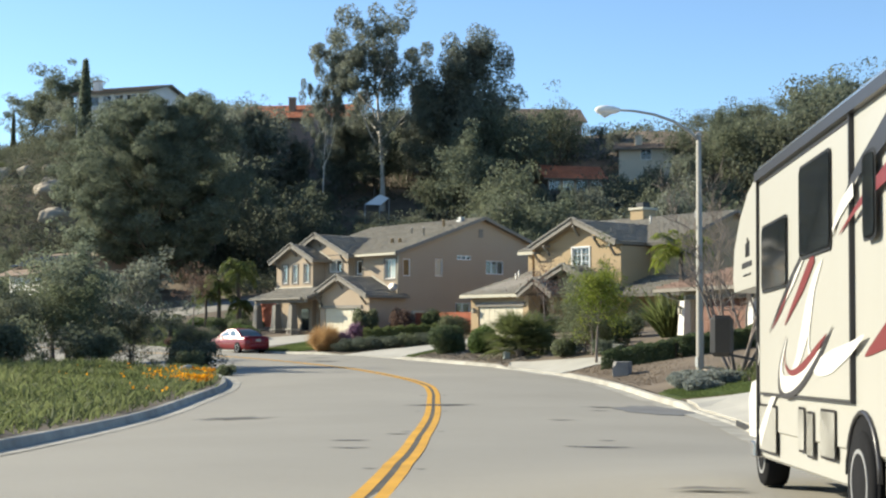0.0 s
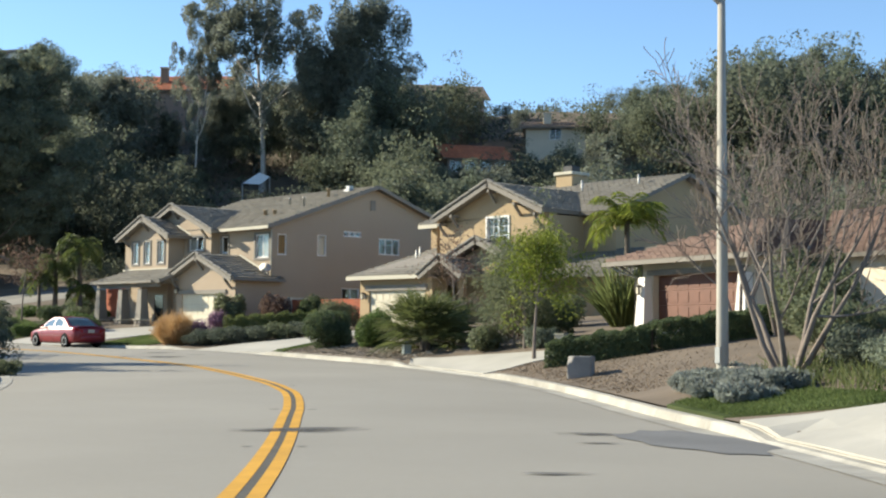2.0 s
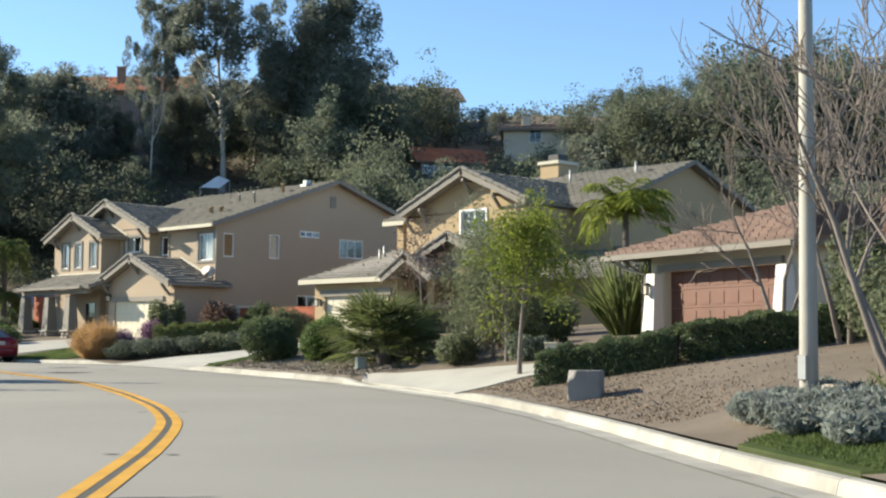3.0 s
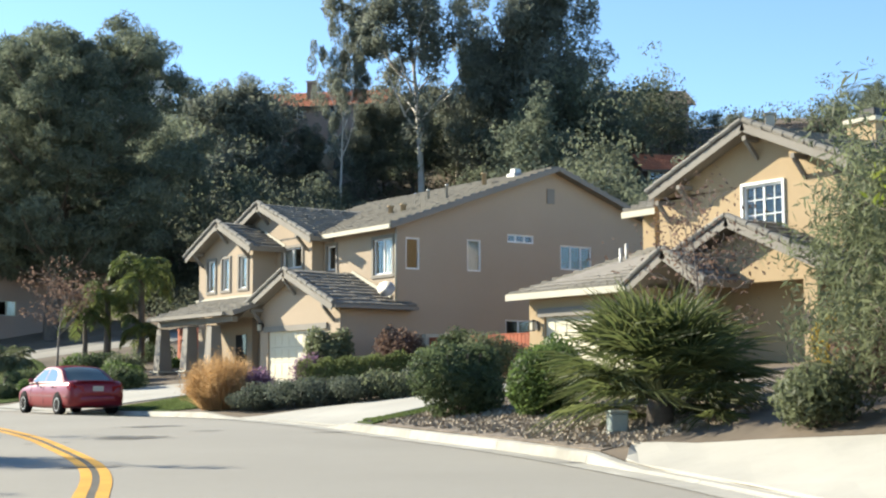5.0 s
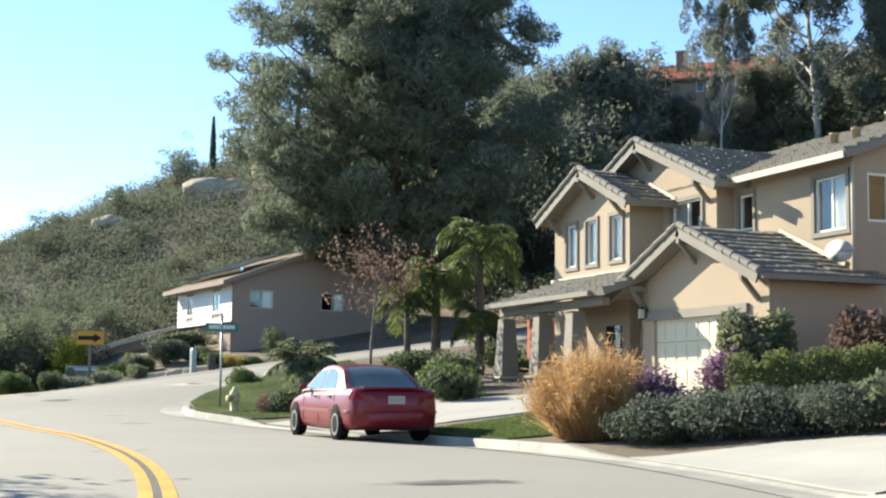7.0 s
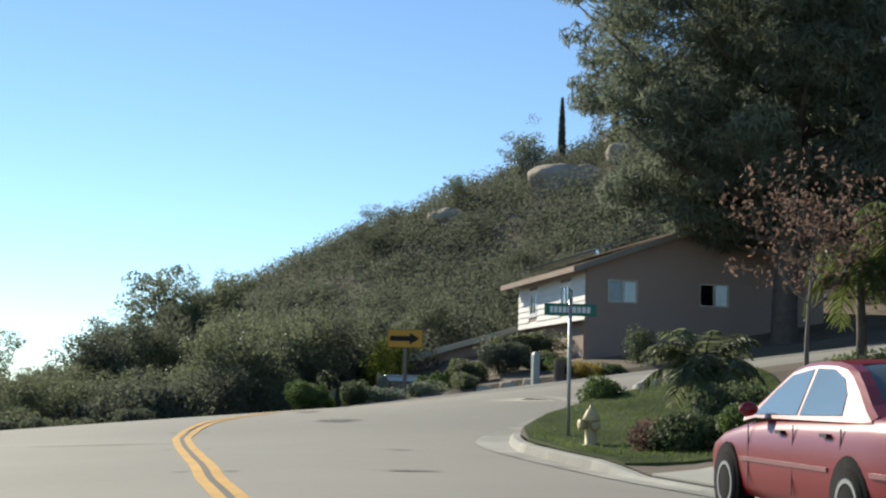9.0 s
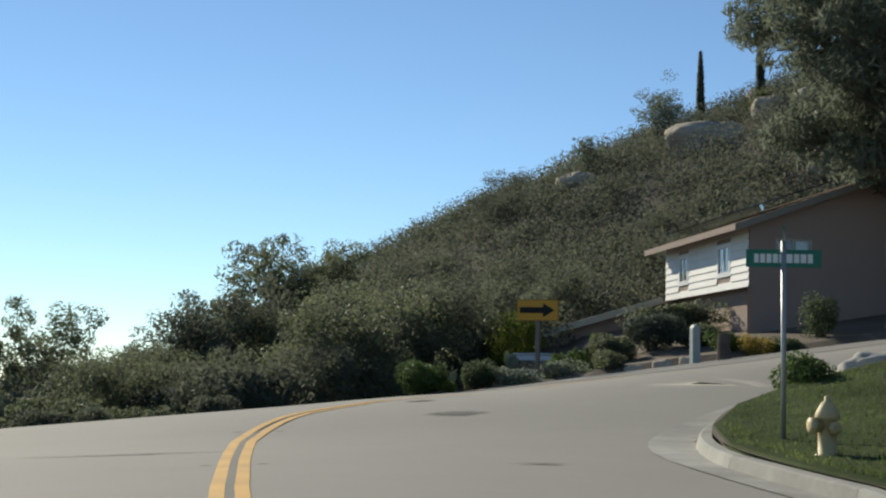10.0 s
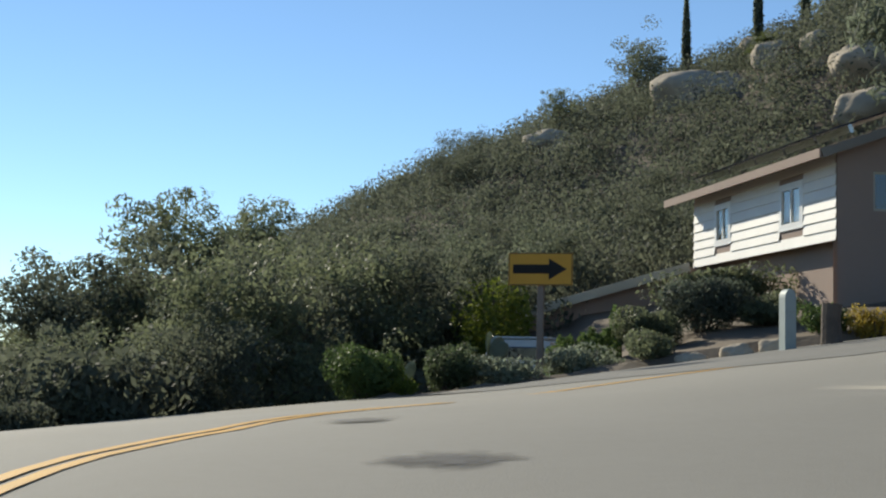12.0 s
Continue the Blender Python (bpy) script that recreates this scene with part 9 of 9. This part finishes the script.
    for yy, r in ((0.42, 0.40), (-4.72, 0.42)):
        if yy < -3:
            # flat dark disc stands in for the shade inside the wheel arch
            lathe("wheel_arch", M["rubber"], rv, [(0.5, 0.0), (0.5, 0.008), (0.02, 0.008)], ((0.0, yy, 0.46), (-1, 0, 0)), 24)
            ring = [(-0.012, yy + 0.52 * math.cos(a), 0.46 + 0.52 * math.sin(a)) for a in (math.pi * k / 14 for k in range(15))]
            tube("arch_trim", M["rv_dark"], rv, ring, 0.022, 6)
        wheel(rv, 0.085 if yy < -3 else 0.22, yy, r, r, 0.26, -1, 8)
        wheel(rv, 2.26, yy, r, r, 0.26, 1, 8)
    box("marker_lamp", M["lamp_red"], rv, -0.03, 0.0, -4.42, -4.34, 1.22, 1.32, 0.005)
    box("chassis", M["black"], rv, 0.25, 2.15, -7.8, 1.4, 0.35, 0.62)
    bm = bmesh.new()
    for a, b, c, d in ((0.55, 0.6, 2.62, 2.8), (0.66, 0.7, 2.62, 2.84), (0.76, 0.8, 2.62, 2.78), (0.4, 1.05, 2.5, 2.56), (0.45, 0.95, 2.4, 2.42)):
        add_box(bm, -0.03, -0.018, a, b, c, d)
    part("maker_mark", bm, M["rv_dark"], rv, "dark maker's mark as plain bars")
    box("step", M["chrome"], rv, -0.06, 0.15, 0.05, 0.3, 0.34, 0.52, 0.02)
    return rv


motorhome()


def hatch_suv():
    m = pose(-9.8, 43.6, gz(-9.8, 44.6) + 0.03, 0, 0, -25)
    car = thing("car", m, "white estate car parked behind the hedge", "car")
    bm = bmesh.new()
    st = [(0.0, 0.80, 0.45, 1.0), (0.08, 0.88, 0.32, 1.05), (1.2, 0.9, 0.28, 1.05), (3.2, 0.9, 0.28, 1.0), (4.3, 0.82, 0.32, 0.85), (4.5, 0.6, 0.45, 0.7)]
    loft(bm, [[(a * hw, yy, zz) for a, zz in ((-0.92, z0), (-1, z0 + 0.2), (-1, zt - 0.15), (-0.9, zt), (0.9, zt), (1, zt - 0.15), (1, z0 + 0.2), (0.92, z0))] for yy, hw, z0, zt in st])
    part("body", bm, M["rv_white"], car)
    bm = bmesh.new()
    loft(bm, [[(a * hw, yy, zz) for a, zz in ((-1, 1.0), (-0.88, zt - 0.05), (-0.7, zt), (0.7, zt), (0.88, zt - 0.05), (1, 1.0))] for yy, hw, zt in ((0.12, 0.84, 1.1), (0.38, 0.82, 1.66), (1.6, 0.8, 1.72), (2.6, 0.8, 1.62), (3.3, 0.84, 1.05))])
    part("cabin", bm, M["rv_white"], car)
    box("rear_window", M["dark_pane"], car, -0.62, 0.62, 0.17, 0.5, 1.14, 1.5, 0.03)
    for s in (-1, 1):
        box("side_window", M["dark_pane"], car, min(s * 0.7, s * 0.83), max(s * 0.7, s * 0.83), 0.7, 2.7, 1.12, 1.5, 0.03)
    box("roof", M["rv_white"], car, -0.66, 0.66, 0.4, 2.6, 1.68, 1.74, 0.03)
    for s in (-1, 1):
        box("tail_lamp", M["lamp_red"], car, s * 0.62, s * 0.86, -0.02, 0.1, 0.72, 0.98, 0.02)
        for yy in (0.9, 3.6):
            wheel(car, s * 0.82, yy, 0.34, 0.34, 0.22, s)


hatch_suv()


# ---- houses on the hill ----
def hill_house(x, y, z, w, d, h, turn, wall_mat, roof_mat, label, pitch=0.3, chimney=None, windows=4):
    ob = thing("hill_house", pose(x, y, z, 0, 0, turn), label, "house", "houses on the hill")
    ops = [(w * (k + 0.5) / windows - 0.6, w * (k + 0.5) / windows + 0.6, 0.9, 2.1) for k in range(windows)]
    A, B = (-d / 2, w / 2), (-d / 2, -w / 2)
    wall("wall", wall_mat, ob, A, B, -4, h, ops)
    for o in ops:
        window(ob, A, B, *o, M["white"], "v")
    ridge = h + pitch * d / 2
    C = (-d / 2, -w / 2), (d / 2, -w / 2)
    wall("wall", wall_mat, ob, *C, -4, lambda u: h + pitch * min(u, d - u) - 0.1, breaks=(d / 2,))
    wall("wall", wall_mat, ob, (d / 2, -w / 2), (d / 2, w / 2), -4, h)
    wall("wall", wall_mat, ob, (d / 2, w / 2), (-d / 2, w / 2), -4, lambda u: h + pitch * min(u, d - u) - 0.1, breaks=(d / 2,))
    e = 0.6
    roof_slope("roof_tiles", roof_mat, ob, (-d / 2 - e, w / 2 + e, h - pitch * e), (-d / 2 - e, -w / 2 - e, h - pitch * e), (0, -w / 2 - e, ridge), (0, w / 2 + e, ridge), row=0.45, lip=0.05)
    roof_slope("roof_tiles", roof_mat, ob, (d / 2 + e, -w / 2 - e, h - pitch * e), (d / 2 + e, w / 2 + e, h - pitch * e), (0, w / 2 + e, ridge), (0, -w / 2 - e, ridge), row=0.45, lip=0.05)
    if chimney is not None:
        ch = new("chimney")
        ch.parent = ob
        box("flue", M["roof_brown"] if roof_mat is M["roof_orange"] else wall_mat, ch, -d * 0.3, -d * 0.3 + 0.8, chimney, chimney + 0.8, h - 0.5, ridge + 0.5, 0.03)
        box("cap", M["trim_light"], ch, -d * 0.3 - 0.08, -d * 0.3 + 0.88, chimney - 0.08, chimney + 0.88, ridge + 0.5, ridge + 0.65, 0.02)
    return ob


hill_house(46.5, 80, 25.4, 13, 8, 2.3, 42, M["stucco_c"], M["roof_orange"], "hilltop house with a red tiled roof", 0.5, 0.4)
hill_house(68, 60, 24.3, 10, 9, 2.7, 55, M["stucco_c"], M["roof_brown"], "hilltop house with a tan shingle roof", 0.45)
hill_house(57.5, 43.5, 15.6, 6.2, 6, 2.5, 62, M["stucco_c"], M["roof_orange"], "hillside house with an orange clay roof", 0.5)
hill_house(66.4, 39.8, 19.4, 6, 6, 2.3, 40, M["stucco_d"], M["roof_brown"], "cream hillside house with a block chimney", 0.3, 0.5, 1)
hill_house(26, 86.3, 26.8, 10, 8, 2.6, 30, M["siding"], M["roof_brown"], "white hilltop house with a row of windows", 0.28, 3.0, 6)


def shade_sail():
    ob = thing("shade_canopy", pose(35.6, 49.2, 14.6), "white triangular shade canopy on poles", "canopy")
    corners = [(-1.12, 0.84, -0.2), (0.44, 0.42, 0.9), (1.06, -0.42, 0.5), (-0.08, -0.44, -0.3)]
    link_mesh("sail", corners + [(x, y, z - 0.02) for x, y, z in corners], [(0, 3, 1), (1, 3, 2), (4, 5, 7), (5, 6, 7)], M["white"], ob)
    for x, y, z in corners[:3]:
        tube("pole", M["steel"], ob, [(x, y, -3.5), (x, y, z)], 0.05, 6)


shade_sail()
